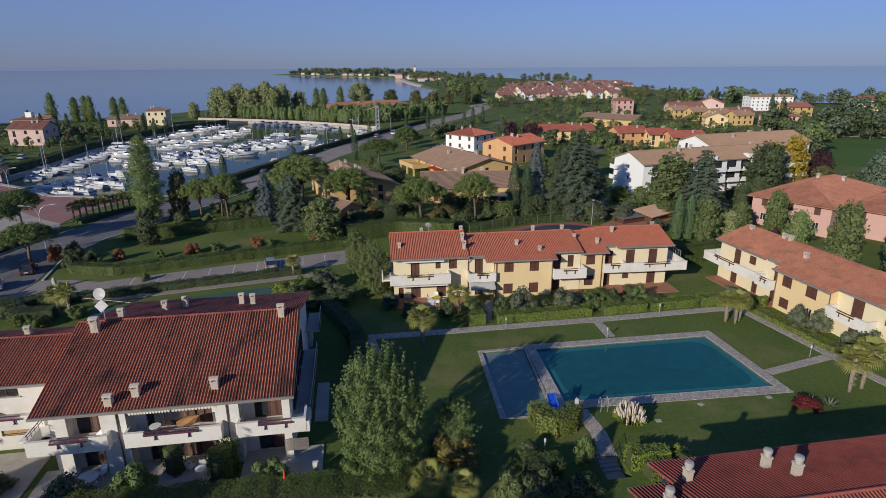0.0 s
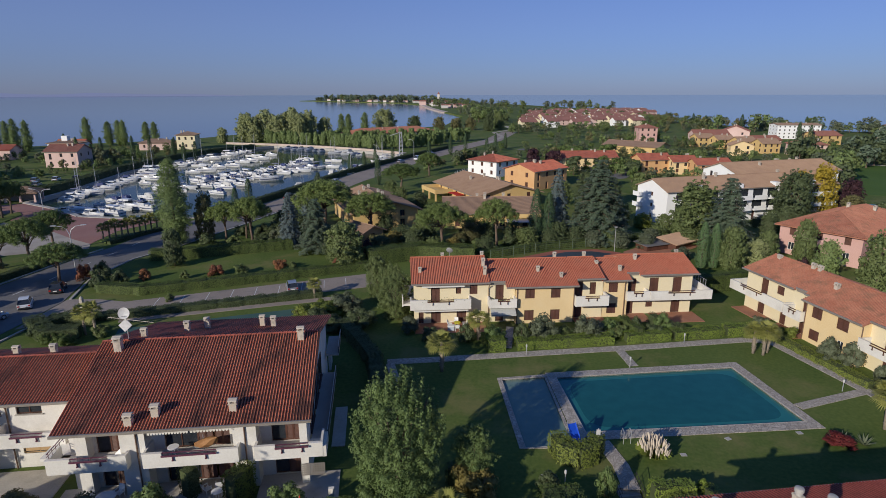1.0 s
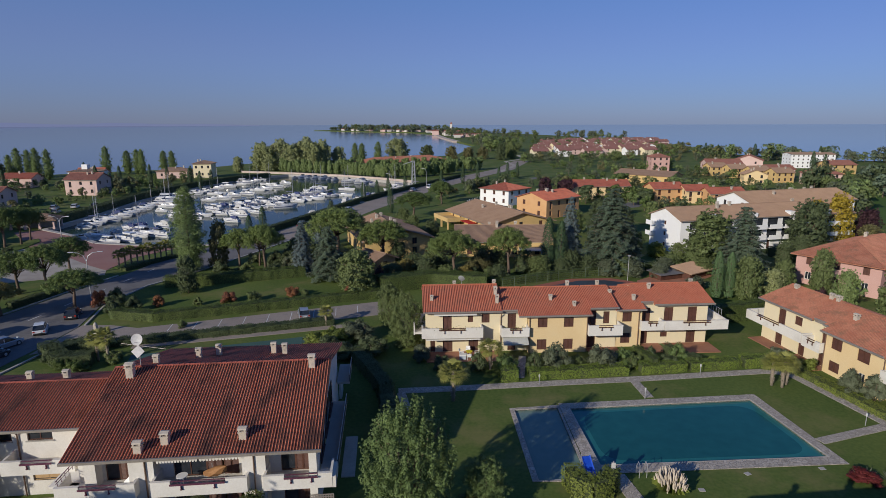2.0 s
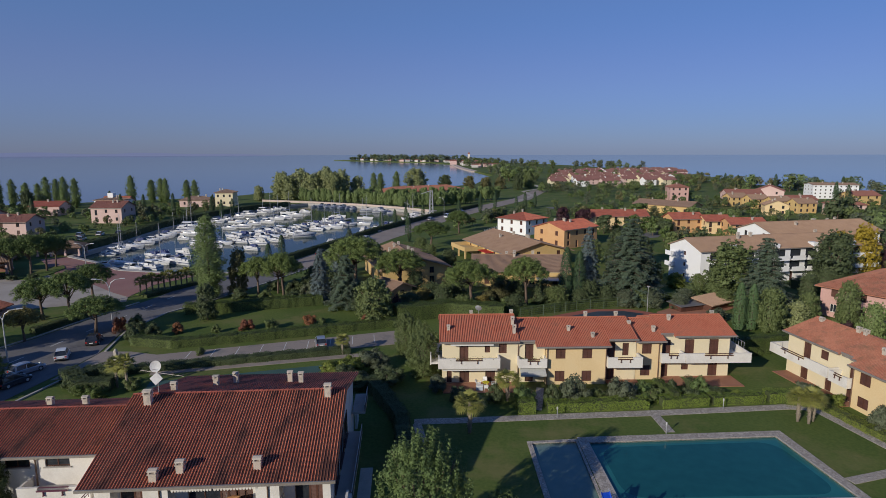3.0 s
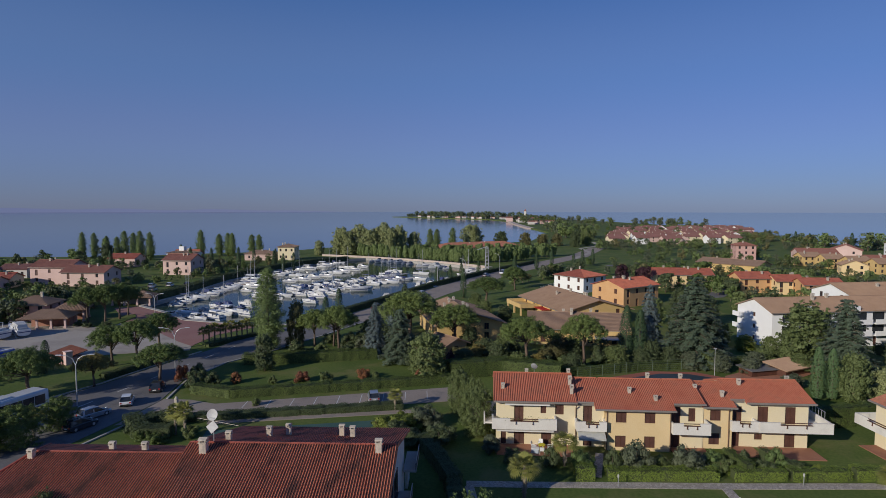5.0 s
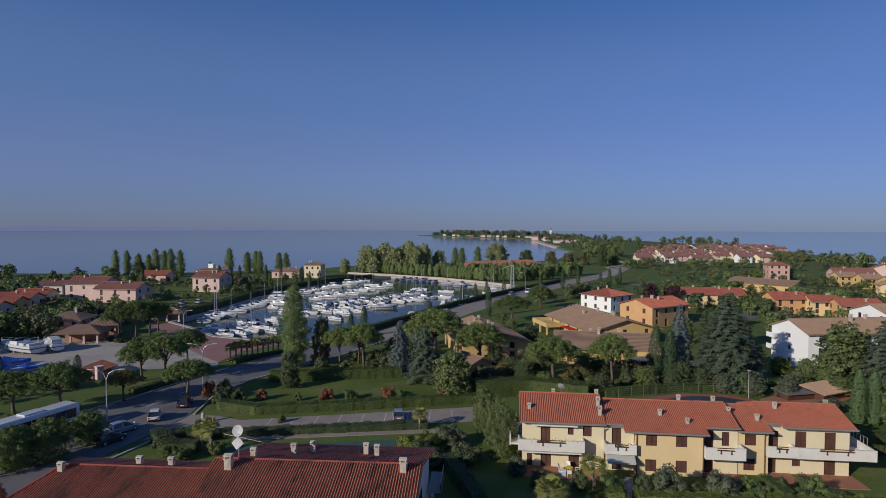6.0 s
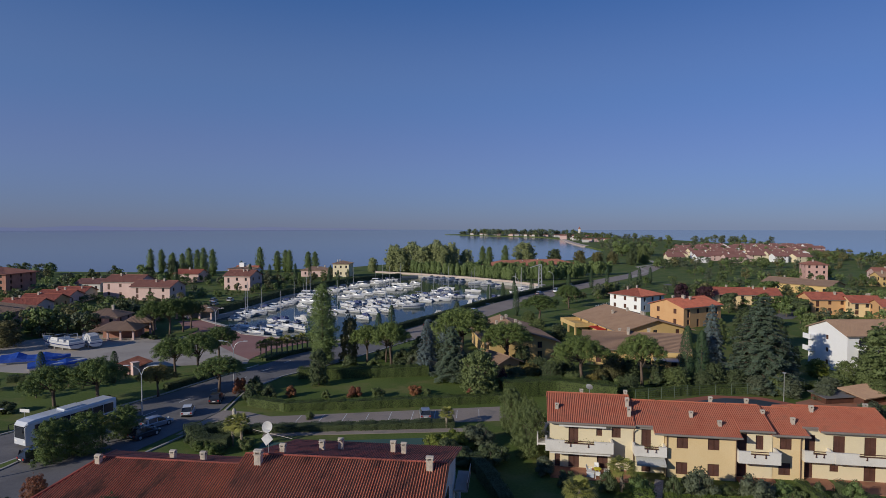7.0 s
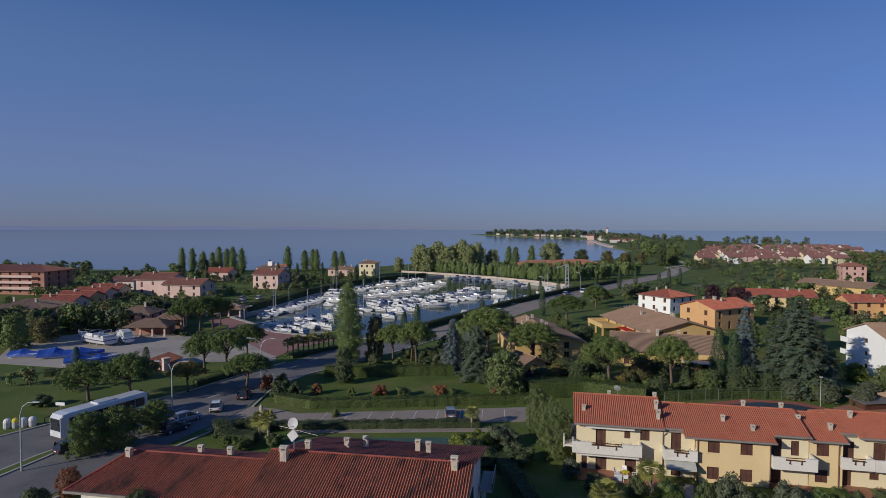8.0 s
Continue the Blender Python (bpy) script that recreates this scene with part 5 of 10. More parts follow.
def block(root, u0, u1, wall_v, eave_v, eave_z, ridge_v, ridge_z, wallmat, roofmat, holes=(), roof_u=None, back=True, period=0.21, amp=0.075, courses=1, overs=(0.4, 0.4), closed=(True, True),
          notch=(), hip_left=0.0, rear=None):
    """One stretch of a terraced house: walls with openings and a gabled roof. notch: (ua, ub, v): stretches where the eave is cut back to v."""
    k = (ridge_z - eave_z) / (ridge_v - eave_v)
    back_eave, back_z = rear or (2 * ridge_v - eave_v, eave_z)
    kb = (ridge_z - back_z) / (back_eave - ridge_v)
    back_v = back_eave - (wall_v - eave_v)
    under = lambda v: (eave_z + (v - eave_v) * k if v <= ridge_v else back_z + (back_eave - v) * kb) - 0.2
    s = Shape()
    panel(s, u0, u1, -0.3, under(wall_v), wall_v, wall_v + 0.3, holes)
    if back:
        rear_wall = s if any(closed) else Shape()
        panel(rear_wall, u0, u1, -0.3, under(back_v), back_v - 0.3, back_v)
        if rear_wall is not s:
            part("wall", rear_wall, M[wallmat], root)
    prof = [(wall_v + 0.3, under(wall_v + 0.3)), (ridge_v, under(ridge_v)), (back_v - 0.3, under(back_v - 0.3))]
    if closed[0]:
        end_wall(s, u0, u0 + 0.3, wall_v + 0.3, back_v - 0.3, prof if not hip_left else [(v, eave_z - 0.15) for v, z in prof])
    if closed[1]:
        end_wall(s, u1 - 0.3, u1, wall_v + 0.3, back_v - 0.3, prof)
    part("wall", s, M[wallmat], root)
    r = Shape()
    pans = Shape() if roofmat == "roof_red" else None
    a, b = u0 - overs[0], u1 + overs[1]
    unit = math.hypot(1, k)
    spans, at = [], a
    for na, nb, nv in sorted(notch):
        if na > at:
            spans.append((at, na, eave_v))
        spans.append((na, nb, nv))
        at = nb
    if at < b:
        spans.append((at, b, eave_v))
    for ua, ub, ev in spans:
        top = (ridge_v - eave_v) * unit
        cut = (ev - eave_v) * unit
        if hip_left and ua == a:
            tiles(r, (0, eave_v, eave_z), (1, 0, 0), (0, 1, k), ua, ua + hip_left, 0, lambda u: max(0.02, (u - a) / hip_left * top), period, amp, courses, rng=near_rng, pans=pans)
            tiles(r, (0, eave_v, eave_z), (1, 0, 0), (0, 1, k), ua + hip_left, ub, cut, top, period, amp, courses, rng=near_rng, pans=pans)
        else:
            tiles(r, (0, eave_v, eave_z), (1, 0, 0), (0, 1, k), ua, ub, cut, top, period, amp, courses, rng=near_rng, pans=pans)
    full = (ridge_v - eave_v) * unit
    if hip_left:
        tiles(r, (b, back_eave, eave_z), (-1, 0, 0), (0, -1, k), 0, b - a - hip_left, 0, full, period, amp, courses, rng=near_rng, pans=pans)
        tiles(r, (b, back_eave, eave_z), (-1, 0, 0), (0, -1, k), b - a - hip_left, b - a, 0, lambda u: max(0.02, (b - a - u) / hip_left * full), period, amp, 1, rng=near_rng, pans=pans)
        kh = (ridge_z - eave_z) / hip_left
        half = ridge_v - eave_v
        hyp = math.hypot(1, kh) * hip_left
        tiles(r, (a, back_eave, eave_z), (0, -1, 0), (1, 0, kh), 0, half, 0, lambda u: max(0.02, u / half * hyp), period, amp, 1, rng=near_rng, pans=pans)
        tiles(r, (a, back_eave, eave_z), (0, -1, 0), (1, 0, kh), half, 2 * half, 0, lambda u: max(0.02, (2 * half - u) / half * hyp), period, amp, 1, rng=near_rng, pans=pans)
    else:
        tiles(r, (b, back_eave, back_z), (-1, 0, 0), (0, -1, kb), 0, b - a, 0, math.hypot(1, kb) * (back_eave - ridge_v), period, amp, courses, rng=near_rng, pans=pans)
    roof = part("roof", r, M[roofmat], root)
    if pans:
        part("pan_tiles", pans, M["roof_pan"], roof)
    cap = Shape()
    n = int((b - a - hip_left) / 0.42)
    for i in range(n):
        x = a + hip_left + i * 0.42
        cap.tube([(x, ridge_v, ridge_z + 0.05), (x + 0.45, ridge_v, ridge_z + 0.075)], [0.085, 0.10], 6)
    if hip_left:
        for v in (eave_v, back_eave):
            cap.tube([(a, v, eave_z + 0.06), (a + hip_left, ridge_v, ridge_z + 0.07)], [0.13, 0.13], 6)
    part("ridge_tiles", cap, M["roof_crimson" if roofmat == "roof_red" else roofmat], roof)
    g = Shape()
    for ua, ub, ev in spans:
        ze = eave_z + (ev - eave_v) * k
        g.box(ua, ub, ev - 0.16, ev - 0.03, ze - 0.12, ze + 0.07)
        if ev > eave_v:
            g.box(ua, ub, ev + 0.02, ev + 0.18, ze - 0.42, ze - 0.2)
    part("gutter", g, M["fascia"], root)
    return under


def end_return(root, u, va, vb, z0, z1, mat):
    part("wall", Shape().box(u - 0.15, u + 0.15, va, vb, z0, z1), M[mat], root)


def planter_plants(root, u0, u1, v, z, leaf="l_broad", n=120):
    rng = np.random.default_rng(int(u0 * 10 + 500))
    c = np.stack([rng.uniform(u0, u1, n), rng.normal(v, 0.09, n), z + rng.gamma(2, 0.07, n)], 1)
    d = np.tile(np.array([[0, -0.5, 0.8]]), (n, 1))
    part("balcony_plants", leaves("balcony_plants", c, d, rng.uniform(0.08, 0.18, n), M[leaf], rng), M[leaf], root)


# --- the yellow terrace behind the pool ---
terr = thing("terraced_house", pose(-11.2, 66.6, 0, 0, 0, 9.3), "yellow two-storey terraced house with red tile roof and white balconies", "house")
W1 = [(2.1, 3.2, 2.85, 4.85), (5.2, 5.85, 3.85, 4.75), (6.9, 7.9, 3.75, 4.95), (2.1, 3.3, 0.05, 2.0), (5.3, 6.5, 0.05, 2.0), (0.55, 1.15, 0.05, 2.0)]
block(terr, 0, 9.4, 0.6, -0.1, 5.42, 5.0, 7.4, "cream", "roof_orange", W1, overs=(0.35, 0.0))
block(terr, 9.4, 12.6, 0.6, -1.0, 5.02, 4.9, 6.95, "cream", "roof_orange", [(10.15, 11.2, 2.85, 5.0), (10.2, 11.2, 0.05, 2.0)], overs=(0.0, 0.0), notch=[(9.4, 11.3, 0.25)], closed=(False, False))
block(terr, 12.6, 20.0, -0.3, -1.0, 5.02, 4.9, 6.95, "yellow", "roof_orange", [(13.75, 14.95, 3.3, 4.55), (17.0, 18.2, 3.3, 4.55), (13.7, 14.9, 0.4, 1.75), (17.0, 18.2, 0.4, 1.75)],
      overs=(0.0, 0.35))
block(terr, 20.0, 24.0, 0.9, 0.1, 5.52, 4.9, 6.98, "cream", "roof_orange", [(20.2, 21.4, 2.85, 4.95), (22.3, 23.1, 3.2, 4.8), (20.2, 21.4, 0.05, 2.0)], overs=(-0.35, 0.0), closed=(False, False))
block(terr, 24.0, 27.3, 1.0, 0.35, 5.12, 5.2, 6.72, "yellow", "roof_orange", [(24.8, 26.0, 3.35, 4.6), (24.7, 25.9, 0.5, 1.85)], overs=(0.25, 0.3))
block(terr, 27.3, 36.2, 1.8, 1.05, 5.52, 5.7, 6.95, "cream", "roof_orange", [(27.6, 28.7, 2.85, 4.85), (30.5, 31.7, 2.85, 4.9), (33.6, 34.8, 2.85, 4.9), (33.6, 34.8, 0.05, 1.95), (27.4, 28.5, 0.05, 2.0), (30.2, 31.1, 0.9, 1.6)],
      overs=(0.0, 0.5), notch=[(27.3, 28.9, 1.7)])
for ua, ub, za, zb, v in ((2.1, 3.2, 2.85, 4.85, 0.7), (5.2, 5.85, 3.85, 4.75, 0.7), (6.9, 7.9, 3.75, 4.95, 0.7), (2.1, 3.3, 0.05, 2.0, 0.7), (5.3, 6.5, 0.05, 2.0, 0.7), (0.55, 1.15, 0.05, 2.0, 0.7),
                          (10.15, 11.2, 2.85, 5.0, 0.7), (10.2, 11.2, 0.05, 2.0, 0.7), (13.75, 14.95, 3.3, 4.55, -0.24), (17.0, 18.2, 3.3, 4.55, -0.24), (13.7, 14.9, 0.4, 1.75, -0.24), (17.0, 18.2, 0.4, 1.75, -0.24)):
    shutters(terr, ua, ub, za, zb, v, surround="cream" if v < 0 else "")
for ua, ub, za, zb, v in ((20.2, 21.4, 2.85, 4.95, 1.0), (22.3, 23.1, 3.2, 4.8, 1.0), (20.2, 21.4, 0.05, 2.0, 1.0), (24.8, 26.0, 3.35, 4.6, 1.06), (24.7, 25.9, 0.5, 1.85, 1.06),
                          (27.6, 28.7, 2.85, 4.85, 1.9), (30.5, 31.7, 2.85, 4.9, 1.9), (33.6, 34.8, 2.85, 4.9, 1.9), (33.6, 34.8, 0.05, 1.95, 1.9), (27.4, 28.5, 0.05, 2.0, 1.9), (30.2, 31.1, 0.9, 1.6, 1.9)):
    shutters(terr, ua, ub, za, zb, v)
end_return(terr, 12.75, -0.001, 0.6, -0.2, 5.1, "yellow")
balcony(terr, -0.5, 6.9, -0.9, 0.597, 2.45, 3.6)
balcony(terr, 9.2, 12.58, -0.9, 0.597, 2.45, 3.45, notch=(0.3, 0.75))
balcony(terr, 20.02, 24.2, -0.9, 0.897, 2.35, 3.55)
balcony(terr, 27.1, 30.0, 0.4, 1.797, 2.4, 3.5)
balcony(terr, 30.1, 38.2, 0.3, 1.797, 2.4, 3.5, ends=(False, True))
part("slab", Shape().box(36.2, 38.2, 1.8, 8.5, 2.4, 2.6), M["white"], terr)
part("parapet", Shape().box(38.08, 38.22, 1.8, 8.5, 2.3, 3.5), M["white"], terr)
part("slab", Shape().box(-1.4, 0.0, 0.6, 8.0, 2.45, 2.65), M["white"], terr)
part("parapet", Shape().box(-1.5, -1.36, 0.6, 8.0, 2.35, 3.6), M["white"], terr)
rails = Shape()
for i in range(10):
    rails.tube([(38.15, 2.0 + i * 0.65, 3.5), (38.15, 2.0 + i * 0.65, 4.35)], [0.025, 0.025], 5)
rails.tube([(38.15, 1.9, 4.35), (38.15, 8.0, 4.35)], [0.03, 0.03], 5)
part("end_railing", rails, M["steel"], terr)
aw = Shape()
aw.face((9.35, -1.55, 1.75), (12.45, -1.55, 1.75), (12.45, -0.2, 2.4), (9.35, -0.2, 2.4))
aw.face((9.35, -1.55, 1.75), (12.45, -1.55, 1.75), (12.45, -1.56, 1.55), (9.35, -1.56, 1.55))
aw.face((9.35, -0.2, 2.43), (12.45, -0.2, 2.43), (12.45, -1.55, 1.78), (9.35, -1.55, 1.78))
part("awning", aw, M["awning"], terr, "faded grey canvas awning under the balcony")
part("awning", Shape().box(1.0, 6.2, -0.25, 0.55, 5.02, 5.16), M["white"], terr)
part("awning", Shape().box(0.0, 6.6, -0.95, 0.4, 2.14, 2.26), M["white"], terr)
for u, v, z, h in ((0.8, 2.2, 6.4, 0.9), (8.9, 1.5, 6.1, 1.5), (8.9, 3.1, 6.7, 1.5), (15.8, 2.2, 6.2, 0.9), (4.0, 7.4, 6.6, 1.1), (9.2, 6.5, 6.8, 1.3), (18.5, 0.9, 5.7, 0.9), (19.0, 6.3, 6.6, 1.2), (23.0, 6.2, 6.6, 1.2),
                    (23.8, 3.4, 6.3, 1.0), (26.6, 2.4, 5.9, 1.0), (29.4, 4.6, 6.5, 1.3), (36.0, 6.6, 6.7, 0.9)):
    chimney(terr, u, v, z - 0.1, h * 0.72, 0.36)
for u, v in ((12.72, -0.4), (19.9, -0.4), (26.9, 0.9), (9.3, 0.5)):
    downpipe(terr, u, v, 5.0)
planter_plants(terr, 0.0, 6.5, -0.75, 3.45)
planter_plants(terr, 9.4, 12.3, -0.75, 3.3)
planter_plants(terr, -1.3, -1.0, 3.0, 3.5, n=40)
dish = Shape()
dish.loft([[(math.cos(a * 0.5236) * r, 0.12 - 0.5 * r * r, math.sin(a * 0.5236) * r) for a in range(12)] for r in (0.03, 0.25, 0.45)])
sat = part("satellite_dish", dish, M["steel"], terr)
sat.matrix_local = pose(5.0, 7.6, 7.6, -25, 0, 160)
part("dish_pole", Shape().tube([(5.0, 7.6, 6.0), (5.0, 7.6, 7.6)], [0.03, 0.03], 5), M["steel"], terr)
sheet_m = pose(-11.2, 66.6, 0, 0, 0, 9.3)
for u0, u1, v0, v1, mat, lab in ((0.0, 8.8, -2.6, 0.58, "terracotta", "terracotta patio with garden table"), (20.2, 24.2, -1.6, 0.88, "terracotta", "terracotta patio under the balcony"),
                                 (26.9, 30, -1.2, 1.78, "terracotta", "terracotta patio under the balcony"), (30.6, 36.6, -1.6, 1.78, "terracotta", "terracotta patio beside the lawn")):
    solid("patio", Shape().box(u0, u1, v0, v1, -0.1, 0.07), M[mat], lab, "patio", "structure", m=sheet_m)

# --- the yellow house at the right end of the lawn ---
side = thing("terraced_house", pose(31.9, 77.2, 0, 0, 0, -74), "yellow two-storey house with faded red roof and white balconies", "house")
block(side, 0, 8.2, 0.6, 0.0, 5.3, 4.7, 6.9, "cream", "roof_faded2", [(2.6, 3.8, 2.75, 4.8), (5.3, 6.5, 3.6, 4.7), (2.4, 3.6, 0.05, 1.9), (6.3, 7.3, 0.05, 1.9)], overs=(0.45, 0.0))
block(side, 8.2, 11.0, 0.6, 0.0, 5.3, 4.7, 6.8, "cream", "roof_faded2", [(9.6, 10.7, 2.75, 4.7), (9.4, 10.4, 0.05, 1.9)], overs=(0.0, 0.0), notch=[(8.5, 10.2, 0.4)], closed=(False, False))
block(side, 11.0, 18.6, -0.3, -0.95, 4.9, 4.7, 6.75, "yellow", "roof_faded2", [(11.9, 13.3, 3.1, 4.4), (15.3, 16.8, 3.1, 4.4), (11.9, 13.3, 0.5, 1.7), (14.6, 15.4, 0.05, 1.9), (15.7, 16.5, 0.05, 1.9)], overs=(0.1, 0.3))
block(side, 18.6, 27.0, 0.6, 0.0, 5.3, 4.7, 6.9, "cream", "roof_faded2", [(20.3, 21.7, 2.7, 4.8), (20.4, 21.6, 0.05, 1.9), (24.0, 25.2, 3.3, 4.5)], overs=(-0.3, 0.4))
for ua, ub, za, zb, v in ((2.6, 3.8, 2.75, 4.8, 0.7), (5.3, 6.5, 3.6, 4.7, 0.7), (2.4, 3.6, 0.05, 1.9, 0.7), (6.3, 7.3, 0.05, 1.9, 0.7), (9.6, 10.7, 2.75, 4.7, 0.7), (9.4, 10.4, 0.05, 1.9, 0.7), (11.9, 13.3, 3.1, 4.4, -0.24),
                          (15.3, 16.8, 3.1, 4.4, -0.24), (11.9, 13.3, 0.5, 1.7, -0.24), (14.6, 15.4, 0.05, 1.9, -0.24), (20.3, 21.7, 2.7, 4.8, 0.7), (20.4, 21.6, 0.05, 1.9, 0.7), (24.0, 25.2, 3.3, 4.5, 0.7)):
    shutters(side, ua, ub, za, zb, v)
glazed(side, pose(15.7, -0.22, 0.05), 0.8, 1.85)
balcony(side, -1.2, 8.2, -0.9, 0.597, 2.35, 3.45, notch=(0.2, 0.62))
balcony(side, 8.4, 10.97, -0.9, 0.597, 2.2, 3.3)
balcony(side, 18.7, 23.4, -0.9, 0.597, 2.35, 3.45)
part("slab", Shape().box(-1.3, 0.0, 0.6, 6.0, 2.35, 2.55), M["white"], side)
part("parapet", Shape().box(-1.4, -1.26, -0.9, 6.0, 2.25, 3.45), M["white"], side)
for u, v, z, h in ((1.0, 4.2, 6.6, 0.9), (6.2, 4.6, 6.8, 1.0), (7.2, 4.6, 6.8, 1.0), (11.6, 2.8, 6.1, 1.0), (20.0, 5.2, 6.8, 1.2)):
    chimney(side, u, v, z - 0.15, h * 0.9, 0.45)
downpipe(side, 11.1, -0.35, 4.9), downpipe(side, 18.5, -0.35, 4.9)
side_m = pose(31.9, 77.2, 0, 0, 0, -74)
for u0, u1 in ((0.2, 5.2), (6.4, 11.0)):
    solid("patio", Shape().box(u0, u1, -1.5, 0.58, -0.1, 0.07), M["terracotta"], "terracotta patio in front of the house", "patio", "structure", m=side_m)
part("wall", Shape().box(9.0, 19.0, 10.4, 13.2, -0.2, 3.2), M["cream"], side)
part("flat_roof", Shape().box(8.7, 19.3, 10.1, 13.5, 3.2, 3.5), M["concrete"], side)

# --- the big white house beside the lawn ---
big = thing("apartment_house", pose(-13.9, 35.7, 0, 0, 0, 11.7), "white two-storey apartment house with weathered red tile roof", "house")
NH = [(-16.0, -14.1, 2.9, 4.75), (-11.3, -6.7, 2.9, 4.7), (-3.7, -1.6, 2.9, 4.75), (-15.9, -13.8, 0.1, 2.3), (-11.4, -6.5, 0.1, 2.3), (-3.6, -1.5, 0.1, 2.2)]
block(big, -17.8, -0.95, 1.9, 0.0, 5.62, 9.3, 8.45, "white", "roof_red", NH, period=0.215, amp=0.088, courses=26, overs=(0.15, 0.45), rear=(20.8, 5.4))
block(big, -32.9, -17.8, 5.2, 4.2, 5.95, 9.3, 7.5, "white", "roof_red", [(-22.95, -21.15, 4.6, 5.4), (-23.0, -19.6, 1.2, 3.0), (-25.9, -24.05, 4.6, 5.4), (-28.8, -26.0, 0.3, 2.4)], period=0.215, amp=0.088, courses=14,
      overs=(0.7, -0.15), hip_left=2.4)
for ua, ub, za, zb in ((-16.0, -14.1, 2.9, 4.75), (-15.9, -13.8, 0.1, 2.3), (-3.7, -1.6, 2.9, 4.75), (-3.6, -1.5, 0.1, 2.2)):
    glazed(big, pose(ua, 2.05, za), (ub - ua) / 2, zb - za, "wood", bars=0)
    shutters(big, ua + (ub - ua) / 2, ub, za, zb, 2.0)
for z0, z1 in ((2.9, 4.7), (0.1, 2.3)):
    glazed(big, pose(-11.3, 2.05, z0), 2.3, z1 - z0, "wood", bars=1)
    shutters(big, -9.0, -7.9, z0, z1, 2.0)
    shutters(big, -7.8, -6.7, z0, z1, 2.0)
for u in (-22.95, -25.9):
    glazed(big, pose(u, 5.3, 4.6), 1.8, 0.8, "wood", bars=1)
    part("sill", Shape().box(u - 0.1, u + 1.9, 5.08, 5.197, 4.52, 4.6), M["concrete"], big)
downpipe(big, -23.6, 5.1, 5.7)
win = glazed(big, pose(-23.0, 5.3, 1.2), 3.4, 1.8, "wood_lt", bars=2)
part("blind", Shape().box(0.1, 3.3, 0.0, 0.03, 0.15, 1.7), M["wood_lt"], win)
for ua, ub, va in ((-17.0, -16.2, 1.0), (-13.9, -12.2, 0.75), (-6.2, -4.55, 0.75), (-1.5, -0.95, 0.6)):
    part("pier", Shape().box(ua, ub, va, 1.897, -0.2, 5.55), M["white"], big)
for u in (-12.75, -5.35):
    downpipe(big, u, 0.68, 5.5)
balcony(big, -18.5, -13.3, 0.0, 1.89, 2.72, 3.75, rail="metal", ends=(True, True), notch=(0.3, 0.78))
balcony(big, -12.2, -5.75, 0.0, 1.89, 2.72, 3.75, rail="metal", notch=(0.2, 0.78))
balcony(big, -4.6, 0.15, 0.0, 1.89, 2.72, 3.75, rail="metal", notch=(0.3, 0.8))
for va, vb, top in ((1.89, 12.6, 3.55), (16.6, 21.0, 3.6)):
    part("slab", Shape().box(-0.85, 0.42, va, vb, 2.72, 2.92), M["concrete"], big)
    part("side_panel", Shape().box(0.36, 0.42, va, vb, 2.92, top), M["cover"], big, "dark glazed balcony panel")
    part("handrail", Shape().tube([(0.39, va, top + 0.06), (0.39, vb, top + 0.06)], [0.03, 0.03], 6), M["steel"], big)
# windows added, not seen here, to darken the shaded end wall
for va in (2.6, 6.2, 9.6):
    win = glazed(big, pose(-0.87, va, 2.95, 0, 0, 90), 2.6, 2.3, "wood", bars=1)
part("support_wall", Shape().box(-0.85, -0.6, 18.85, 21.0, -0.2, 2.72), M["white"], big)
part("side_parapet", Shape().box(0.16, 0.42, 0.0, 1.89, 2.6, 3.45), M["white"], big)
part("slab", Shape().box(-19.8, -17.8, 1.6, 5.2, 2.72, 2.92), M["white"], big)
balcony(big, -24.0, -18.9, 3.4, 5.19, 2.9, 3.9, rail="metal", ends=(True, False))
lr = Shape()
for i in range(7):
    lr.tube([(-18.4, 0.3 + i * 0.5, 3.75), (-18.4, 0.3 + i * 0.5, 4.2)], [0.02, 0.02], 4)
lr.tube([(-18.4, 0.1, 4.2), (-18.4, 3.4, 4.2)], [0.035, 0.035], 5)
lr.tube([(-18.4, 0.1, 4.0), (-18.4, 3.4, 4.0)], [0.025, 0.025], 5)
part("side_railing", lr, M["rail"], big)
for ua, ub in ((-12.0, -9.2), (-9.1, -6.0)):
    a = Shape()
    a.slice_x([(0.75, 4.94), (1.8, 5.2), (1.8, 5.26), (0.75, 5.0)], ua, ub)
    n = 14
    for i in range(n):
        x0, x1 = ua + (ub - ua) * i / n, ua + (ub - ua) * (i + 1) / n
        a.face((x0, 0.75, 4.97), (x1, 0.75, 4.97), (x1 - 0.03, 0.75, 4.80), ((x0 + x1) / 2, 0.75, 4.75), (x0 + 0.03, 0.75, 4.80))
    part("awning", a, M["white"], big, "white scalloped awning over a balcony")
for u, v, z in ((-6.1, 1.0, 6.05), (-11.4, 0.9, 6.05), (-13.0, 0.25, 5.8)):
    chimney(big, u, v + 0.4, z - 0.1, 0.95, 0.5)
chimney(big, -2.0, 8.5, 8.3, 1.0, 0.5)
chimney(big, -16.3, 8.2, 8.2, 1.1, 0.55)
for u, v, z in ((-12.6, 13.4, 7.6), (-11.2, 14.6, 7.4), (-6.2, 14.3, 7.5), (-5.1, 13.7, 7.6), (-15.3, 10.9, 8.1), (-22.6, 10.8, 7.1), (-25.6, 11.0, 7.0), (-31.0, 8.6, 7.3)):
    chimney(big, u, v, z - 0.1, 0.85, 0.42)
patio_m = pose(-13.9, 35.7, 0, 0, 0, 11.7)
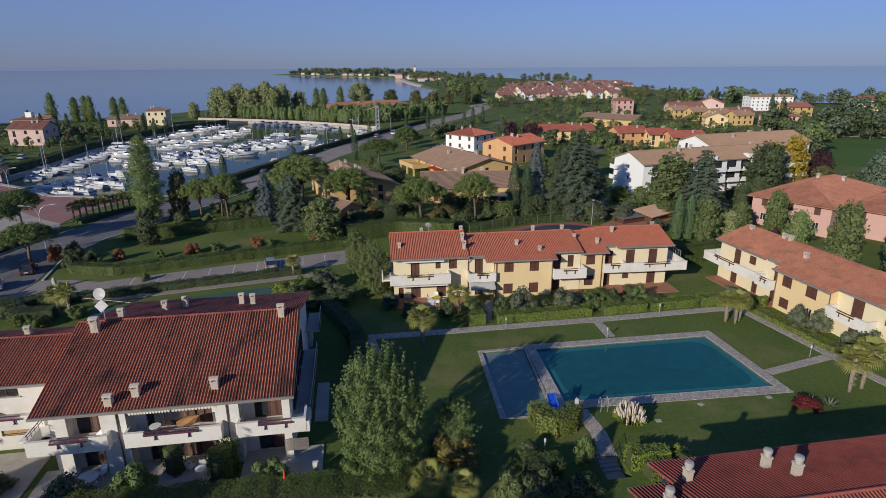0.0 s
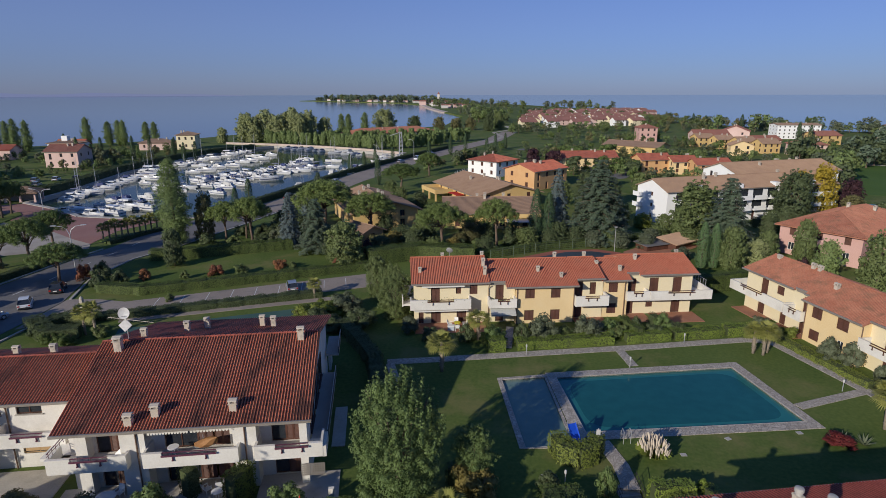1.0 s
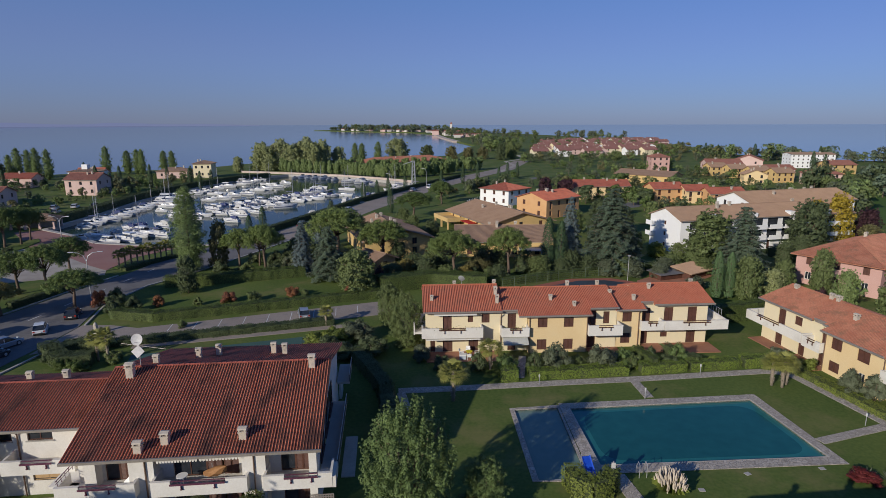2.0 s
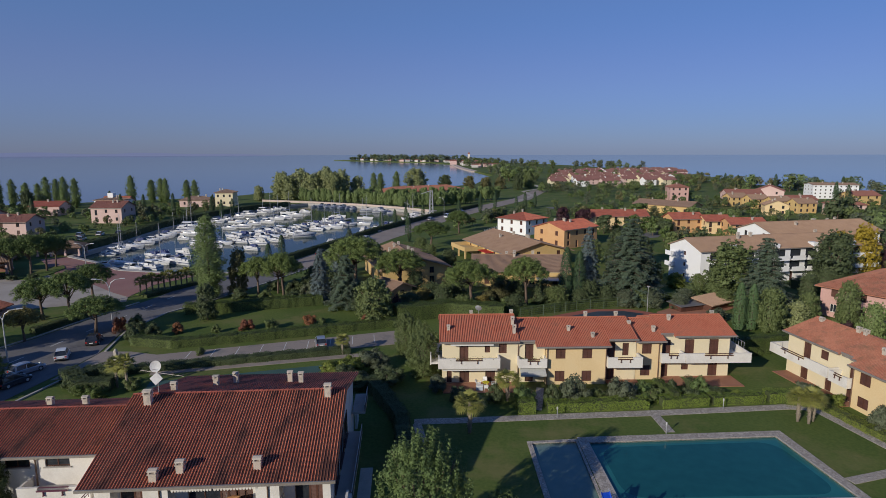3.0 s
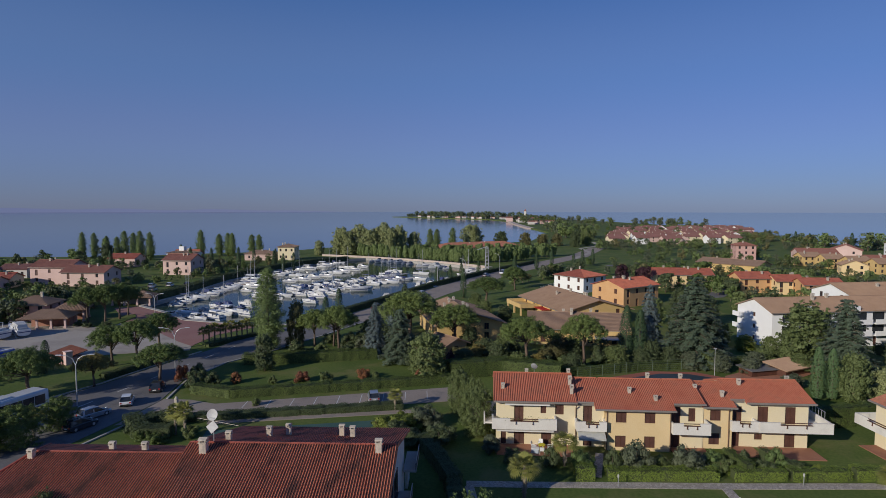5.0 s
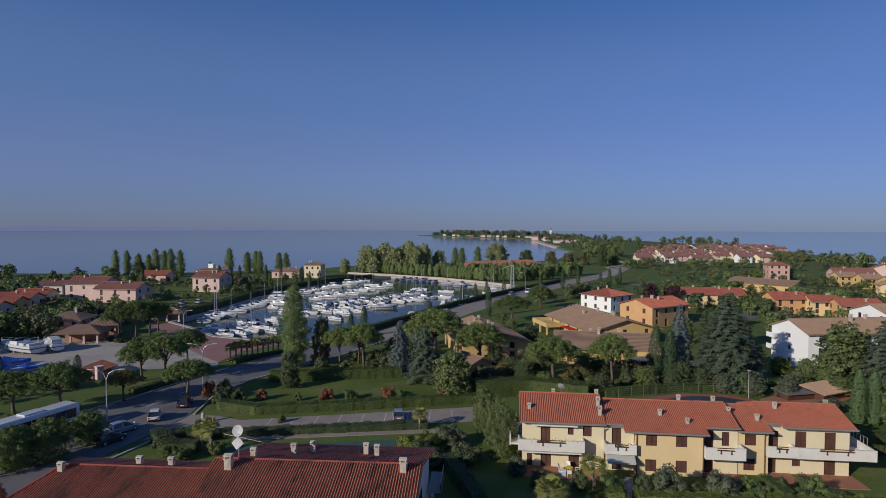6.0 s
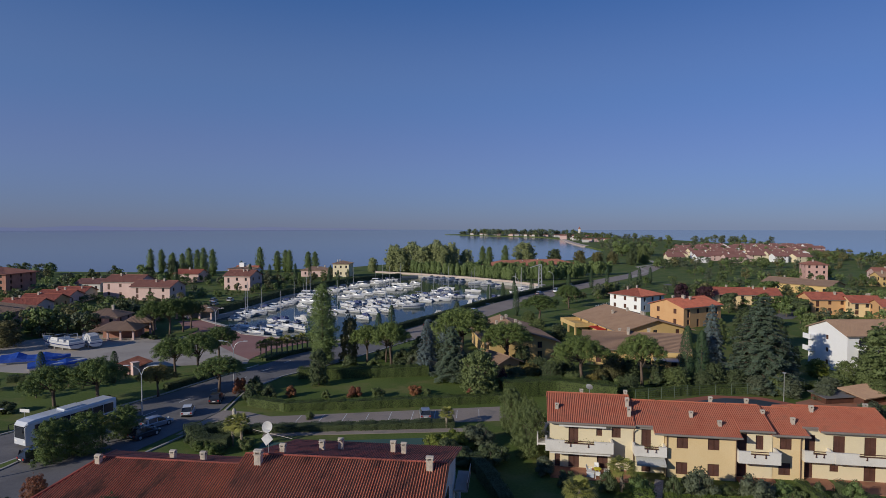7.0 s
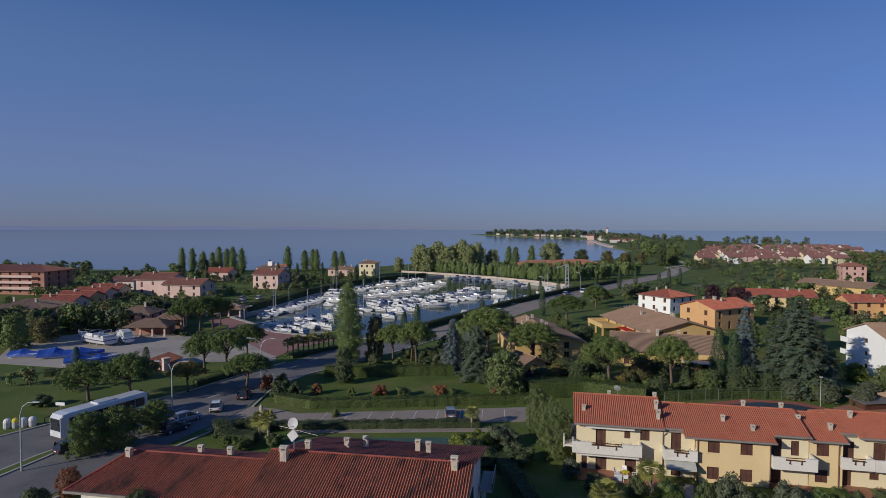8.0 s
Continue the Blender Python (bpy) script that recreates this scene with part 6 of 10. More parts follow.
for u0, u1, v0, v1 in ((-18.6, -13.0, -1.8, 1.85), (-12.0, -5.4, -1.8, 1.85), (-4.6, 1.2, -1.5, 1.85)):
    solid("patio", Shape().box(u0, u1, v0, v1, -0.1, 0.09), M["patio"], "pale paved patio in front of the apartments", "patio", "structure", m=patio_m)
solid("patio", Shape().box(-25.5, -19.2, -1.6, 4.6, -0.1, 0.08), M["patio"], "pale paved terrace beside the apartments", "patio", "structure", m=patio_m)
solid("patio", Shape().box(0.3, 1.4, 5.0, 11.2, -0.1, 0.07), M["patio"], "narrow pale paving at the house end", "patio", "structure", m=patio_m)
low = thing("garden_wall", patio_m, "low white garden wall with lattice beside the patio", "wall")
part("wall", Shape().box(0.55, 0.95, -1.5, -1.25, -0.1, 0.95), M["white"], low)
part("lattice", Shape().lattice([-1.5 + i * 0.09 for i in range(20)], [0.3, 0.33], [0.9 + i * 0.09 for i in range(12)], lambda a, b, c: a % 2 == 0 or c % 2 == 0), M["fascia"], low, "grey trellis panel")

# antenna and dishes on the ridge chimney
mast = thing("antenna_mast", pose(-31.45, 41.7, 8.8), "grey antenna mast with two white satellite dishes", "antenna")
part("pole", Shape().tube([(0, 0, -0.6), (0, 0, 2.4)], [0.035, 0.03], 6), M["steel"], mast)
an = Shape().tube([(-1.6, 0.1, 1.55), (2.4, -0.1, 1.30)], [0.014, 0.014], 5)
for i in range(12):
    x = -1.5 + i * 0.33
    an.tube([(x, 0.1 - 0.05 * i * 0.33 - 0.28, 1.55 - 0.0625 * (x + 1.6)), (x, 0.1 + 0.28, 1.55 - 0.0625 * (x + 1.6))], [0.008, 0.008], 4)
part("aerial", an, M["fascia"], mast)
d = Shape()
d.loft([[(math.cos(a * 0.2618) * q, y, math.sin(a * 0.2618) * q) for a in range(24)] for q, y in ((0.10, 0.10), (0.30, 0.06), (0.47, 0.0), (0.47, -0.02), (0.30, 0.03), (0.05, 0.07))])
ob = part("dish", d, M["boat_grey"], mast, "round white satellite dish")
ob.matrix_local = pose(0.0, -0.16, 2.05, -18, 0, 8)
part("arm", Shape().tube([(0, -0.1, 1.75), (0, -0.6, 1.95)], [0.02, 0.02], 5), M["steel"], mast)
ob = part("flat_antenna", Shape().prism([(-0.38, -0.38), (0.38, -0.38), (0.38, 0.38), (-0.38, 0.38)], 0.0, 0.07), M["boat_grey"], mast, "square white flat antenna set on its corner")
ob.matrix_local = pose(0.0, -0.14, 1.0, 70, 0, 8) @ Matrix.Rotation(radians(45), 4, "Z")

# --- the house whose roof shows at the near side of the lawn ---
def near_roof_house(x, y, L, D, label):
    return villa("house", x, y, 12, L, D, 5.5, 0.29 * D / 2, "cream", "roof_crimson", label, storeys=2, front=8, side=2, over=0.6, chimneys=0, period=0.2155)


front_house = near_roof_house(11.70, 18.59, 34.6, 10.51, "house with a corrugated red tile roof and round chimneys")
wing = near_roof_house(9.59, 18.19, 2.46, 8.62, "low wing with a red tile roof")
for u, v, z in ((0.20, 8.49, 5.95), (5.29, 8.90, 5.84), (6.12, 7.60, 6.25)):
    round_chimney(front_house, u, v, z, 1.6, 0.40)
round_chimney(wing, 0.29, 6.80, 5.9, 1.6, 0.40)

# ---------- houses farther off ----------
white = villa("apartment_house", 35.4, 126.4, 20.8, 46, 10.9, 7.3, 2.0, "purewhite", "roof_brown", "large white three-storey building with brown tile roof", storeys=3, front=9, side=1, window=(0.75, 0.85), over=0.4, chimneys=4)
for i in range(4):
    u = 8 + i * 10
    part("dormer", Shape().box(u, u + 1.2, -0.35, 1.4, 6.9, 8.3), M["purewhite"], white)
for i in range(11):
    u = 2.0 + i * 4.0
    for lev in (2.5, 4.9):
        part("loggia_glass", Shape().box(u + 0.3, u + 2.9, -0.03, -0.005, lev + 0.1, lev + 2.1), M["glass"], white)
        part("balcony", Shape().box(u, u + 3.3, -1.2, -0.004, lev - 0.2, lev).box(u, u + 3.3, -1.2, -1.08, lev, lev + 0.8), M["purewhite"], white)
for lev in (2.6, 5.0):
    part("balcony", Shape().box(-1.0, -0.004, 8.8, 11.2, lev, lev + 0.18).box(-1.0, -0.9, 8.8, 11.2, lev + 0.18, lev + 1.0).box(-1.0, -0.004, 8.8, 8.9, lev + 0.18, lev + 1.0), M["purewhite"], white)
villa("apartment_house", 62, 158, 20.8, 34, 13, 7.0, 2.2, "purewhite", "roof_brown", "white apartment block with brown tile roof", storeys=3, front=8, side=2, chimneys=5)
villa("house", 6.6, 206.0, 142, 12.5, 12, 5.2, 1.8, "purewhite", "roof_rust", "white two-storey villa with red hipped roof", hip=True, front=3, side=3)
villa("house", 10.1, 169.7, 47, 15.5, 11.5, 5.6, 1.8, "orange", "roof_rust", "orange two-storey house with red tile roof", front=4, side=2, chimneys=4)
villa("house", -39.5, 134.0, -64, 21, 14, 4.0, 2.2, "ochre", "roof_brown", "ochre villa with long brown tile roof", front=4, side=2, over=0.8, chimneys=5)
gab = villa("house", -11.5, 119.5, 5, 19, 13, 3.6, 2.0, "ochre", "roof_brown", "ochre villa with brown roof and deep loggias", front=4, side=2, over=0.9, chimneys=4, period=0.2)
part("loggia", Shape().box(14.5, 19.8, -1.2, -0.004, 2.5, 3.4), M["ochre"], gab)
part("canopy", Shape().box(12.5, 17.0, -4.5, -1.5, 2.3, 2.45).box(12.6, 12.7, -4.4, -4.3, 0, 2.3).box(16.8, 16.9, -4.4, -4.3, 0, 2.3), M["steel"], gab)
vt = villa("house", -17.5, 163.0, -62, 26, 17, 3.6, 2.3, "ochre", "roof_brown", "ochre villa with terrace and brown tile roof", front=5, side=3, over=1.0, chimneys=5)
part("terrace", Shape().box(1.0, 11.0, -5.2, -0.004, 2.0, 2.25).box(1.0, 11.0, -5.2, -5.0, 2.25, 3.1).box(1.0, 1.2, -5.0, -0.004, 2.25, 3.1).box(10.8, 11.0, -5.0, -0.004, 2.25, 3.1), M["ochre"], vt)
for u in (1.2, 5.8, 10.4):
    part("pillar", Shape().box(u, u + 0.4, -5.1, -4.7, -0.1, 2.0), M["ochre"], vt)
part("awning", Shape().box(12.5, 18.0, -2.2, -0.004, 2.5, 2.6), M["red"], vt)
part("loggia", Shape().box(26.004, 28.6, 2.5, 12, 1.6, 1.8).box(28.45, 28.6, 2.5, 12, 1.8, 2.6).box(28.2, 28.6, 2.6, 3.0, -0.1, 1.6).box(28.2, 28.6, 11.5, 11.9, -0.1, 1.6), M["ochre"], vt)
villa("house", -30.5, 107.2, -40, 6, 5, 2.6, 1.0, "orange", "roof_brown", "small orange garden house with brown roof", front=2, side=1, storeys=1, chimneys=0)
villa("terraced_house", 23.5, 216.0, 7, 20, 9, 4.8, 1.8, "yellow", "roof_rust", "long yellow terraced house with dull red roof", front=6, side=2, chimneys=4, period=0.35)
villa("house", 50, 286, -38, 27, 13, 3.6, 1.8, "ochre", "roof_brown", "long low hall with brown tile roof", front=6, side=2, storeys=1, far=True, period=0.4)
villa("house", 80, 342, 3, 10, 10, 8.2, 1.8, "pink", "roof_faded", "tall pink house with red hipped roof", hip=True, storeys=3, far=True, period=0.4)
villa("house", 50.2, 210, 14, 11, 8, 4.8, 1.7, "orange", "roof_rust", "orange house with red tile roof among trees", period=0.35)
villa("house", 60.6, 208.5, 8, 8.5, 8, 4.4, 1.6, "yellow", "roof_rust", "yellow house with red tile roof among trees", period=0.35)
villa("house", 66.5, 202, 8, 12, 8.5, 4.2, 1.6, "orange", "roof_rust", "orange house with red gabled roof", period=0.35)
villa("house", 106, 328, 0, 18, 12, 5.4, 2.2, "palepink", "roof_faded", "pale pink house with faded roof", far=True, period=0.4)
for k in range(4):
    villa("house", 104 + k * 6.0, 316 - k * 11, 14, 9, 8, 4.6, 1.9, "ochre", "roof_brown", "ochre house with brown roof in a stepped row", far=True, period=0.4)
villa("house", 126, 300, 10, 13, 10, 4.8, 1.8, "palepink", "roof_faded", "pale pink house behind a stepped row", far=True, period=0.4)
villa("house", 113.5, 272, 80, 8, 9.5, 4.6, 2.0, "yellow", "roof_brown", "yellow gabled house among trees", far=True, period=0.4)
villa("house", 132, 273, 0, 13, 10, 5.2, 2.0, "palepink", "roof_faded", "pale pink two-storey house with hipped roof", hip=True, far=True, period=0.4)
villa("house", 144, 352, 68, 14, 15, 5.6, 3.0, "palepink", "roof_faded", "pale house with broad gabled roof", far=True, period=0.4)
villa("apartment_house", 169, 374, 0, 25, 12, 8.2, 0.8, "purewhite", "roof_brown", "white four-storey block with balconies", storeys=4, front=9, side=3, far=True, period=0.5, window=(0.8, 0.9))
villa("house", 232, 372, -8, 34, 14, 6.0, 2.2, "cream", "roof_faded", "pale house with long red roof", front=7, far=True, period=0.4)
villa("house", 170, 330, 12, 14, 12, 5.0, 2.0, "ochre", "roof_faded", "ochre house with tile roof", far=True, period=0.4)
villa("house", 58.0, 96.3, 40, 24, 13, 5.3, 2.4, "pink", "roof_faded2", "large pink villa with red hipped roof", hip=True, front=4, side=3, over=0.7, frame_mat="frame_white", chimneys=2)
villa("house", 69.4, 90.3, 40, 15, 12, 4.8, 2.0, "pink", "roof_faded2", "pink villa wing with red hipped roof", hip=True, front=3, side=2, over=0.7, frame_mat="frame_white", chimneys=3)
shed = thing("shed", pose(26.2, 104.3, 0, 0, 0, 28), "low dark-roofed garden shed", "shed")
part("wall", Shape().box(0, 5.2, 0, 3.0, -0.1, 1.0), M["wood"], shed)
part("roof", Shape().slice_x([(-0.4, 1.0), (3.4, 1.2), (3.4, 1.3), (-0.4, 1.1)], -0.4, 5.6), M["asphalt"], shed)
shed2 = thing("shed", pose(31.6, 105.4, 0, 0, 0, 40), "garden shed with mottled tile roof", "shed")
part("wall", Shape().box(0, 7, 0, 3.5, -0.1, 1.2), M["wood"], shed2)
sr = Shape()
tiles(sr, (-0.4, -0.5, 1.2), (1, 0, 0), (0, 1, 0.15), 0, 7.8, 0, 4.5, 0.25)
part("roof", sr, M["roof_brown"], shed2)
# left side, by the lake
hotel = villa("hotel", -290.8, 144.0, 14, 60, 15, 9.4, 2.0, "brick", "roof_faded", "four-storey orange-brick hotel with balconies", "hotel", hip=True, storeys=4, front=14, side=3, far=True, period=0.5, over=0.9)
for lev in (2.2, 4.55, 6.9):
    part("balcony", Shape().box(0.3, 56, -1.6, -0.004, lev, lev + 0.2).box(0.3, 56, -1.6, -1.45, lev + 0.2, lev + 1.0), M["palepink"], hotel)
for x, y, wl, lab in ((-188.6, 125.5, "palepink", "low house with dull red roof"), (-194.8, 136.0, "orange", "low orange house with dull red roof"), (-201.0, 146.5, "palepink", "low house with dull red roof in a stepped row"),
                      (-206.5, 157.0, "cream", "low pale house with dull red roof")):
    villa("house", x, y, 20, 11.5, 9, 3.3, 1.7, wl, "roof_rust", lab, storeys=1, far=True, period=0.4)
villa("house", -173.7, 102.7, 18, 15, 13, 5.0, 2.0, "pink", "roof_brown", "salmon two-storey house with brown roof", hip=True, over=0.8, period=0.35)
villa("house", -199, 172, 10, 15, 11, 6.3, 2.2, "palepink", "roof_faded", "pale pink two-storey house with dull red roof", period=0.4)
villa("house", -183, 170, 10, 16, 10, 5.0, 2.0, "palepink", "roof_faded", "pale pink house with lower dull red roof", period=0.4)
villa("house", -173, 210, 6, 12.5, 10, 6.2, 2.2, "palepink", "roof_faded", "pale pink two-storey house with pinkish roof", period=0.4)
villa("house", -206, 258, 10, 12, 9, 4.0, 2.4, "purewhite", "roof_orange", "white house with bright red roof", far=True, period=0.4)
villa("house", -161, 284, 12, 9, 9, 7.2, 1.4, "cream", "roof_brown", "pale square villa with a small tower roof", hip=True, far=True, period=0.4)
villa("house", -178, 279, 12, 15, 9, 3.6, 1.6, "palepink", "roof_brown", "low house with brown hipped roof", hip=True, storeys=1, far=True, period=0.4)
cup = villa("house", -196, 241, 6, 12, 9, 6.5, 1.0, "purewhite", "roof_brown", "white lakeside house with a small cupola", hip=True, far=True, period=0.4)
part("cupola", Shape().box(4.5, 7.0, 3.2, 5.6, 7.0, 9.5), M["purewhite"], cup)
def shelter(x, y, ang, L, D, eave, rise, label, backwall):
    """An open shelter: a tiled hipped roof on stone columns, with a low wall behind."""
    root = thing("pavilion", pose(x, y, 0, 0, 0, ang), label, "pavilion")
    n = max(3, int(L / 3.2))
    for i in range(n + 1):
        for v in (0.3, D - 0.3):
            u = 0.3 + (L - 0.6) * i / n
            part("column", Shape().box(u - 0.2, u + 0.2, v - 0.2, v + 0.2, -0.1, eave).box(u - 0.3, u + 0.3, v - 0.3, v + 0.3, -0.1, 0.5), M["palepink"], root)
    part("wall", Shape().box(0.6, L - 0.6, D * 0.55, D - 0.6, -0.1, eave - 0.02), M[backwall], root)
    h = D / 2 + 0.7
    k = rise / h
    up = math.hypot(1, k)
    cut = lambda long: (lambda u: max(0.02, min(u, long - u, h) * up))

    def slope(*spec):
        r = Shape()
        tiles(r, *spec, 0.3)
        part("roof_slope", r, M["roof_brown"], root)
    for P, U, S, long in (((-0.7, -0.7, eave), (1, 0, 0), (0, 1, k), L + 1.4), ((L + 0.7, D + 0.7, eave), (-1, 0, 0), (0, -1, k), L + 1.4)):
        slope(P, U, S, 0, h, 0, cut(long))
        if long > 2 * h:
            slope(P, U, S, h, long - h, 0, h * up)
        slope(P, U, S, long - h, long, 0, cut(long))
    for P, U, S in (((L + 0.7, -0.7, eave), (0, 1, 0), (-1, 0, k)), ((-0.7, D + 0.7, eave), (0, -1, 0), (1, 0, k))):
        slope(P, U, S, 0, h, 0, cut(2 * h))
        slope(P, U, S, h, 2 * h, 0, cut(2 * h))
    return root


shelter(-133, 139.0, 18, 11, 5.6, 2.4, 1.5, "open harbour pavilion with brown tiled hipped roof on columns", "concrete")
shelter(-127.0, 106.2, 24, 9.5, 6.5, 2.5, 1.7, "open boathouse with brown tiled roof on stone columns", "brick")
shelter(-126.6, 114.6, 34, 6.5, 6.5, 3.0, 2.0, "taller open shelter with brown tiled roof beside a boathouse", "brick")
villa("house", -138.4, 112.6, 20, 9, 8, 4.2, 1.6, "pink", "roof_brown", "small salmon house among trees", hip=True, chimneys=1, period=0.35)
gate = thing("gate_house", pose(-98.2, 86.2, 0, 0, 0, -22), "low shed with sloping red tile roof beside a salmon gate pillar", "shed")
part("wall", Shape().box(0.2, 6.6, 0.2, 4.2, -0.1, 0.9), M["pink"], gate)
gate_roof = Shape()
tiles(gate_roof, (0, 0, 0.9), (1, 0, 0), (0, 1, 0.22), 0, 6.8, 0, 4.6, 0.3)
part("roof", gate_roof, M["roof_faded2"], gate)
part("pillar", Shape().box(6.9, 8.0, 0.4, 1.5, -0.1, 2.3).box(6.8, 8.1, 0.3, 1.6, 2.3, 2.42), M["palepink"], gate)
villa("pavilion", -84, 346, 44, 60, 17, 3.6, 2.6, "cream", "roof_faded2", "long lakeside hall with red tile roof", "pavilion", hip=True, storeys=1, front=12, side=2, far=True, period=0.5, over=1.0)

# the holiday village with dull red roofs
res_rng = random.Random(11)
proto = []
for k, (L, D, e, r, wl) in enumerate(((13, 9, 4.6, 2.2, "cream"), (10, 9, 4.8, 2.2, "purewhite"), (15, 9.5, 4.2, 2.3, "palepink"))):
    proto.append(villa("holiday_house", 20 + k * 21, 474 + k * 6, 18, L, D, e, r, wl, "roof_plum", "holiday house with dull red gabled roof", far=True, front=2, side=0, period=0.5, chimneys=1, group="holiday village"))
for row in range(11):
    for col in range(9):
        if row == 0 and col < 4:
            continue
        x = 16 + col * 16.5 + row * 3.6 + res_rng.uniform(-3, 3)
        y = 470 + col * 6 + row * 29 + res_rng.uniform(-5, 5)
        if (x + 12) / y > 0.262:
            continue
        copy_thing(proto[(row + col * 2) % 3], pose(x, y, 0, 0, 0, res_rng.choice((18, 18, 10, 104, 26))))
# old town on the far headland
town_rng = random.Random(3)
homes = []
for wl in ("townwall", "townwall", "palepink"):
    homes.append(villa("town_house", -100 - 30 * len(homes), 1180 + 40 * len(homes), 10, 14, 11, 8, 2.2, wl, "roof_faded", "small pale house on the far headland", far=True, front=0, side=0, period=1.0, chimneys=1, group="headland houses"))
COAST = [(-95, 1000), (-130, 1180), (-185, 1400), (-262, 1548), (-340, 1605), (-450, 1715), (-560, 1830)]
for k in range(64):
    s = town_rng.random() * 5.98
    i = int(s)
    (xa, ya), (xb, yb) = COAST[i], COAST[i + 1]
    f = s - i
    back = town_rng.uniform(8, 80)
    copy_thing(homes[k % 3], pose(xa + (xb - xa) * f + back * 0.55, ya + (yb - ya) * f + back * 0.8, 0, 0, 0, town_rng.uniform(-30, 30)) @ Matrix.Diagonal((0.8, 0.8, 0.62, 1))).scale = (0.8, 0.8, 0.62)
tower = thing("bell_tower", pose(-146, 1545, 0), "pale stone bell tower on the headland", "tower")
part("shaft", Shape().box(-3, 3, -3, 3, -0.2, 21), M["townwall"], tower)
part("roof", Shape().loft([[(-3.3, -3.3, 21), (3.3, -3.3, 21), (3.3, 3.3, 21), (-3.3, 3.3, 21)], [(-0.3, -0.3, 27), (0.3, -0.3, 27), (0.3, 0.3, 27), (-0.3, 0.3, 27)]]), M["roof_faded"], tower)

# ---------- boats ----------
def hull_rings(L, B, H, sheer=0.35, n=9):
    rings = []
    for i in range(n):
        s = i / (n - 1)
        wide = B / 2 * (1 - max(0, (s - 0.35) / 0.65) ** 2.3) * (0.9 + 0.1 * min(1, s * 4))
        wide = max(wide, 0.04)
        top = H + sheer * s * s
        x = L * (s - 0.5)
        rake = 0.10 * L * max(0, s - 0.8) / 0.2
        rings.append([(x - rake * 1.2, -0.05 * wide, -0.35), (x - rake * 0.8, -wide * 0.78, -0.1), (x - rake * 0.2, -wide * 0.97, top * 0.55), (x, -wide, top), (x, 0, top + 0.02), (x, wide, top),
                      (x - rake * 0.2, wide * 0.97, top * 0.55), (x - rake * 0.8, wide * 0.78, -0.1)])
    return rings


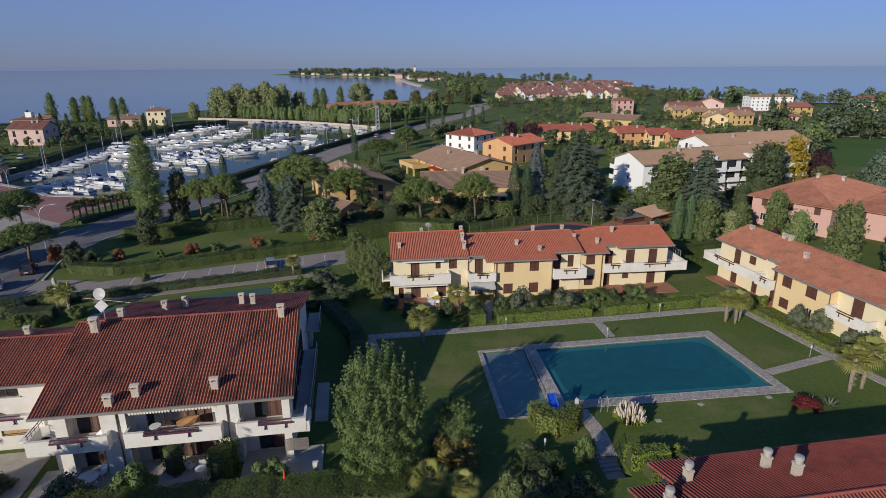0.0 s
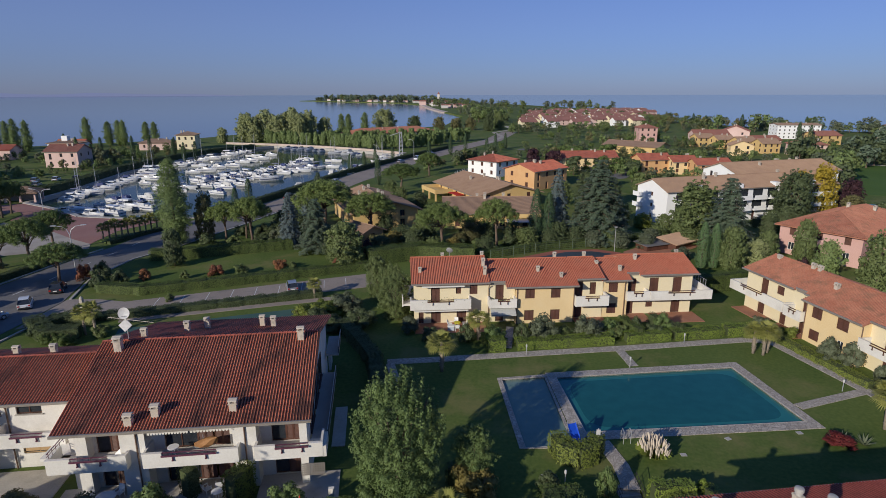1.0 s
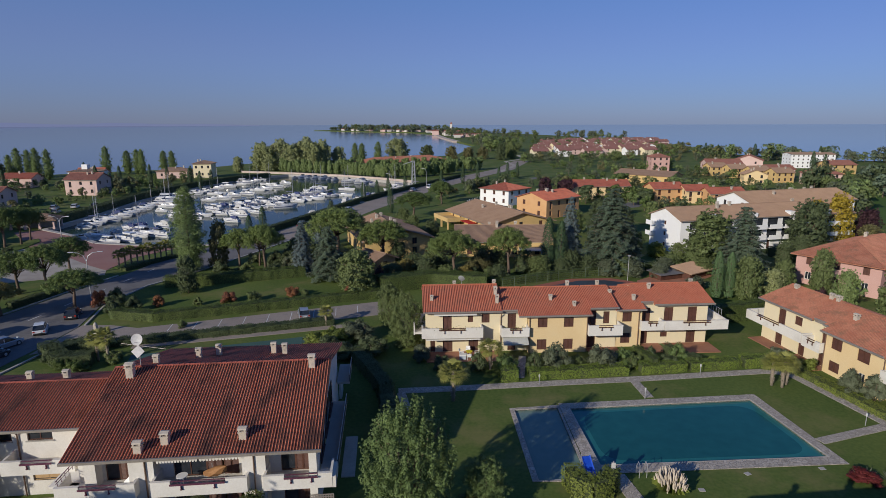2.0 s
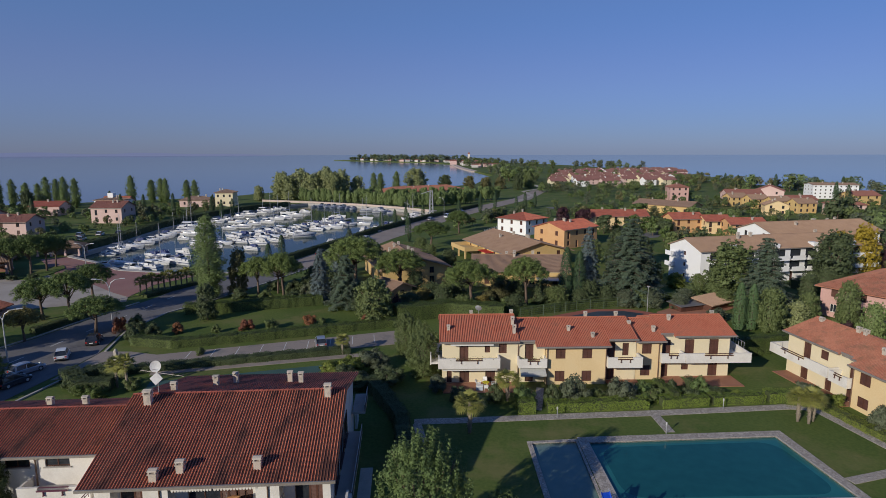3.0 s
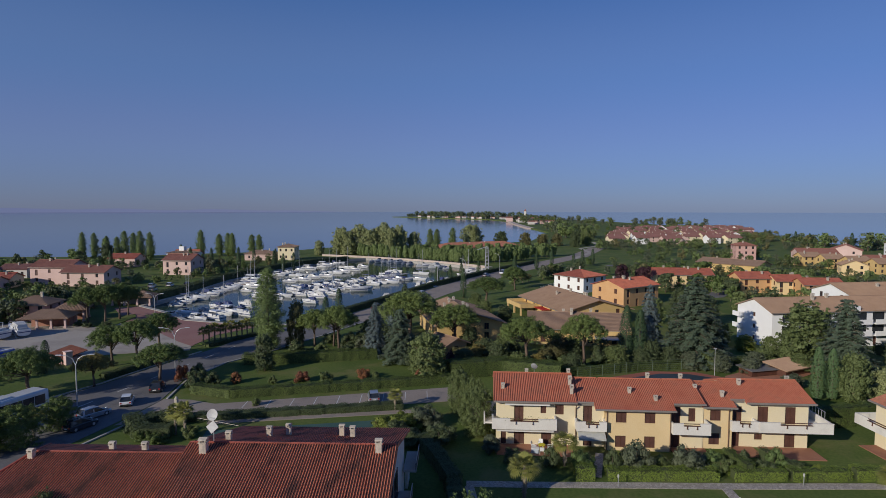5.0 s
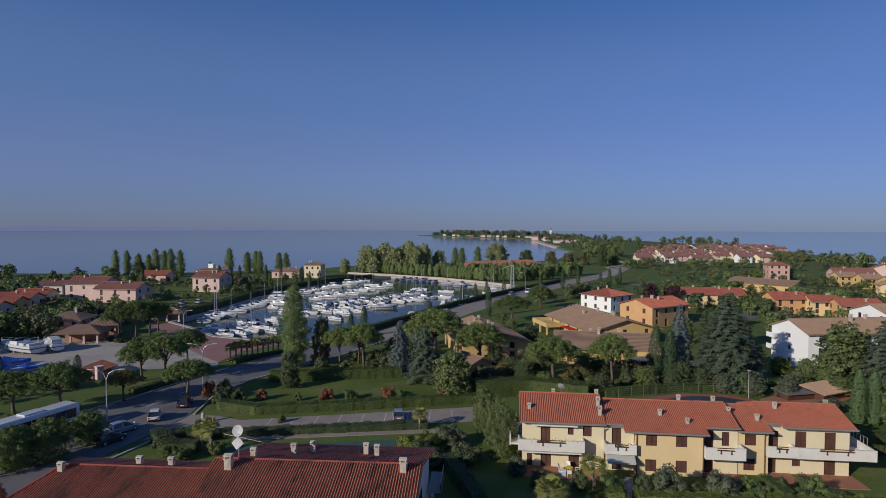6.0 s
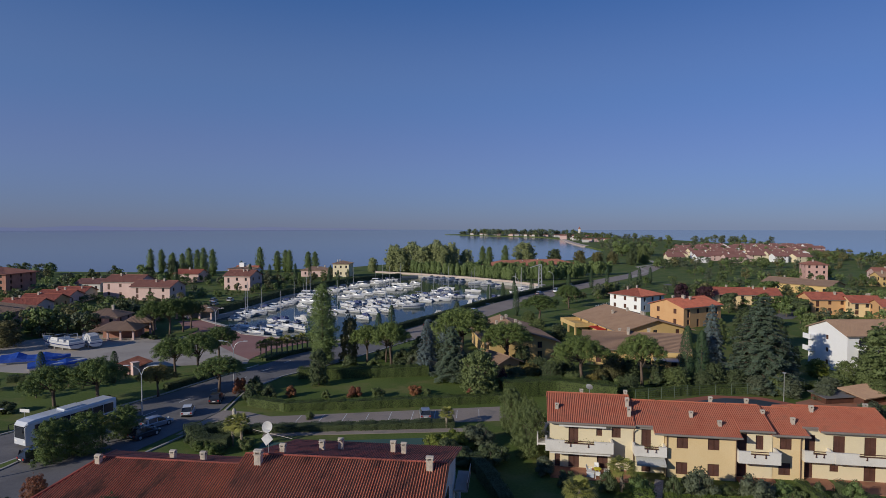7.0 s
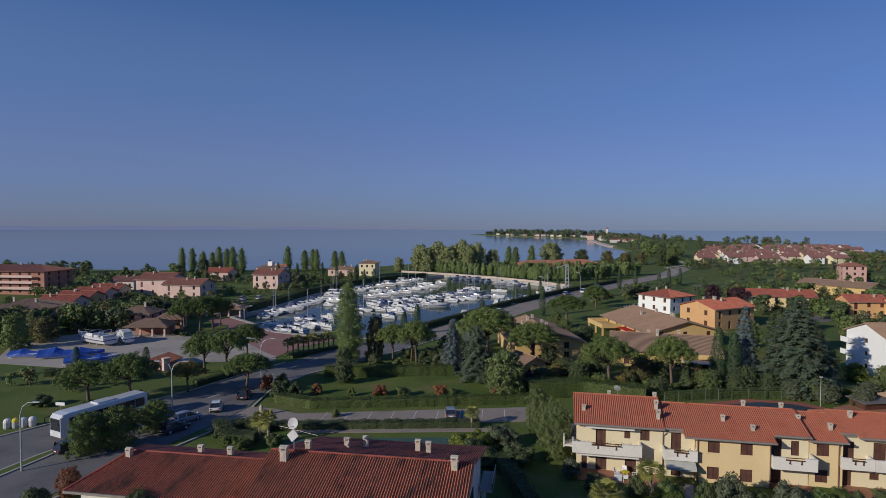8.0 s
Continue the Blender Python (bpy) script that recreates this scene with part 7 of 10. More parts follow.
def motorboat(L, canvas, fly, label):
    B, H = L * 0.31, L * 0.105 + 0.25
    root = thing("motorboat", Matrix.Identity(4), label, "boat", "moored boats")
    part("hull", Shape().loft(hull_rings(L, B, H, L * 0.045)), M["boat_white"], root)
    part("stripe", Shape().loft([[(p[0] * 1.002, p[1] * 1.012, q) for p, q in ((r[2], r[2][2] * 0.85), (r[2], r[2][2] * 1.15))] + [(r[6][0] * 1.002, r[6][1] * 1.012, r[6][2] * q) for q in (1.15, 0.85)]
                                 for r in hull_rings(L, B, H, L * 0.045)[:-1]]), M["boat_blue"], root)
    c = Shape()
    c.loft([[(-0.12 * L, -B * 0.36, H), (-0.12 * L, B * 0.36, H), (-0.12 * L, B * 0.33, H + 0.85), (-0.12 * L, -B * 0.33, H + 0.85)],
            [(0.08 * L, -B * 0.36, H), (0.08 * L, B * 0.36, H), (0.08 * L, B * 0.3, H + 0.75), (0.08 * L, -B * 0.3, H + 0.75)],
            [(0.36 * L, -B * 0.16, H + 0.1), (0.36 * L, B * 0.16, H + 0.1), (0.36 * L, B * 0.12, H + 0.28), (0.36 * L, -B * 0.12, H + 0.28)]])
    part("cabin", c, M["boat_white"], root)
    g = Shape()
    g.loft([[(-0.06 * L, -B * 0.34, H + 0.84), (-0.06 * L, B * 0.34, H + 0.84), (-0.09 * L, B * 0.30, H + 1.45), (-0.09 * L, -B * 0.30, H + 1.45)],
            [(0.10 * L, -B * 0.28, H + 0.7), (0.10 * L, B * 0.28, H + 0.7), (-0.01 * L, B * 0.26, H + 1.42), (-0.01 * L, -B * 0.26, H + 1.42)]])
    part("windscreen", g, M["glass"], root)
    d = Shape().box(-0.44 * L, -0.14 * L, -B * 0.34, B * 0.34, H + 0.0, H + 0.07)
    d.box(-0.43 * L, -0.36 * L, -B * 0.32, B * 0.32, H + 0.07, H + 0.5).box(-0.30 * L, -0.16 * L, B * 0.18, B * 0.33, H + 0.07, H + 0.5)
    part("cockpit", d, M["boat_grey"], root)
    if canvas:
        t = Shape()
        t.loft([[(-0.40 * L, -B * 0.36, H + 0.3), (-0.40 * L, B * 0.36, H + 0.3), (-0.38 * L, B * 0.28, H + 1.2), (-0.38 * L, -B * 0.28, H + 1.2)],
                [(-0.2 * L, -B * 0.36, H + 0.4), (-0.2 * L, B * 0.36, H + 0.4), (-0.2 * L, B * 0.32, H + 1.65), (-0.2 * L, -B * 0.32, H + 1.65)],
                [(0.0, -B * 0.33, H + 0.9), (0.0, B * 0.33, H + 0.9), (-0.02 * L, B * 0.29, H + 1.55), (-0.02 * L, -B * 0.29, H + 1.55)]])
        part("canopy", t, M[canvas], root)
    if fly:
        part("flybridge", Shape().loft([[(-0.3 * L, -B * 0.34, H + 1.5), (-0.3 * L, B * 0.34, H + 1.5), (-0.32 * L, B * 0.34, H + 2.0), (-0.32 * L, -B * 0.34, H + 2.0)],
                                        [(0.02 * L, -B * 0.28, H + 1.45), (0.02 * L, B * 0.28, H + 1.45), (0.06 * L, B * 0.26, H + 2.1), (0.06 * L, -B * 0.26, H + 2.1)]]), M["boat_white"], root)
    r = Shape()
    prev = None
    for i in range(6):
        s = 0.5 + i * 0.095
        wide = B / 2 * (1 - max(0, (s - 0.35) / 0.65) ** 2.3)
        for sg in (-1, 1):
            a = (L * (s - 0.5), sg * wide * 0.95, H + L * 0.045 * s * s)
            r.tube([a, (a[0], a[1], a[2] + 0.55)], [0.018, 0.018], 4)
        if prev:
            for sg in (-1, 1):
                r.tube([(prev[0], sg * prev[1], prev[2] + 0.55), (L * (s - 0.5), sg * wide * 0.95, H + L * 0.045 * s * s + 0.55)], [0.018, 0.018], 4)
        prev = (L * (s - 0.5), wide * 0.95, H + L * 0.045 * s * s)
    part("handrail", r, M["alu"], root)
    arch = Shape().tube([(-0.3 * L, -B * 0.38, H), (-0.34 * L, -B * 0.34, H + 1.7), (-0.34 * L, B * 0.34, H + 1.7), (-0.3 * L, B * 0.38, H)], [0.07, 0.06, 0.06, 0.07], 5)
    part("arch", arch, M["boat_white"], root)
    return root


def sailboat(L, label):
    B, H = L * 0.29, L * 0.09 + 0.25
    root = thing("sailboat", Matrix.Identity(4), label, "boat", "moored boats")
    part("hull", Shape().loft(hull_rings(L, B, H, L * 0.03)), M["boat_white"], root)
    c = Shape()
    c.loft([[(-0.12 * L, -B * 0.27, H), (-0.12 * L, B * 0.27, H), (-0.12 * L, B * 0.23, H + 0.4), (-0.12 * L, -B * 0.23, H + 0.4)],
            [(0.2 * L, -B * 0.2, H), (0.2 * L, B * 0.2, H), (0.2 * L, B * 0.12, H + 0.25), (0.2 * L, -B * 0.12, H + 0.25)]])
    part("cabin", c, M["boat_white"], root)
    part("cockpit", Shape().box(-0.42 * L, -0.13 * L, -B * 0.26, B * 0.26, H, H + 0.06), M["teak"], root)
    m = Shape().tube([(0.06 * L, 0, H), (0.06 * L, 0, H + L * 1.25)], [0.10, 0.06], 6)
    m.tube([(0.06 * L, -B * 0.3, H + L * 0.75), (0.06 * L, B * 0.3, H + L * 0.75)], [0.03, 0.03], 4)
    part("mast", m, M["alu"], root)
    part("boom", Shape().tube([(0.06 * L, 0, H + 1.3), (-0.36 * L, 0, H + 1.25)], [0.06, 0.05], 5), M["alu"], root)
    part("furled_sail", Shape().tube([(0.04 * L, 0, H + 1.45), (-0.15 * L, 0, H + 1.48), (-0.34 * L, 0, H + 1.38)], [0.16, 0.14, 0.07], 6), M["boat_blue"], root)
    st = Shape()
    for p in ((0.49 * L, 0, H + 0.2), (-0.49 * L, 0, H), (0.04 * L, B * 0.48, H), (0.04 * L, -B * 0.48, H)):
        st.tube([p, (0.06 * L, 0, H + L * 1.23)], [0.012, 0.012], 3)
    part("rigging", st, M["steel"], root)
    return root


fleet = [motorboat(10.5, "", False, "white motorboat moored at the pier"), motorboat(8.5, "boat_blue", False, "white motorboat with dark blue canvas canopy"),
         motorboat(12.5, "", True, "large white motor yacht with flybridge"), motorboat(9.0, "boat_grey", False, "white motorboat with pale grey canvas cover"), sailboat(10.0, "white sailboat with bare mast")]
boat_rng = random.Random(21)
used_first = set()


def berth(kind, x, y, ang, z=-1.0, size=1.0, low=1.0):
    m = pose(x, y, z, 0, 0, ang) @ Matrix.Diagonal((size, size, size * low, 1))
    if kind not in used_first:
        used_first.add(kind)
        fleet[kind].matrix_world = m
        return fleet[kind]
    ob = copy_thing(fleet[kind], m)
    ob.scale = (size, size, size * low)
    return ob


def row_of_boats(pts, spacing, offset, turn, kinds):
    """Boats side by side along a line, bows out to its right-hand side when turn is -90."""
    for (xa, ya), (xb, yb) in zip(pts, pts[1:]):
        d = math.hypot(xb - xa, yb - ya)
        a = math.degrees(math.atan2(yb - ya, xb - xa))
        n = int(d / spacing)
        for i in range(n):
            if boat_rng.random() < 0.16:
                continue
            s = (i + 0.5) / n
            off = offset + boat_rng.uniform(-0.6, 0.6)
            nx, ny = (yb - ya) / d, -(xb - xa) / d
            berth(boat_rng.choice(kinds), xa + (xb - xa) * s + nx * off, ya + (yb - ya) * s + ny * off, a + turn + boat_rng.uniform(-4, 4), size=boat_rng.choice((0.46, 0.52, 0.58, 0.64, 0.7, 0.8)))


row_of_boats([(-125, 146), (-127, 165), (-134, 200), (-135, 240), (-131, 286)], 3.7, 6.2, -90, (0, 0, 2, 2, 3, 1, 0, 4))
row_of_boats([(-101, 166), (-92.5, 188), (-81, 215.5), (-76, 241)], 4.0, 5.2, -90, (0, 1, 0, 3, 4, 0, 3))
row_of_boats([(-101, 166), (-92.5, 188), (-81, 215.5), (-76, 241)], 3.9, -5.2, 90, (0, 0, 1, 2, 3, 0, 4))
row_of_boats([(-103.5, 129), (-99, 149)], 4.2, 5.2, -90, (0, 1, 2, 1))
row_of_boats([(-103.5, 129), (-99, 149)], 4.2, -5.2, 90, (0, 3, 1))
row_of_boats([(-112, 303), (-87, 293), (-64, 280)], 4.0, 5.5, -90, (1, 1, 3, 0))
row_of_boats([(-57.5, 202), (-49.5, 232)], 6.5, -2.6, 12, (1, 3, 0))
row_of_boats([(-47, 242), (-44.5, 254), (-47, 265)], 4.2, -5.0, 90, (4, 0, 4, 3))
for x, y in ((-122, 158), (-120, 190), (-122, 196), (-119, 226), (-108, 240), (-96.5, 139), (-106, 136), (-86, 222), (-97, 172), (-74, 214), (-66, 226), (-70, 246), (-84, 252), (-112, 262)):
    berth(4, x, y, boat_rng.uniform(-12, 12) - 10, size=0.8)
moored = [o.matrix_world.translation.copy() for o in scene.collection.objects if o.parent is None and o.name.split(".")[0] in ("motorboat", "sailboat")]
for spots, kinds, turn in ((((-119, 149), (-120, 157), (-118, 166), (-115, 180), (-117, 190), (-112.7, 207), (-110, 212), (-109.5, 221.5), (-106.5, 227.5), (-106, 243), (-105, 254), (-106, 268)), (2, 0, 2, 3), -12),
                           (((-102.4, 148.5), (-91.2, 140), (-98, 152.5), (-95.7, 133), (-83, 163.5), (-92.7, 176), (-85.3, 173.3), (-82.5, 180), (-91.8, 192.6), (-88, 201), (-86.8, 209.3)), (1, 0, 3, 2), 168),
                           (((-77, 192), (-62.6, 179.6), (-70.3, 224), (-77.8, 279), (-71, 275), (-64.2, 271), (-50, 252), (-47.5, 258), (-79.8, 233.4), (-83.3, 223), (-53.2, 201.3), (-53.5, 208), (-53.2, 217.4), (-52.4, 225.5)), (0, 3, 1), 25)):
    for k, (x, y) in enumerate(spots):
        if min((m.x - x) ** 2 + (m.y - y) ** 2 for m in moored) > 14.0:
            ob = berth(kinds[k % len(kinds)], x, y, turn + boat_rng.uniform(-9, 9), size=boat_rng.choice((0.5, 0.58, 0.66, 0.78)))
            moored.append(Vector((x, y, 0)))
berth(0, -127.0, 97.6, 172, z=0.75, size=1.25, low=0.72)
berth(3, -122.6, 101.6, 155, z=0.75, size=1.05, low=0.8)
for x, y, a in ((-127.0, 97.6, 172), (-122.6, 101.6, 155)):
    cr = thing("boat_cradle", pose(x, y, 0, 0, 0, a), "steel cradle under a laid-up yacht", "cradle")
    for u in (-3, 0, 2.6):
        part("stand", Shape().box(u - 0.1, u + 0.1, -1.2, 1.2, 0, 0.15).box(u - 0.1, u + 0.1, -1.2, -1.0, 0.15, 1.1).box(u - 0.1, u + 0.1, 1.0, 1.2, 0.15, 1.1).box(u - 0.1, u + 0.1, -0.3, 0.3, 0.15, 0.8), M["steel"], cr)


def covered_boat(x, y, a, L, h):
    root = thing("covered_boat", pose(x, y, 0, 0, 0, a), "laid-up boat under a bright blue tarpaulin", "boat", "covered boats")
    rings = []
    rg = random.Random(int(L * 10))
    for i in range(9):
        s = i / 8
        w = L * 0.17 * (1 - max(0, (s - 0.5) / 0.5) ** 2 * 0.9)
        top = h * (0.78 + (0.22 if i in (2, 5) else 0.0) - 0.25 * s) + rg.uniform(-0.12, 0.12)
        rings.append([(L * (s - 0.5), -w, 0.5), (L * (s - 0.5), -w * 0.9, top * 0.62), (L * (s - 0.5), rg.uniform(-0.1, 0.1), top), (L * (s - 0.5), w * 0.9, top * 0.62), (L * (s - 0.5), w, 0.5)])
    part("tarpaulin", Shape().loft(rings), M["tarp"], root)
    part("hull", Shape().loft(hull_rings(L * 0.96, L * 0.28, 0.9, 0.2)), M["boat_white"], root)
    part("trailer", Shape().box(-L * 0.3, L * 0.3, -0.7, 0.7, 0.0, 0.3), M["steel"], root)


covered_boat(-119, 86.3, 40, 12, 2.3)
covered_boat(-110.5, 84.4, 52, 10, 1.9)
covered_boat(-125.6, 83.2, 30, 10, 1.9)


def pier(pts, width, label):
    root = thing("pier", Matrix.Identity(4), label, "pier")
    part("deck", ribbon(pts, width, -0.55, -0.35), M["concrete"], root)
    for (xa, ya), (xb, yb) in zip(pts, pts[1:]):
        n = max(2, int(math.hypot(xb - xa, yb - ya) / 7))
        for i in range(n):
            x, y = xa + (xb - xa) * (i + 0.5) / n, ya + (yb - ya) * (i + 0.5) / n
            part("pile", Shape().tube([(x, y, -2.5), (x, y, 0.6)], [0.16, 0.16], 7), M["concrete"], root)


pier([(-104.5, 126), (-98.5, 148.5)], 1.9, "pale concrete boat pier")
pier([(-100, 160), (-92.5, 188), (-81, 215.5), (-76, 243)], 1.9, "long pale concrete boat pier")
# harbour crane, gantry and sign
crane = thing("harbour_crane", pose(-42.6, 256.5, 0), "pale yellow harbour crane tower", "crane")
cm = Shape()
for sx in (-0.8, 0.8):
    for sy in (-0.8, 0.8):
        cm.tube([(sx, sy, 0), (sx * 0.6, sy * 0.6, 11)], [0.14, 0.1], 5)
for i in range(6):
    z, k = i * 1.8 + 0.5, 0.8 - i * 0.055
    cm.tube([(-k, -k, z), (k, -k, z + 1.7)], [0.07, 0.07], 4)
    cm.tube([(k, k, z), (-k, k, z + 1.7)], [0.07, 0.07], 4)
part("tower", cm, M["steel"], crane)
part("jib", Shape().tube([(0, 0, 11), (-4.5, -1, 9.5)], [0.2, 0.12], 5), M["steel"], crane)

# ---------- vehicles and street things ----------
def car(x, y, ang, paint, label, L=4.2, W=1.75, H=1.48, z=0.05):
    root = thing("car", pose(x, y, z, 0, 0, ang), label, "car")
    hb = H * 0.56
    def sec(u, w, z0, z1):
        return [(u, -w, z0), (u, w, z0), (u, w * 1.0, z1 - 0.08), (u, w * 0.94, z1), (u, -w * 0.94, z1), (u, -w * 1.0, z1 - 0.08)]
    w = W / 2
    b = Shape().loft([sec(-L / 2, w * 0.9, 0.32, hb * 0.86), sec(-L / 2 + 0.25, w, 0.22, hb), sec(-0.3, w, 0.2, hb + 0.02), sec(L * 0.2, w, 0.2, hb), sec(L / 2 - 0.35, w * 0.97, 0.22, hb * 0.86), sec(L / 2, w * 0.85, 0.32, hb * 0.68)])
    body = part("body", b, M[paint], root, smooth=False)
    c = Shape().loft([[(-L * 0.46, -w * 0.9, hb), (-L * 0.46, w * 0.9, hb), (-L * 0.36, w * 0.74, H - 0.06), (-L * 0.36, -w * 0.74, H - 0.06)],
                      [(-L * 0.1, -w * 0.92, hb), (-L * 0.1, w * 0.92, hb), (-L * 0.1, w * 0.76, H), (-L * 0.1, -w * 0.76, H)],
                      [(L * 0.27, -w * 0.88, hb), (L * 0.27, w * 0.88, hb), (L * 0.07, w * 0.72, H - 0.04), (L * 0.07, -w * 0.72, H - 0.04)]])
    part("window_band", c, M["glass"], root)
    r = Shape().loft([[(-L * 0.365, -w * 0.73, H - 0.07), (-L * 0.365, w * 0.73, H - 0.07), (-L * 0.36, w * 0.70, H - 0.02), (-L * 0.36, -w * 0.70, H - 0.02)],
                      [(-L * 0.1, -w * 0.77, H - 0.02), (-L * 0.1, w * 0.77, H - 0.02), (-L * 0.1, w * 0.72, H + 0.03), (-L * 0.1, -w * 0.72, H + 0.03)],
                      [(L * 0.075, -w * 0.73, H - 0.06), (L * 0.075, w * 0.73, H - 0.06), (L * 0.07, w * 0.70, H - 0.01), (L * 0.07, -w * 0.70, H - 0.01)]])
    for sg in (-1, 1):
        for ua, ub in ((-0.12, -0.09), (-0.455, -0.40)):
            r.face((ua * L, sg * w * 0.925, hb), (ub * L, sg * w * 0.925, hb), (ub * L + 0.05, sg * w * 0.765, H - 0.03), (ua * L + 0.05, sg * w * 0.765, H - 0.03))
    part("roof", r, M[paint], root)
    for u in (-L * 0.31, L * 0.31):
        for sg in (-1, 1):
            t = part("wheel", Shape().tube([(u, sg * (w - 0.2), 0.31), (u, sg * (w + 0.01), 0.31)], [0.31, 0.31], 14), M["black"], root)
            part("rim", Shape().tube([(u, sg * (w + 0.0), 0.31), (u, sg * (w + 0.025), 0.31)], [0.2, 0.18], 10), M["alu"], t)
    for sg in (-1, 1):
        part("headlight", Shape().box(L / 2 - 0.16, L / 2 - 0.02, sg * w * 0.62 - 0.16, sg * w * 0.62 + 0.16, 0.55, 0.68), M["frame_white"], root)
        part("tail_light", Shape().box(-L / 2 - 0.012, -L / 2 + 0.06, sg * w * 0.74 - 0.12, sg * w * 0.74 + 0.12, 0.55, 0.74), M["lampred"], root)
    part("bumper", Shape().box(-L / 2 - 0.04, -L / 2 + 0.1, -w * 0.85, w * 0.85, 0.3, 0.46), M["black"], root)
    part("bumper", Shape().box(L / 2 - 0.1, L / 2 + 0.03, -w * 0.8, w * 0.8, 0.3, 0.44), M["black"], root)
    part("plate", Shape().box(-L / 2 - 0.05, -L / 2 - 0.02, -0.26, 0.26, 0.48, 0.59), M["frame_white"], root)
    return root


car(-31.0, 78.8, 114, "car_silver", "pale silver hatchback parked in a marked bay", L=3.5, W=1.6, H=1.4)
car(-64.6, 68.8, 124, "car_white", "bluish white compact car on the road", L=3.5, W=1.6)
car(-65.0, 63.4, 72, "car_silver", "grey estate car on the road", L=3.9, W=1.65, H=1.42)
car(-64.9, 75.3, 116, "car_dark", "dark car on the road", L=3.7)
car(-63.4, 59.6, 80, "car_dark", "dark red hatchback by the kerb", L=3.8)
car(-69.6, 50.0, 80, "car_dark", "black car parked beside a hedge")
car(-51.5, 180, 75, "car_white", "white car on the harbour road")
car(-39.5, 236, 70, "car_silver", "silver car on the harbour road")
car(-33.6, 246, 68, "car_white", "white van on the harbour road", L=5.0, H=2.0, W=1.9)
car(-29.8, 262, 68, "car_dark", "dark car on the harbour road")
car(-31, 271, 68, "car_white", "white car parked along the harbour road")
car(-56.8, 152, 80, "car_dark", "dark car parked by the harbour wall")
car(-55.0, 166, 80, "car_silver", "silver car parked by the harbour wall")
for x, y, p in ((-150, 176, "car_silver"), (-145, 179, "car_white"), (-140, 182, "car_dark"), (-151, 164, "car_blue"), (-143, 168, "car_silver")):
    car(x, y, 110, p, "car parked among trees near the harbour", z=0.0)

bus = thing("coach", pose(-74.4, 57.6, 0.05, 0, 0, -96), "white touring coach with dark windows on the road", "bus")
BL, BW, BH = 12.2, 1.27, 3.35
bb = Shape().loft([[(u, -w, z0), (u, w, z0), (u, w, z1 - 0.25), (u, w * 0.9, z1), (u, -w * 0.9, z1), (u, -w, z1 - 0.25)] for u, w, z0, z1 in
                   ((-BL / 2, BW * 0.96, 0.4, BH - 0.1), (-BL / 2 + 0.3, BW, 0.3, BH), (BL / 2 - 1.2, BW, 0.3, BH), (BL / 2 - 0.35, BW * 0.98, 0.3, BH - 0.12), (BL / 2, BW * 0.9, 0.4, BH - 0.5))])
part("body", bb, M["car_white"], bus)
for sg in (-1, 1):
    for k in range(7):
        u = -BL / 2 + 0.5 + k * (BL - 1.5) / 7
        part("window", Shape().box(u, u + (BL - 1.5) / 7 - 0.07, sg * (BW + 0.004) - 0.012, sg * (BW + 0.004) + 0.012, 1.5, 2.75), M["glass"], bus)
    part("livery", Shape().prism([(-BL / 2 + 0.6, sg * BW), (BL / 2 - 2.5, sg * BW), (BL / 2 - 2.5, sg * (BW + 0.012)), (-BL / 2 + 0.6, sg * (BW + 0.012))][::sg], 0.95, 1.3), M["boat_blue"], bus)
    part("mirror", Shape().tube([(BL / 2 - 0.4, sg * BW * 0.9, 2.9), (BL / 2 + 0.45, sg * (BW + 0.2), 2.8), (BL / 2 + 0.45, sg * (BW + 0.2), 2.2)], [0.05, 0.05, 0.12], 5), M["black"], bus)
    for u in (-BL * 0.27, BL * 0.29):
        t = part("wheel", Shape().tube([(u, sg * (BW - 0.3), 0.48), (u, sg * (BW + 0.015), 0.48)], [0.48, 0.48], 16), M["black"], bus)
        part("rim", Shape().tube([(u, sg * (BW + 0.01), 0.48), (u, sg * (BW + 0.03), 0.48)], [0.3, 0.26], 12), M["alu"], t)
    part("headlight", Shape().box(BL / 2 - 0.1, BL / 2 + 0.01, sg * 0.85 - 0.2, sg * 0.85 + 0.2, 0.7, 0.95), M["frame_white"], bus)
part("windscreen", Shape().loft([[(BL / 2 - 0.1, -BW * 0.88, 1.15), (BL / 2 - 0.1, BW * 0.88, 1.15), (BL / 2 - 0.1, BW * 0.86, 2.78), (BL / 2 - 0.1, -BW * 0.86, 2.78)],
                                 [(BL / 2 + 0.03, -BW * 0.82, 1.2), (BL / 2 + 0.03, BW * 0.82, 1.2), (BL / 2 + 0.03, BW * 0.8, 2.72), (BL / 2 + 0.03, -BW * 0.8, 2.72)]]), M["glass"], bus)
part("air_conditioner", Shape().box(-1.5, 1.0, -0.8, 0.8, BH, BH + 0.18), M["car_white"], bus)


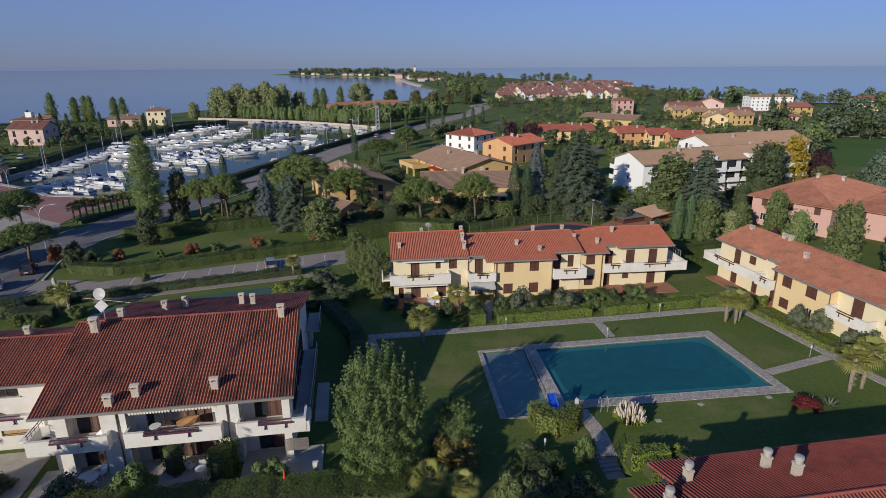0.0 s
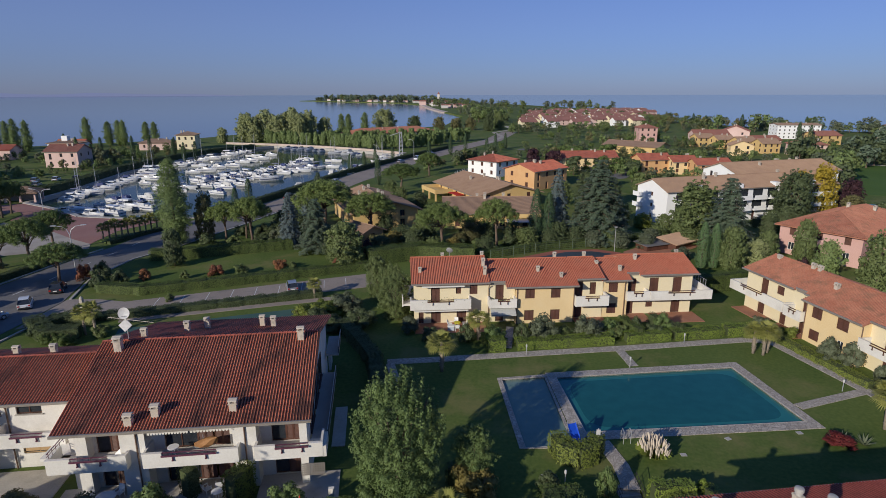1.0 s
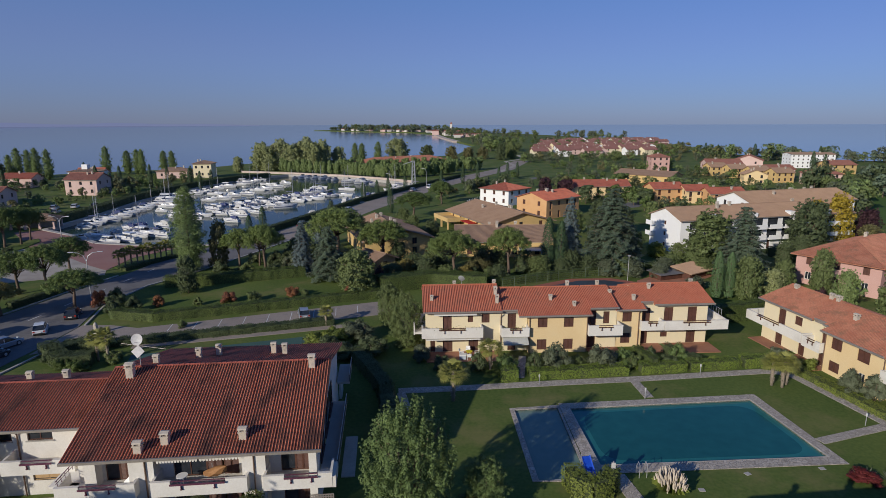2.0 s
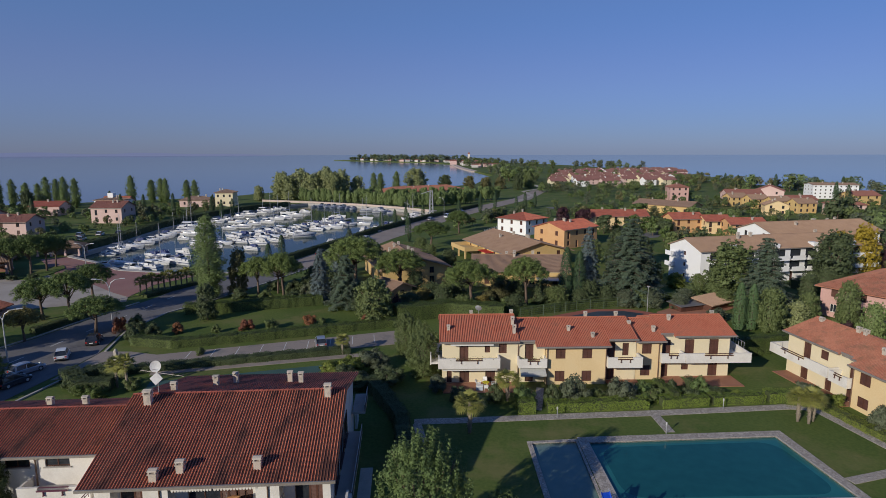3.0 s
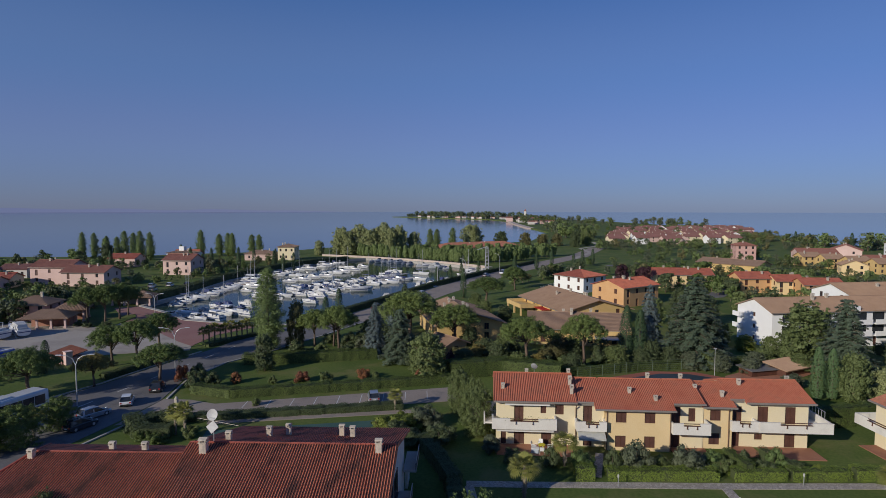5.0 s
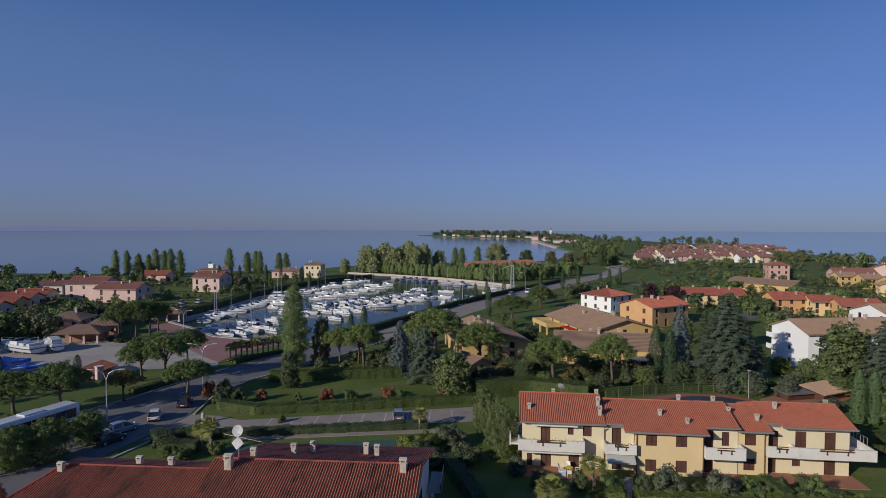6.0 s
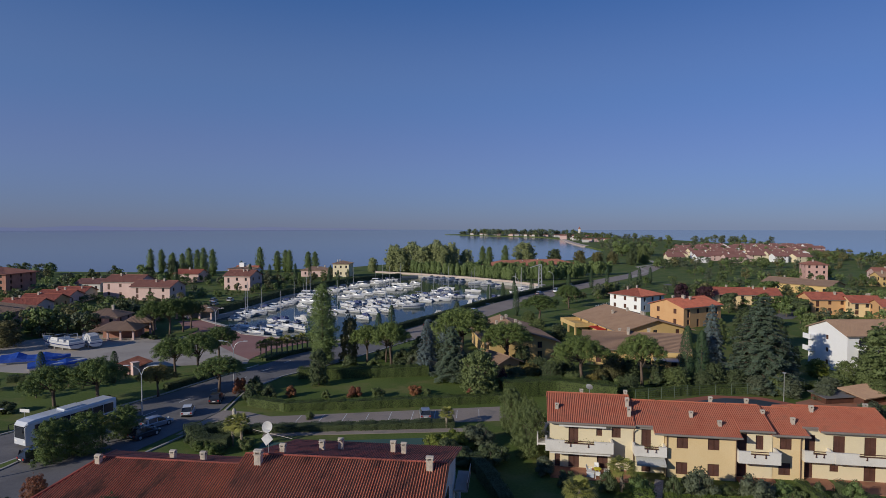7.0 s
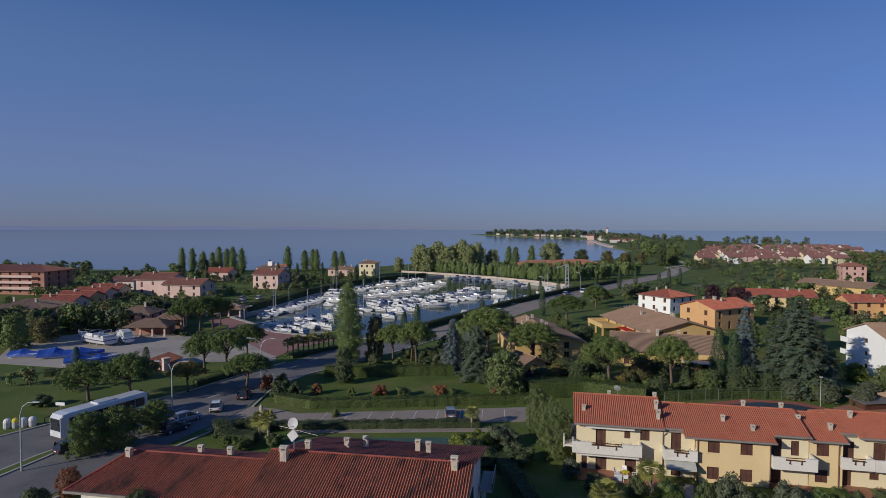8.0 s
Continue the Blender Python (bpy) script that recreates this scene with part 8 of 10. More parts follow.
def street_lamp(x, y, h, arms, label, ang=0):
    root = thing("street_lamp", pose(x, y, 0, 0, 0, ang), label, "street lamp")
    part("pole", Shape().tube([(0, 0, 0), (0, 0, h * 0.55), (0, 0, h * 0.8)], [0.11, 0.08, 0.07], 8), M["steel"], root)
    for sg in arms:
        part("arm", Shape().tube([(0, 0, h * 0.8), (sg * 0.35, 0, h * 0.92), (sg * 1.0, 0, h * 0.98), (sg * 2.0, 0, h)], [0.06, 0.055, 0.05, 0.045], 6), M["steel"], root)
        part("lantern", Shape().loft([[(sg * 1.8, -0.12, h - 0.06), (sg * 1.8, 0.12, h - 0.06), (sg * 1.8, 0.12, h + 0.07), (sg * 1.8, -0.12, h + 0.07)],
                                      [(sg * 2.6, -0.10, h - 0.02), (sg * 2.6, 0.10, h - 0.02), (sg * 2.6, 0.10, h + 0.07), (sg * 2.6, -0.10, h + 0.07)]]), M["alu"], root)


street_lamp(-68.6, 84.1, 7.8, (-1, 1), "grey double-armed street lamp by the junction", 15)
street_lamp(-70.8, 66.4, 7.4, (-1, 1), "grey double-armed street lamp beside the road", 20)
street_lamp(-69.3, 43.6, 8.0, (1,), "grey street lamp with one long arm on the island", 10)
street_lamp(-104, 122, 7.0, (-1, 1), "grey double-armed lamp on the harbour forecourt", 0)
for x, y in ((-64, 118), (-52.6, 205), (-46.4, 226), (-36.5, 254)):
    street_lamp(x, y, 8.0, (1,), "grey street lamp along the harbour road", 160)


def bollard_lamp(x, y):
    root = thing("garden_lamp", pose(x, y, 0), "small pale garden lamp on a post", "lamp", "garden lamps")
    part("post", Shape().tube([(0, 0, 0), (0, 0, 0.95)], [0.04, 0.035], 6), M["steel"], root)
    part("head", Shape().tube([(0, 0, 0.9), (0, 0, 0.98), (0, 0, 1.2), (0, 0, 1.26)], [0.05, 0.09, 0.09, 0.04], 10), M["boat_grey"], root)


for x, y in ((12.9, 57.2), (32.3, 53.8), (3.9, 37.5), (20.5, 64.0), (2.2, 59.4)):
    bollard_lamp(x, y)
sg = thing("sign", pose(-81.7, 57.0, 0, 0, 0, 10), "small white sign on a post", "sign")
part("post", Shape().tube([(0, 0, 0), (0, 0, 2.6)], [0.04, 0.04], 6), M["steel"], sg)
part("board", Shape().box(-0.75, 0.75, -0.04, 0.0, 2.2, 2.65), M["frame_white"], sg)
for i, (p, lab) in enumerate((("frame_white", "pale grey recycling bin"), ("yellowbin", "recycling bin with a yellow lid"), ("blueshed", "recycling bin with a blue lid"), ("frame_white", "plain white street recycling bin"))):
    bn = thing("recycling_bin", pose(-85.4 + i * 0.75, 52.2 + i * 0.62, 0.0, 0, 0, 40), lab, "bin", "recycling bins")
    part("body", Shape().loft([[(math.cos(a * 0.5236) * r, math.sin(a * 0.5236) * r, z) for a in range(12)] for r, z in ((0.42, 0.0), (0.5, 0.2), (0.5, 0.85))]), M["boat_grey"], bn)
    part("lid", Shape().loft([[(math.cos(a * 0.5236) * r, math.sin(a * 0.5236) * r, z) for a in range(12)] for r, z in ((0.5, 0.85), (0.46, 1.1), (0.3, 1.3), (0.06, 1.38))]), M[p], bn)

# gate pillars by the parking lane
gp = thing("gate_pillar", pose(-56.8, 69.2, 0), "pale gate pillar with a round cap", "pillar")
part("pillar", Shape().box(-0.2, 0.2, -0.2, 0.2, 0, 1.2).box(-0.26, 0.26, -0.26, 0.26, 0, 0.2), M["patio"], gp)
part("cap", Shape().tube([(0, 0, 1.2), (0, 0, 1.3), (0, 0, 1.5), (0, 0, 1.62)], [0.27, 0.27, 0.17, 0.05], 10), M["patio"], gp)

# fence behind the red terrace and along paths
def fence(pts, h, label, mat="fence"):
    root = thing("fence", Matrix.Identity(4), label, "fence")
    for (xa, ya), (xb, yb) in zip(pts, pts[1:]):
        n = max(1, int(math.hypot(xb - xa, yb - ya) / 2.2))
        for i in range(n + 1):
            x, y = xa + (xb - xa) * i / n, ya + (yb - ya) * i / n
            part("post", Shape().tube([(x, y, 0), (x, y, h)], [0.045, 0.045], 5), M[mat], root)
        for k in range(6):
            z = h * (0.1 + 0.18 * k)
            part("wire", Shape().tube([(xa, ya, z), (xb, yb, z)], [0.015, 0.015], 4), M[mat], root)


fence([(-2, 96.5), (8, 103.2), (18, 107.2), (27, 112)], 1.9, "green wire fence above the red terrace")
fence([(-62.5, 140), (-59.3, 172), (-55.4, 200), (-47.4, 232), (-42, 252)], 1.0, "low wire fence along the harbour wall")
fence([(-7.5, 222), (-15, 200), (-9, 188)], 1.4, "white garden fence by the villa", "frame_white")
lp = thing("light_pole", pose(20.3, 103.8, 0), "thin pale pole beside the terrace", "pole")
part("pole", Shape().tube([(0, 0, 0), (0, 0, 4.6)], [0.05, 0.04], 6), M["steel"], lp)
part("lamp_head", Shape().box(-0.25, 0.25, -0.1, 0.1, 4.55, 4.7), M["steel"], lp)

# pool side things
slide = thing("pool_slide", pose(5.1, 42.1, 0.2, 0, 0, 196), "small bright blue plastic pool slide", "slide")
part("chute", Shape().loft([[(-0.35, -0.6 + 0.3 * i, 1.7 - 0.22 * i), (0.35, -0.6 + 0.3 * i, 1.7 - 0.22 * i), (0.35, -0.6 + 0.3 * i, 1.86 - 0.22 * i), (0.27, -0.6 + 0.3 * i, 1.76 - 0.22 * i),
                             (-0.27, -0.6 + 0.3 * i, 1.76 - 0.22 * i), (-0.35, -0.6 + 0.3 * i, 1.86 - 0.22 * i)] for i in range(6)]), M["blueslide"], slide)
part("ladder", Shape().box(-0.35, -0.28, -0.75, -0.68, 0, 1.9).box(0.28, 0.35, -0.75, -0.68, 0, 1.9).box(-0.3, 0.3, -0.75, -0.68, 0.4, 0.46).box(-0.3, 0.3, -0.75, -0.68, 0.8, 0.86).box(-0.3, 0.3, -0.75, -0.68, 1.2, 1.26), M["alu"], slide)
shw = thing("pool_shower", pose(6.9, 41.6, 0), "steel pool shower post with a white board", "shower")
part("post", Shape().tube([(0, 0, 0), (0, 0, 2.3)], [0.05, 0.05], 6), M["steel"], shw)
part("board", Shape().box(-0.16, 0.16, -0.06, -0.02, 1.7, 2.2), M["boat_grey"], shw)
for x, y in ((9.3, 43.1), (9.9, 43.2)):
    lad = thing("pool_ladder", pose(x, y, 0, 0, 0, 10), "thin steel pool handrail", "ladder")
    part("handrail", Shape().tube([(0, 0, 0), (0, 0, 1.1), (0, 0.35, 1.25), (0, 0.6, 0.8), (0, 0.65, 0.0)], [0.03] * 5, 6), M["alu"], lad)

# pampas grass with pale plumes
pamp = thing("pampas_grass", pose(11.3, 41.6, 0), "pampas grass clump with pale plumes", "plant")
prng = np.random.default_rng(4)
blades, plumes = Shape(), Shape()
for i in range(170):
    q, out = prng.random() * 6.283, prng.uniform(0.6, 1.5)
    c, s = math.cos(q), math.sin(q)
    blades.face((0.2 * c - 0.02 * s, 0.2 * s + 0.02 * c, 0), (0.2 * c + 0.02 * s, 0.2 * s - 0.02 * c, 0), (out * 0.7 * c, out * 0.7 * s, 1.0), (out * c, out * s, 0.6))
for i in range(120):
    q, out = prng.random() * 6.283, 1.15 * math.sqrt(prng.random())
    c, s = math.cos(q), math.sin(q)
    h = 1.85 - 0.55 * out * out + prng.uniform(-0.15, 0.12)
    plumes.tube([(0.5 * out * c, 0.5 * out * s, 0.4), (out * c, out * s, h - 0.6), (out * 1.06 * c, out * 1.06 * s, h - 0.3), (out * 1.16 * c, out * 1.16 * s, h + 0.05)], [0.012, 0.05, 0.075, 0.015], 5)
part("blades", blades, M["l_lime"], pamp)
part("plumes", plumes, M["pampas"], pamp)

# garden steps with railings
st = thing("garden_steps", pose(8.3, 37.9, 0, 0, 0, -168), "grey garden steps with dark railings", "steps")
for i in range(5):
    part("step", Shape().box(-0.9, 0.9, i * 0.32, i * 0.32 + 0.34, -1.4, 0.02 - 0.15 * i), M["concrete"], st)
part("landing", Shape().box(-0.9, 0.9, 1.62, 3.2, -1.4, -0.72), M["patio"], st)
for sgn in (-0.85, 0.85):
    rl = Shape()
    for i in range(5):
        rl.tube([(sgn, i * 0.38, -0.1 * i), (sgn, i * 0.38, 0.95 - 0.22 * i)], [0.02, 0.02], 5)
    rl.tube([(sgn, 0, 0.95), (sgn, 1.55, 0.5)], [0.025, 0.025], 5).tube([(sgn, 0, 0.5), (sgn, 1.55, 0.1)], [0.02, 0.02], 5)
    part("railing", rl, M["black"], st)
for x, y, a in ((13.8, 42.0, 5), (18.2, 44.6, 30), (24.6, 46.0, 12), (2.5, 38.4, 8), (11.8, 38.6, 40)):
    cov = thing("manhole_cover", pose(x, y, 0, 0, 0, a), "square pale concrete cover in the lawn", "cover", "lawn covers")
    part("lid", Shape().box(-0.24, 0.24, -0.2, 0.2, -0.05, 0.03), M["concrete"], cov)


# ---------- patio furniture ----------
def chair(x, y, ang, z=0.09):
    root = thing("garden_chair", pose(x, y, z, 0, 0, ang), "white plastic garden chair", "chair", "garden chairs")
    part("seat", Shape().box(-0.25, 0.25, -0.24, 0.24, 0.40, 0.44), M["plastic"], root)
    part("backrest", Shape().loft([[(-0.25, 0.22, 0.44), (0.25, 0.22, 0.44), (0.25, 0.26, 0.44), (-0.25, 0.26, 0.44)], [(-0.23, 0.36, 0.9), (0.23, 0.36, 0.9), (0.23, 0.39, 0.9), (-0.23, 0.39, 0.9)]]), M["plastic"], root)
    for sx in (-0.22, 0.22):
        for sy in (-0.2, 0.2):
            part("leg", Shape().tube([(sx, sy, 0.4), (sx * 1.12, sy * 1.12, 0)], [0.025, 0.02], 5), M["plastic"], root)
        part("armrest", Shape().box(sx * 1.15 - 0.03, sx * 1.15 + 0.03, -0.22, 0.28, 0.63, 0.67).box(sx * 1.15 - 0.02, sx * 1.15 + 0.02, -0.2, -0.16, 0.42, 0.63), M["plastic"], root)


def table(x, y, z=0.09, label="round white plastic garden table", r=0.55, mat="plastic"):
    root = thing("garden_table", pose(x, y, z), label, "table")
    part("tabletop", Shape().tube([(0, 0, 0.70), (0, 0, 0.74)], [r, r], 18), M[mat], root)
    for i in range(4):
        q = 0.785 + i * 1.571
        part("leg", Shape().tube([(math.cos(q) * r * 0.7, math.sin(q) * r * 0.7, 0.7), (math.cos(q) * r * 0.8, math.sin(q) * r * 0.8, 0)], [0.03, 0.025], 5), M[mat], root)


def spot(u, v):
    p = patio_m @ Vector((u, v, 0))
    return p.x, p.y


x, y = spot(-14.9, -0.3)
table(x, y, r=0.7)
for du, dv, a in ((-0.9, -0.3, 60), (0.4, 0.9, -10), (-0.3, -0.95, 170), (0.8, -0.6, -120)):
    chair(x + du, y + dv, a)
for u, v, a in ((-8.2, 0.2, 150), (-7.4, 0.5, -160), (-6.2, 0.4, -120)):
    x, y = spot(u, v)
    chair(x, y, a)
x, y = spot(-7.3, -0.6)
table(x, y, label="small white plastic garden table", r=0.4)
# balcony parasol, tilted and half open
px, py = spot(-8.3, 1.0)
par = thing("parasol", pose(px, py, 2.93), "half-open orange-brown parasol on a balcony", "parasol")
part("pole", Shape().tube([(0, 0, 0), (0, 0, 1.5)], [0.025, 0.025], 6), M["steel"], par)
cn = Shape()
cn.loft([[(math.cos(a * 0.7854) * r * 1.0 + 0.45 * k, math.sin(a * 0.7854) * r * 0.7 - 0.2 * k, z) for a in range(8)] for k, (r, z) in enumerate(((0.75, 0.75), (0.7, 1.1), (0.4, 1.5), (0.05, 1.75)))])
part("canopy", cn, M["canvas"], par, smooth=False)
x, y = spot(-10.4, 0.9)
table(x, y, 2.93, "small pale balcony table", 0.4)
x, y = spot(-13.9, 1.1)
cl = thing("covered_furniture", pose(x, y, 2.93), "balcony furniture under a white cover", "cover")
part("cover_sheet", Shape().loft([[(-0.5, -0.35, 0), (0.5, -0.35, 0), (0.5, 0.35, 0), (-0.5, 0.35, 0)], [(-0.4, -0.3, 0.5), (0.42, -0.28, 0.55), (0.42, 0.3, 0.6), (-0.4, 0.3, 0.5)], [(0.0, -0.1, 0.9), (0.3, -0.1, 1.0), (0.3, 0.2, 1.0), (0.0, 0.2, 0.9)]]), M["plastic"], cl)
rc = thing("closed_parasol", pose(-14.3, 32.0, 0), "closed red parasol behind a hedge", "parasol")
part("pole", Shape().tube([(0, 0, 0), (0, 0, 1.8)], [0.03, 0.03], 6), M["steel"], rc)
part("canopy", Shape().tube([(0, 0, 1.0), (0, 0, 1.35), (0, 0, 2.2)], [0.12, 0.16, 0.02], 8), M["red"], rc)


def spot_a(u, v):
    p = sheet_m @ Vector((u, v, 0))
    return p.x, p.y


x, y = spot_a(5.2, -1.2)
table(x, y, 0.07, "garden table with a bright yellow cloth", 0.42, "yellowbin")
for du, dv, a in ((-0.9, 0.2, 80), (0.9, 0.1, -80), (-0.2, 0.9, 0), (0.1, -0.9, 180)):
    chair(x + du, y + dv, a, 0.07)
x, y = spot_a(4.4, -1.7)
tb = thing("toy_box", pose(x, y, 0.07), "pale garden storage chest on the patio", "chest")
part("body", Shape().box(-0.4, 0.4, -0.3, 0.3, 0, 0.5), M["blueshed"], tb)
part("lid", Shape().box(-0.43, 0.43, -0.33, 0.33, 0.5, 0.56), M["frame_white"], tb)
ag = [(27.5, 44.9), (29.0, 44.6)]
for x, y in ag:
    a = thing("agave", pose(x, y, 0), "pale grey-green agave plant in the lawn", "plant")
    s = Shape()
    for i in range(18):
        q = i * 2.4
        up = 0.3 + 0.045 * i
        c, si = math.cos(q), math.sin(q)
        s.face((0.05 * c - 0.07 * si, 0.05 * si + 0.07 * c, 0), (0.05 * c + 0.07 * si, 0.05 * si - 0.07 * c, 0), (0.5 * c * math.cos(up) + 0.08 * si, 0.5 * si * math.cos(up) - 0.08 * c, 0.55 * math.sin(up)),
               (1.0 * c * math.cos(up), 1.0 * si * math.cos(up), 1.05 * math.sin(up)), (0.5 * c * math.cos(up) - 0.08 * si, 0.5 * si * math.cos(up) + 0.08 * c, 0.55 * math.sin(up)))
    part("leaf_rosette", s, M["l_olive"], a)

# ---------- planting ----------
PINE, BROAD = "umbrella pine with a broad flat green crown", "leafy green tree with a rounded crown"
plant("near", -8.1, 34.6, 10.0, 6.6, "l_near", "tall bushy grey-green tree beside the pool lawn", forms=1)
plant("broad", -2.8, 37.2, 4.6, 3.6, "l_near", "small grey-green tree on the lawn")
plant("shrub", -2.7, 35.9, 2.7, 3.8, "l_autumn", "rounded olive-brown bush under a small tree", "shrub")
for x, y, h, w in ((-10.9, 103.5, 8.6, 9.6), (-0.9, 106.0, 9.0, 8.0), (-26.2, 111.5, 9.0, 10.0), (-36.2, 113.9, 11.0, 12.5), (-53.1, 105.1, 8.0, 6.6), (-47.5, 104.3, 9.0, 7.6), (-50.5, 108.5, 8.2, 6.0)):
    plant("pine", x, y, h * 1.04, w * 1.08, "l_pine_lit", "umbrella pine with a light green airy crown", group="umbrella pines")
for x, y, h, w in ((-28.7, 167.7, 8.0, 11.0),
                   (-23.8, 199.8, 8.0, 8.6), (-82.4, 85.3, 7.4, 7.6), (-77.6, 85.9, 8.4, 7.6), (-81.6, 96.0, 7.6, 7.6), (-67.6, 79.0, 6.2, 7.6), (-117.4, 115.4, 9.0, 7.5), (-114.6, 117.6, 9.4, 8.0), (-114.6, 122.2, 9.0, 7.2), (-116.4, 127.0, 8.0, 6.6), (-84.4, 63.4, 7.0, 8.6), (-79.4, 66.6, 7.8, 8.2)):
    plant("pine", x, y, h * 1.04, w * 1.08, "l_pine", PINE, group="umbrella pines")
plant("pine", -75.9, 74.6, 5.4, 6.2, "l_autumn", "small tree with yellow-brown autumn leaves")
plant("tall_poplar", -61.8, 102.6, 17.2, 8.6, "l_poplar", "tall dense poplar beside the road", "tree")
for x, y, h, w in ((-66.9, 49.8, 5.0, 5.6), (-65.2, 52.6, 5.2, 5.4), (-65.6, 58.6, 4.2, 4.8)):
    plant("broad", x, y, h, w, "l_pine", "bushy young pine beside the road", group="roadside pines")
plant("broad", -57.7, 106.4, 9.1, 4.6, "l_brown", "sparse brown half-bare tree")
plant("broad", -54.6, 88.9, 6.2, 4.2, "l_dark", "small dark tree on the green")
plant("cedar", -39.8, 103.5, 10.0, 5.2, "l_blue", "pale blue-grey cedar tree")
plant("cedar", -33.6, 99.8, 9.9, 8.0, "l_cedar", "spreading dark green cedar tree")
plant("broad", -26.3, 91.6, 7.3, 8.0, "l_broad", "dense round green tree by the parking lane")
plant("cedar", 18.5, 112.4, 16.0, 13.5, "l_cedar", "large dark green layered cedar")
plant("cedar", 22.0, 114.5, 8.5, 8.0, "l_cedar", "dark layered cedar beside a larger one")
plant("cedar", 11.1, 115.5, 13.8, 6.4, "l_blue", "blue-grey cedar behind cypresses")
plant("cypress", 6.6, 110.9, 10.2, 3.0, "l_cypress", "broad dark green columnar cypress")
plant("cypress", 9.0, 111.2, 9.4, 3.0, "l_cypress", "broad dark cypress beside another")
plant("cedar", 41.4, 108.6, 13.2, 11.0, "l_cedar", "dark layered cedar near the pink villa")
plant("broad", 38.6, 117.0, 10.6, 12.0, "l_broad", "wide olive-green tree before the white building")
plant("broad", 35.0, 114.0, 6.5, 6.0, "l_broad", BROAD)
plant("broad", 64.1, 132.1, 11.0, 11.0, "l_dark", "large smooth dark green tree")
plant("broad", 75.3, 142.2, 11.3, 8.0, "l_yellow", "tree with bright yellow autumn leaves")
plant("broad", 69.5, 141.0, 10.0, 7.0, "l_yellow", "yellow autumn tree behind a dark one")
plant("broad", 84.0, 146.1, 7.5, 7.2, "l_plum", "dark purple-leaved garden tree")
plant("broad", 80.5, 139.0, 5.0, 6.0, "l_brown", "low yellow-brown shrubby tree")
plant("cypress", 32.4, 94.5, 7.8, 2.3, "l_thuja", "slim clipped conical thuja beside the lawn", group="thujas")
plant("cypress", 34.4, 94.8, 7.6, 2.2, "l_thuja", "slim clipped conical thuja beside the lawn", group="thujas")
plant("broad", 36.9, 94.2, 7.0, 5.2, "l_broad", BROAD)
plant("broad", 43.9, 97.5, 5.8, 3.8, "l_broad", BROAD)
plant("broad", 49.4, 97.0, 7.8, 4.6, "l_broad", "slender leafy green tree behind the house")
plant("broad", 49.8, 90.5, 6.0, 4.2, "l_poplar", "slender young tree behind the house")
plant("broad", 52.3, 82.8, 9.0, 6.2, "l_broad", "leafy green tree behind the house")
plant("broad", 56.5, 77.0, 9.0, 6.0, "l_dark", "dark leafy tree behind the house")
plant("shrub", 47.0, 92.0, 3.0, 3.2, "l_plum", "dark red-leaved shrub behind the house", "shrub")
plant("broad", -17.9, 76.8, 6.0, 4.4, "l_broad", "leafy tree beside the yellow house")
plant("broad", -13.9, 69.0, 6.0, 4.8, "l_broad", "olive-green tree beside the yellow house")
plant("broad", -15.0, 72.8, 6.0, 4.2, "l_broad", "leafy tree beside the yellow house")
plant("shrub", -20.7, 70.6, 3.1, 4.6, "l_olive", "grey-green rounded garden shrub", "shrub")
plant("shrub", -23.0, 68.9, 2.6, 4.6, "l_lime", "yellow-green spreading garden shrub", "shrub")
plant("shrub", -25.6, 67.5, 2.2, 4.0, "l_lime", "yellow-green spreading garden shrub", "shrub")
plant("shrub", -11.6, 64.6, 2.2, 3.0, "l_olive", "grey-green shrub by the house corner", "shrub")
for x, y, h, w in ((-6.8, 54.8, 4.3, 3.8), (27.3, 61.9, 3.6, 3.2), (28.2, 61.5, 3.9, 3.2), (28.9, 62.2, 3.4, 3.0), (32.2, 47.2, 4.4, 3.6), (33.6, 47.8, 5.0, 3.6), (-26.6, 75.4, 2.9, 2.8), (-48.6, 60.2, 4.4, 2.8), (-50.2, 60.6, 3.9, 2.8),
                   (-66.4, 55.8, 3.8, 3.0), (-4.4, 31.4, 3.4, 3.0), (-2.2, 31.0, 3.0, 2.6), (-3.2, 63.0, 3.6, 3.6)):
    plant("palm", x, y, h, w, "l_palm", "fan palm with a shaggy trunk", "palm", "fan palms", bark="bark_pale", forms=2)
for i in range(11):
    plant("palm", -77.8 + i * 0.62, 104.4 + i * 1.05, 3.4 + 0.3 * (i % 3), 2.6, "l_palm", "fan palm in a close row", "palm", "palm row", bark="bark_pale")
for x, y, h, w, leaf, lab in ((-55.4, 81.4, 1.9, 2.5, "l_orange", "orange-red autumn bush on the lawn"), (-45.4, 84.5, 1.9, 2.8, "l_red", "dull red autumn bush on the lawn"), (-36.2, 88.3, 2.0, 2.6, "l_orange", "orange-red autumn bush on the lawn"),
                              (-27.1, 89.4, 1.9, 2.4, "l_red", "dark red autumn bush by a hedge"), (-64.6, 80.5, 3.0, 2.6, "l_red", "brownish red thin roadside bush"), (27.0, 44.6, 1.0, 2.9, "l_darkred", "dark red-leaved low bush on the lawn"),
                              (-49.5, 82.6, 1.4, 1.8, "l_broad", "small green bush on the lawn"), (-41.6, 85.6, 1.9, 2.6, "l_broad", "green bush on the lawn"), (-34.3, 88.6, 1.4, 1.8, "l_broad", "green bush on the lawn"),
                              (-23.7, 97.5, 3.4, 2.4, "l_plum", "dark reddish upright shrub")):
    plant("shrub", x, y, h, w, leaf, lab, "shrub")
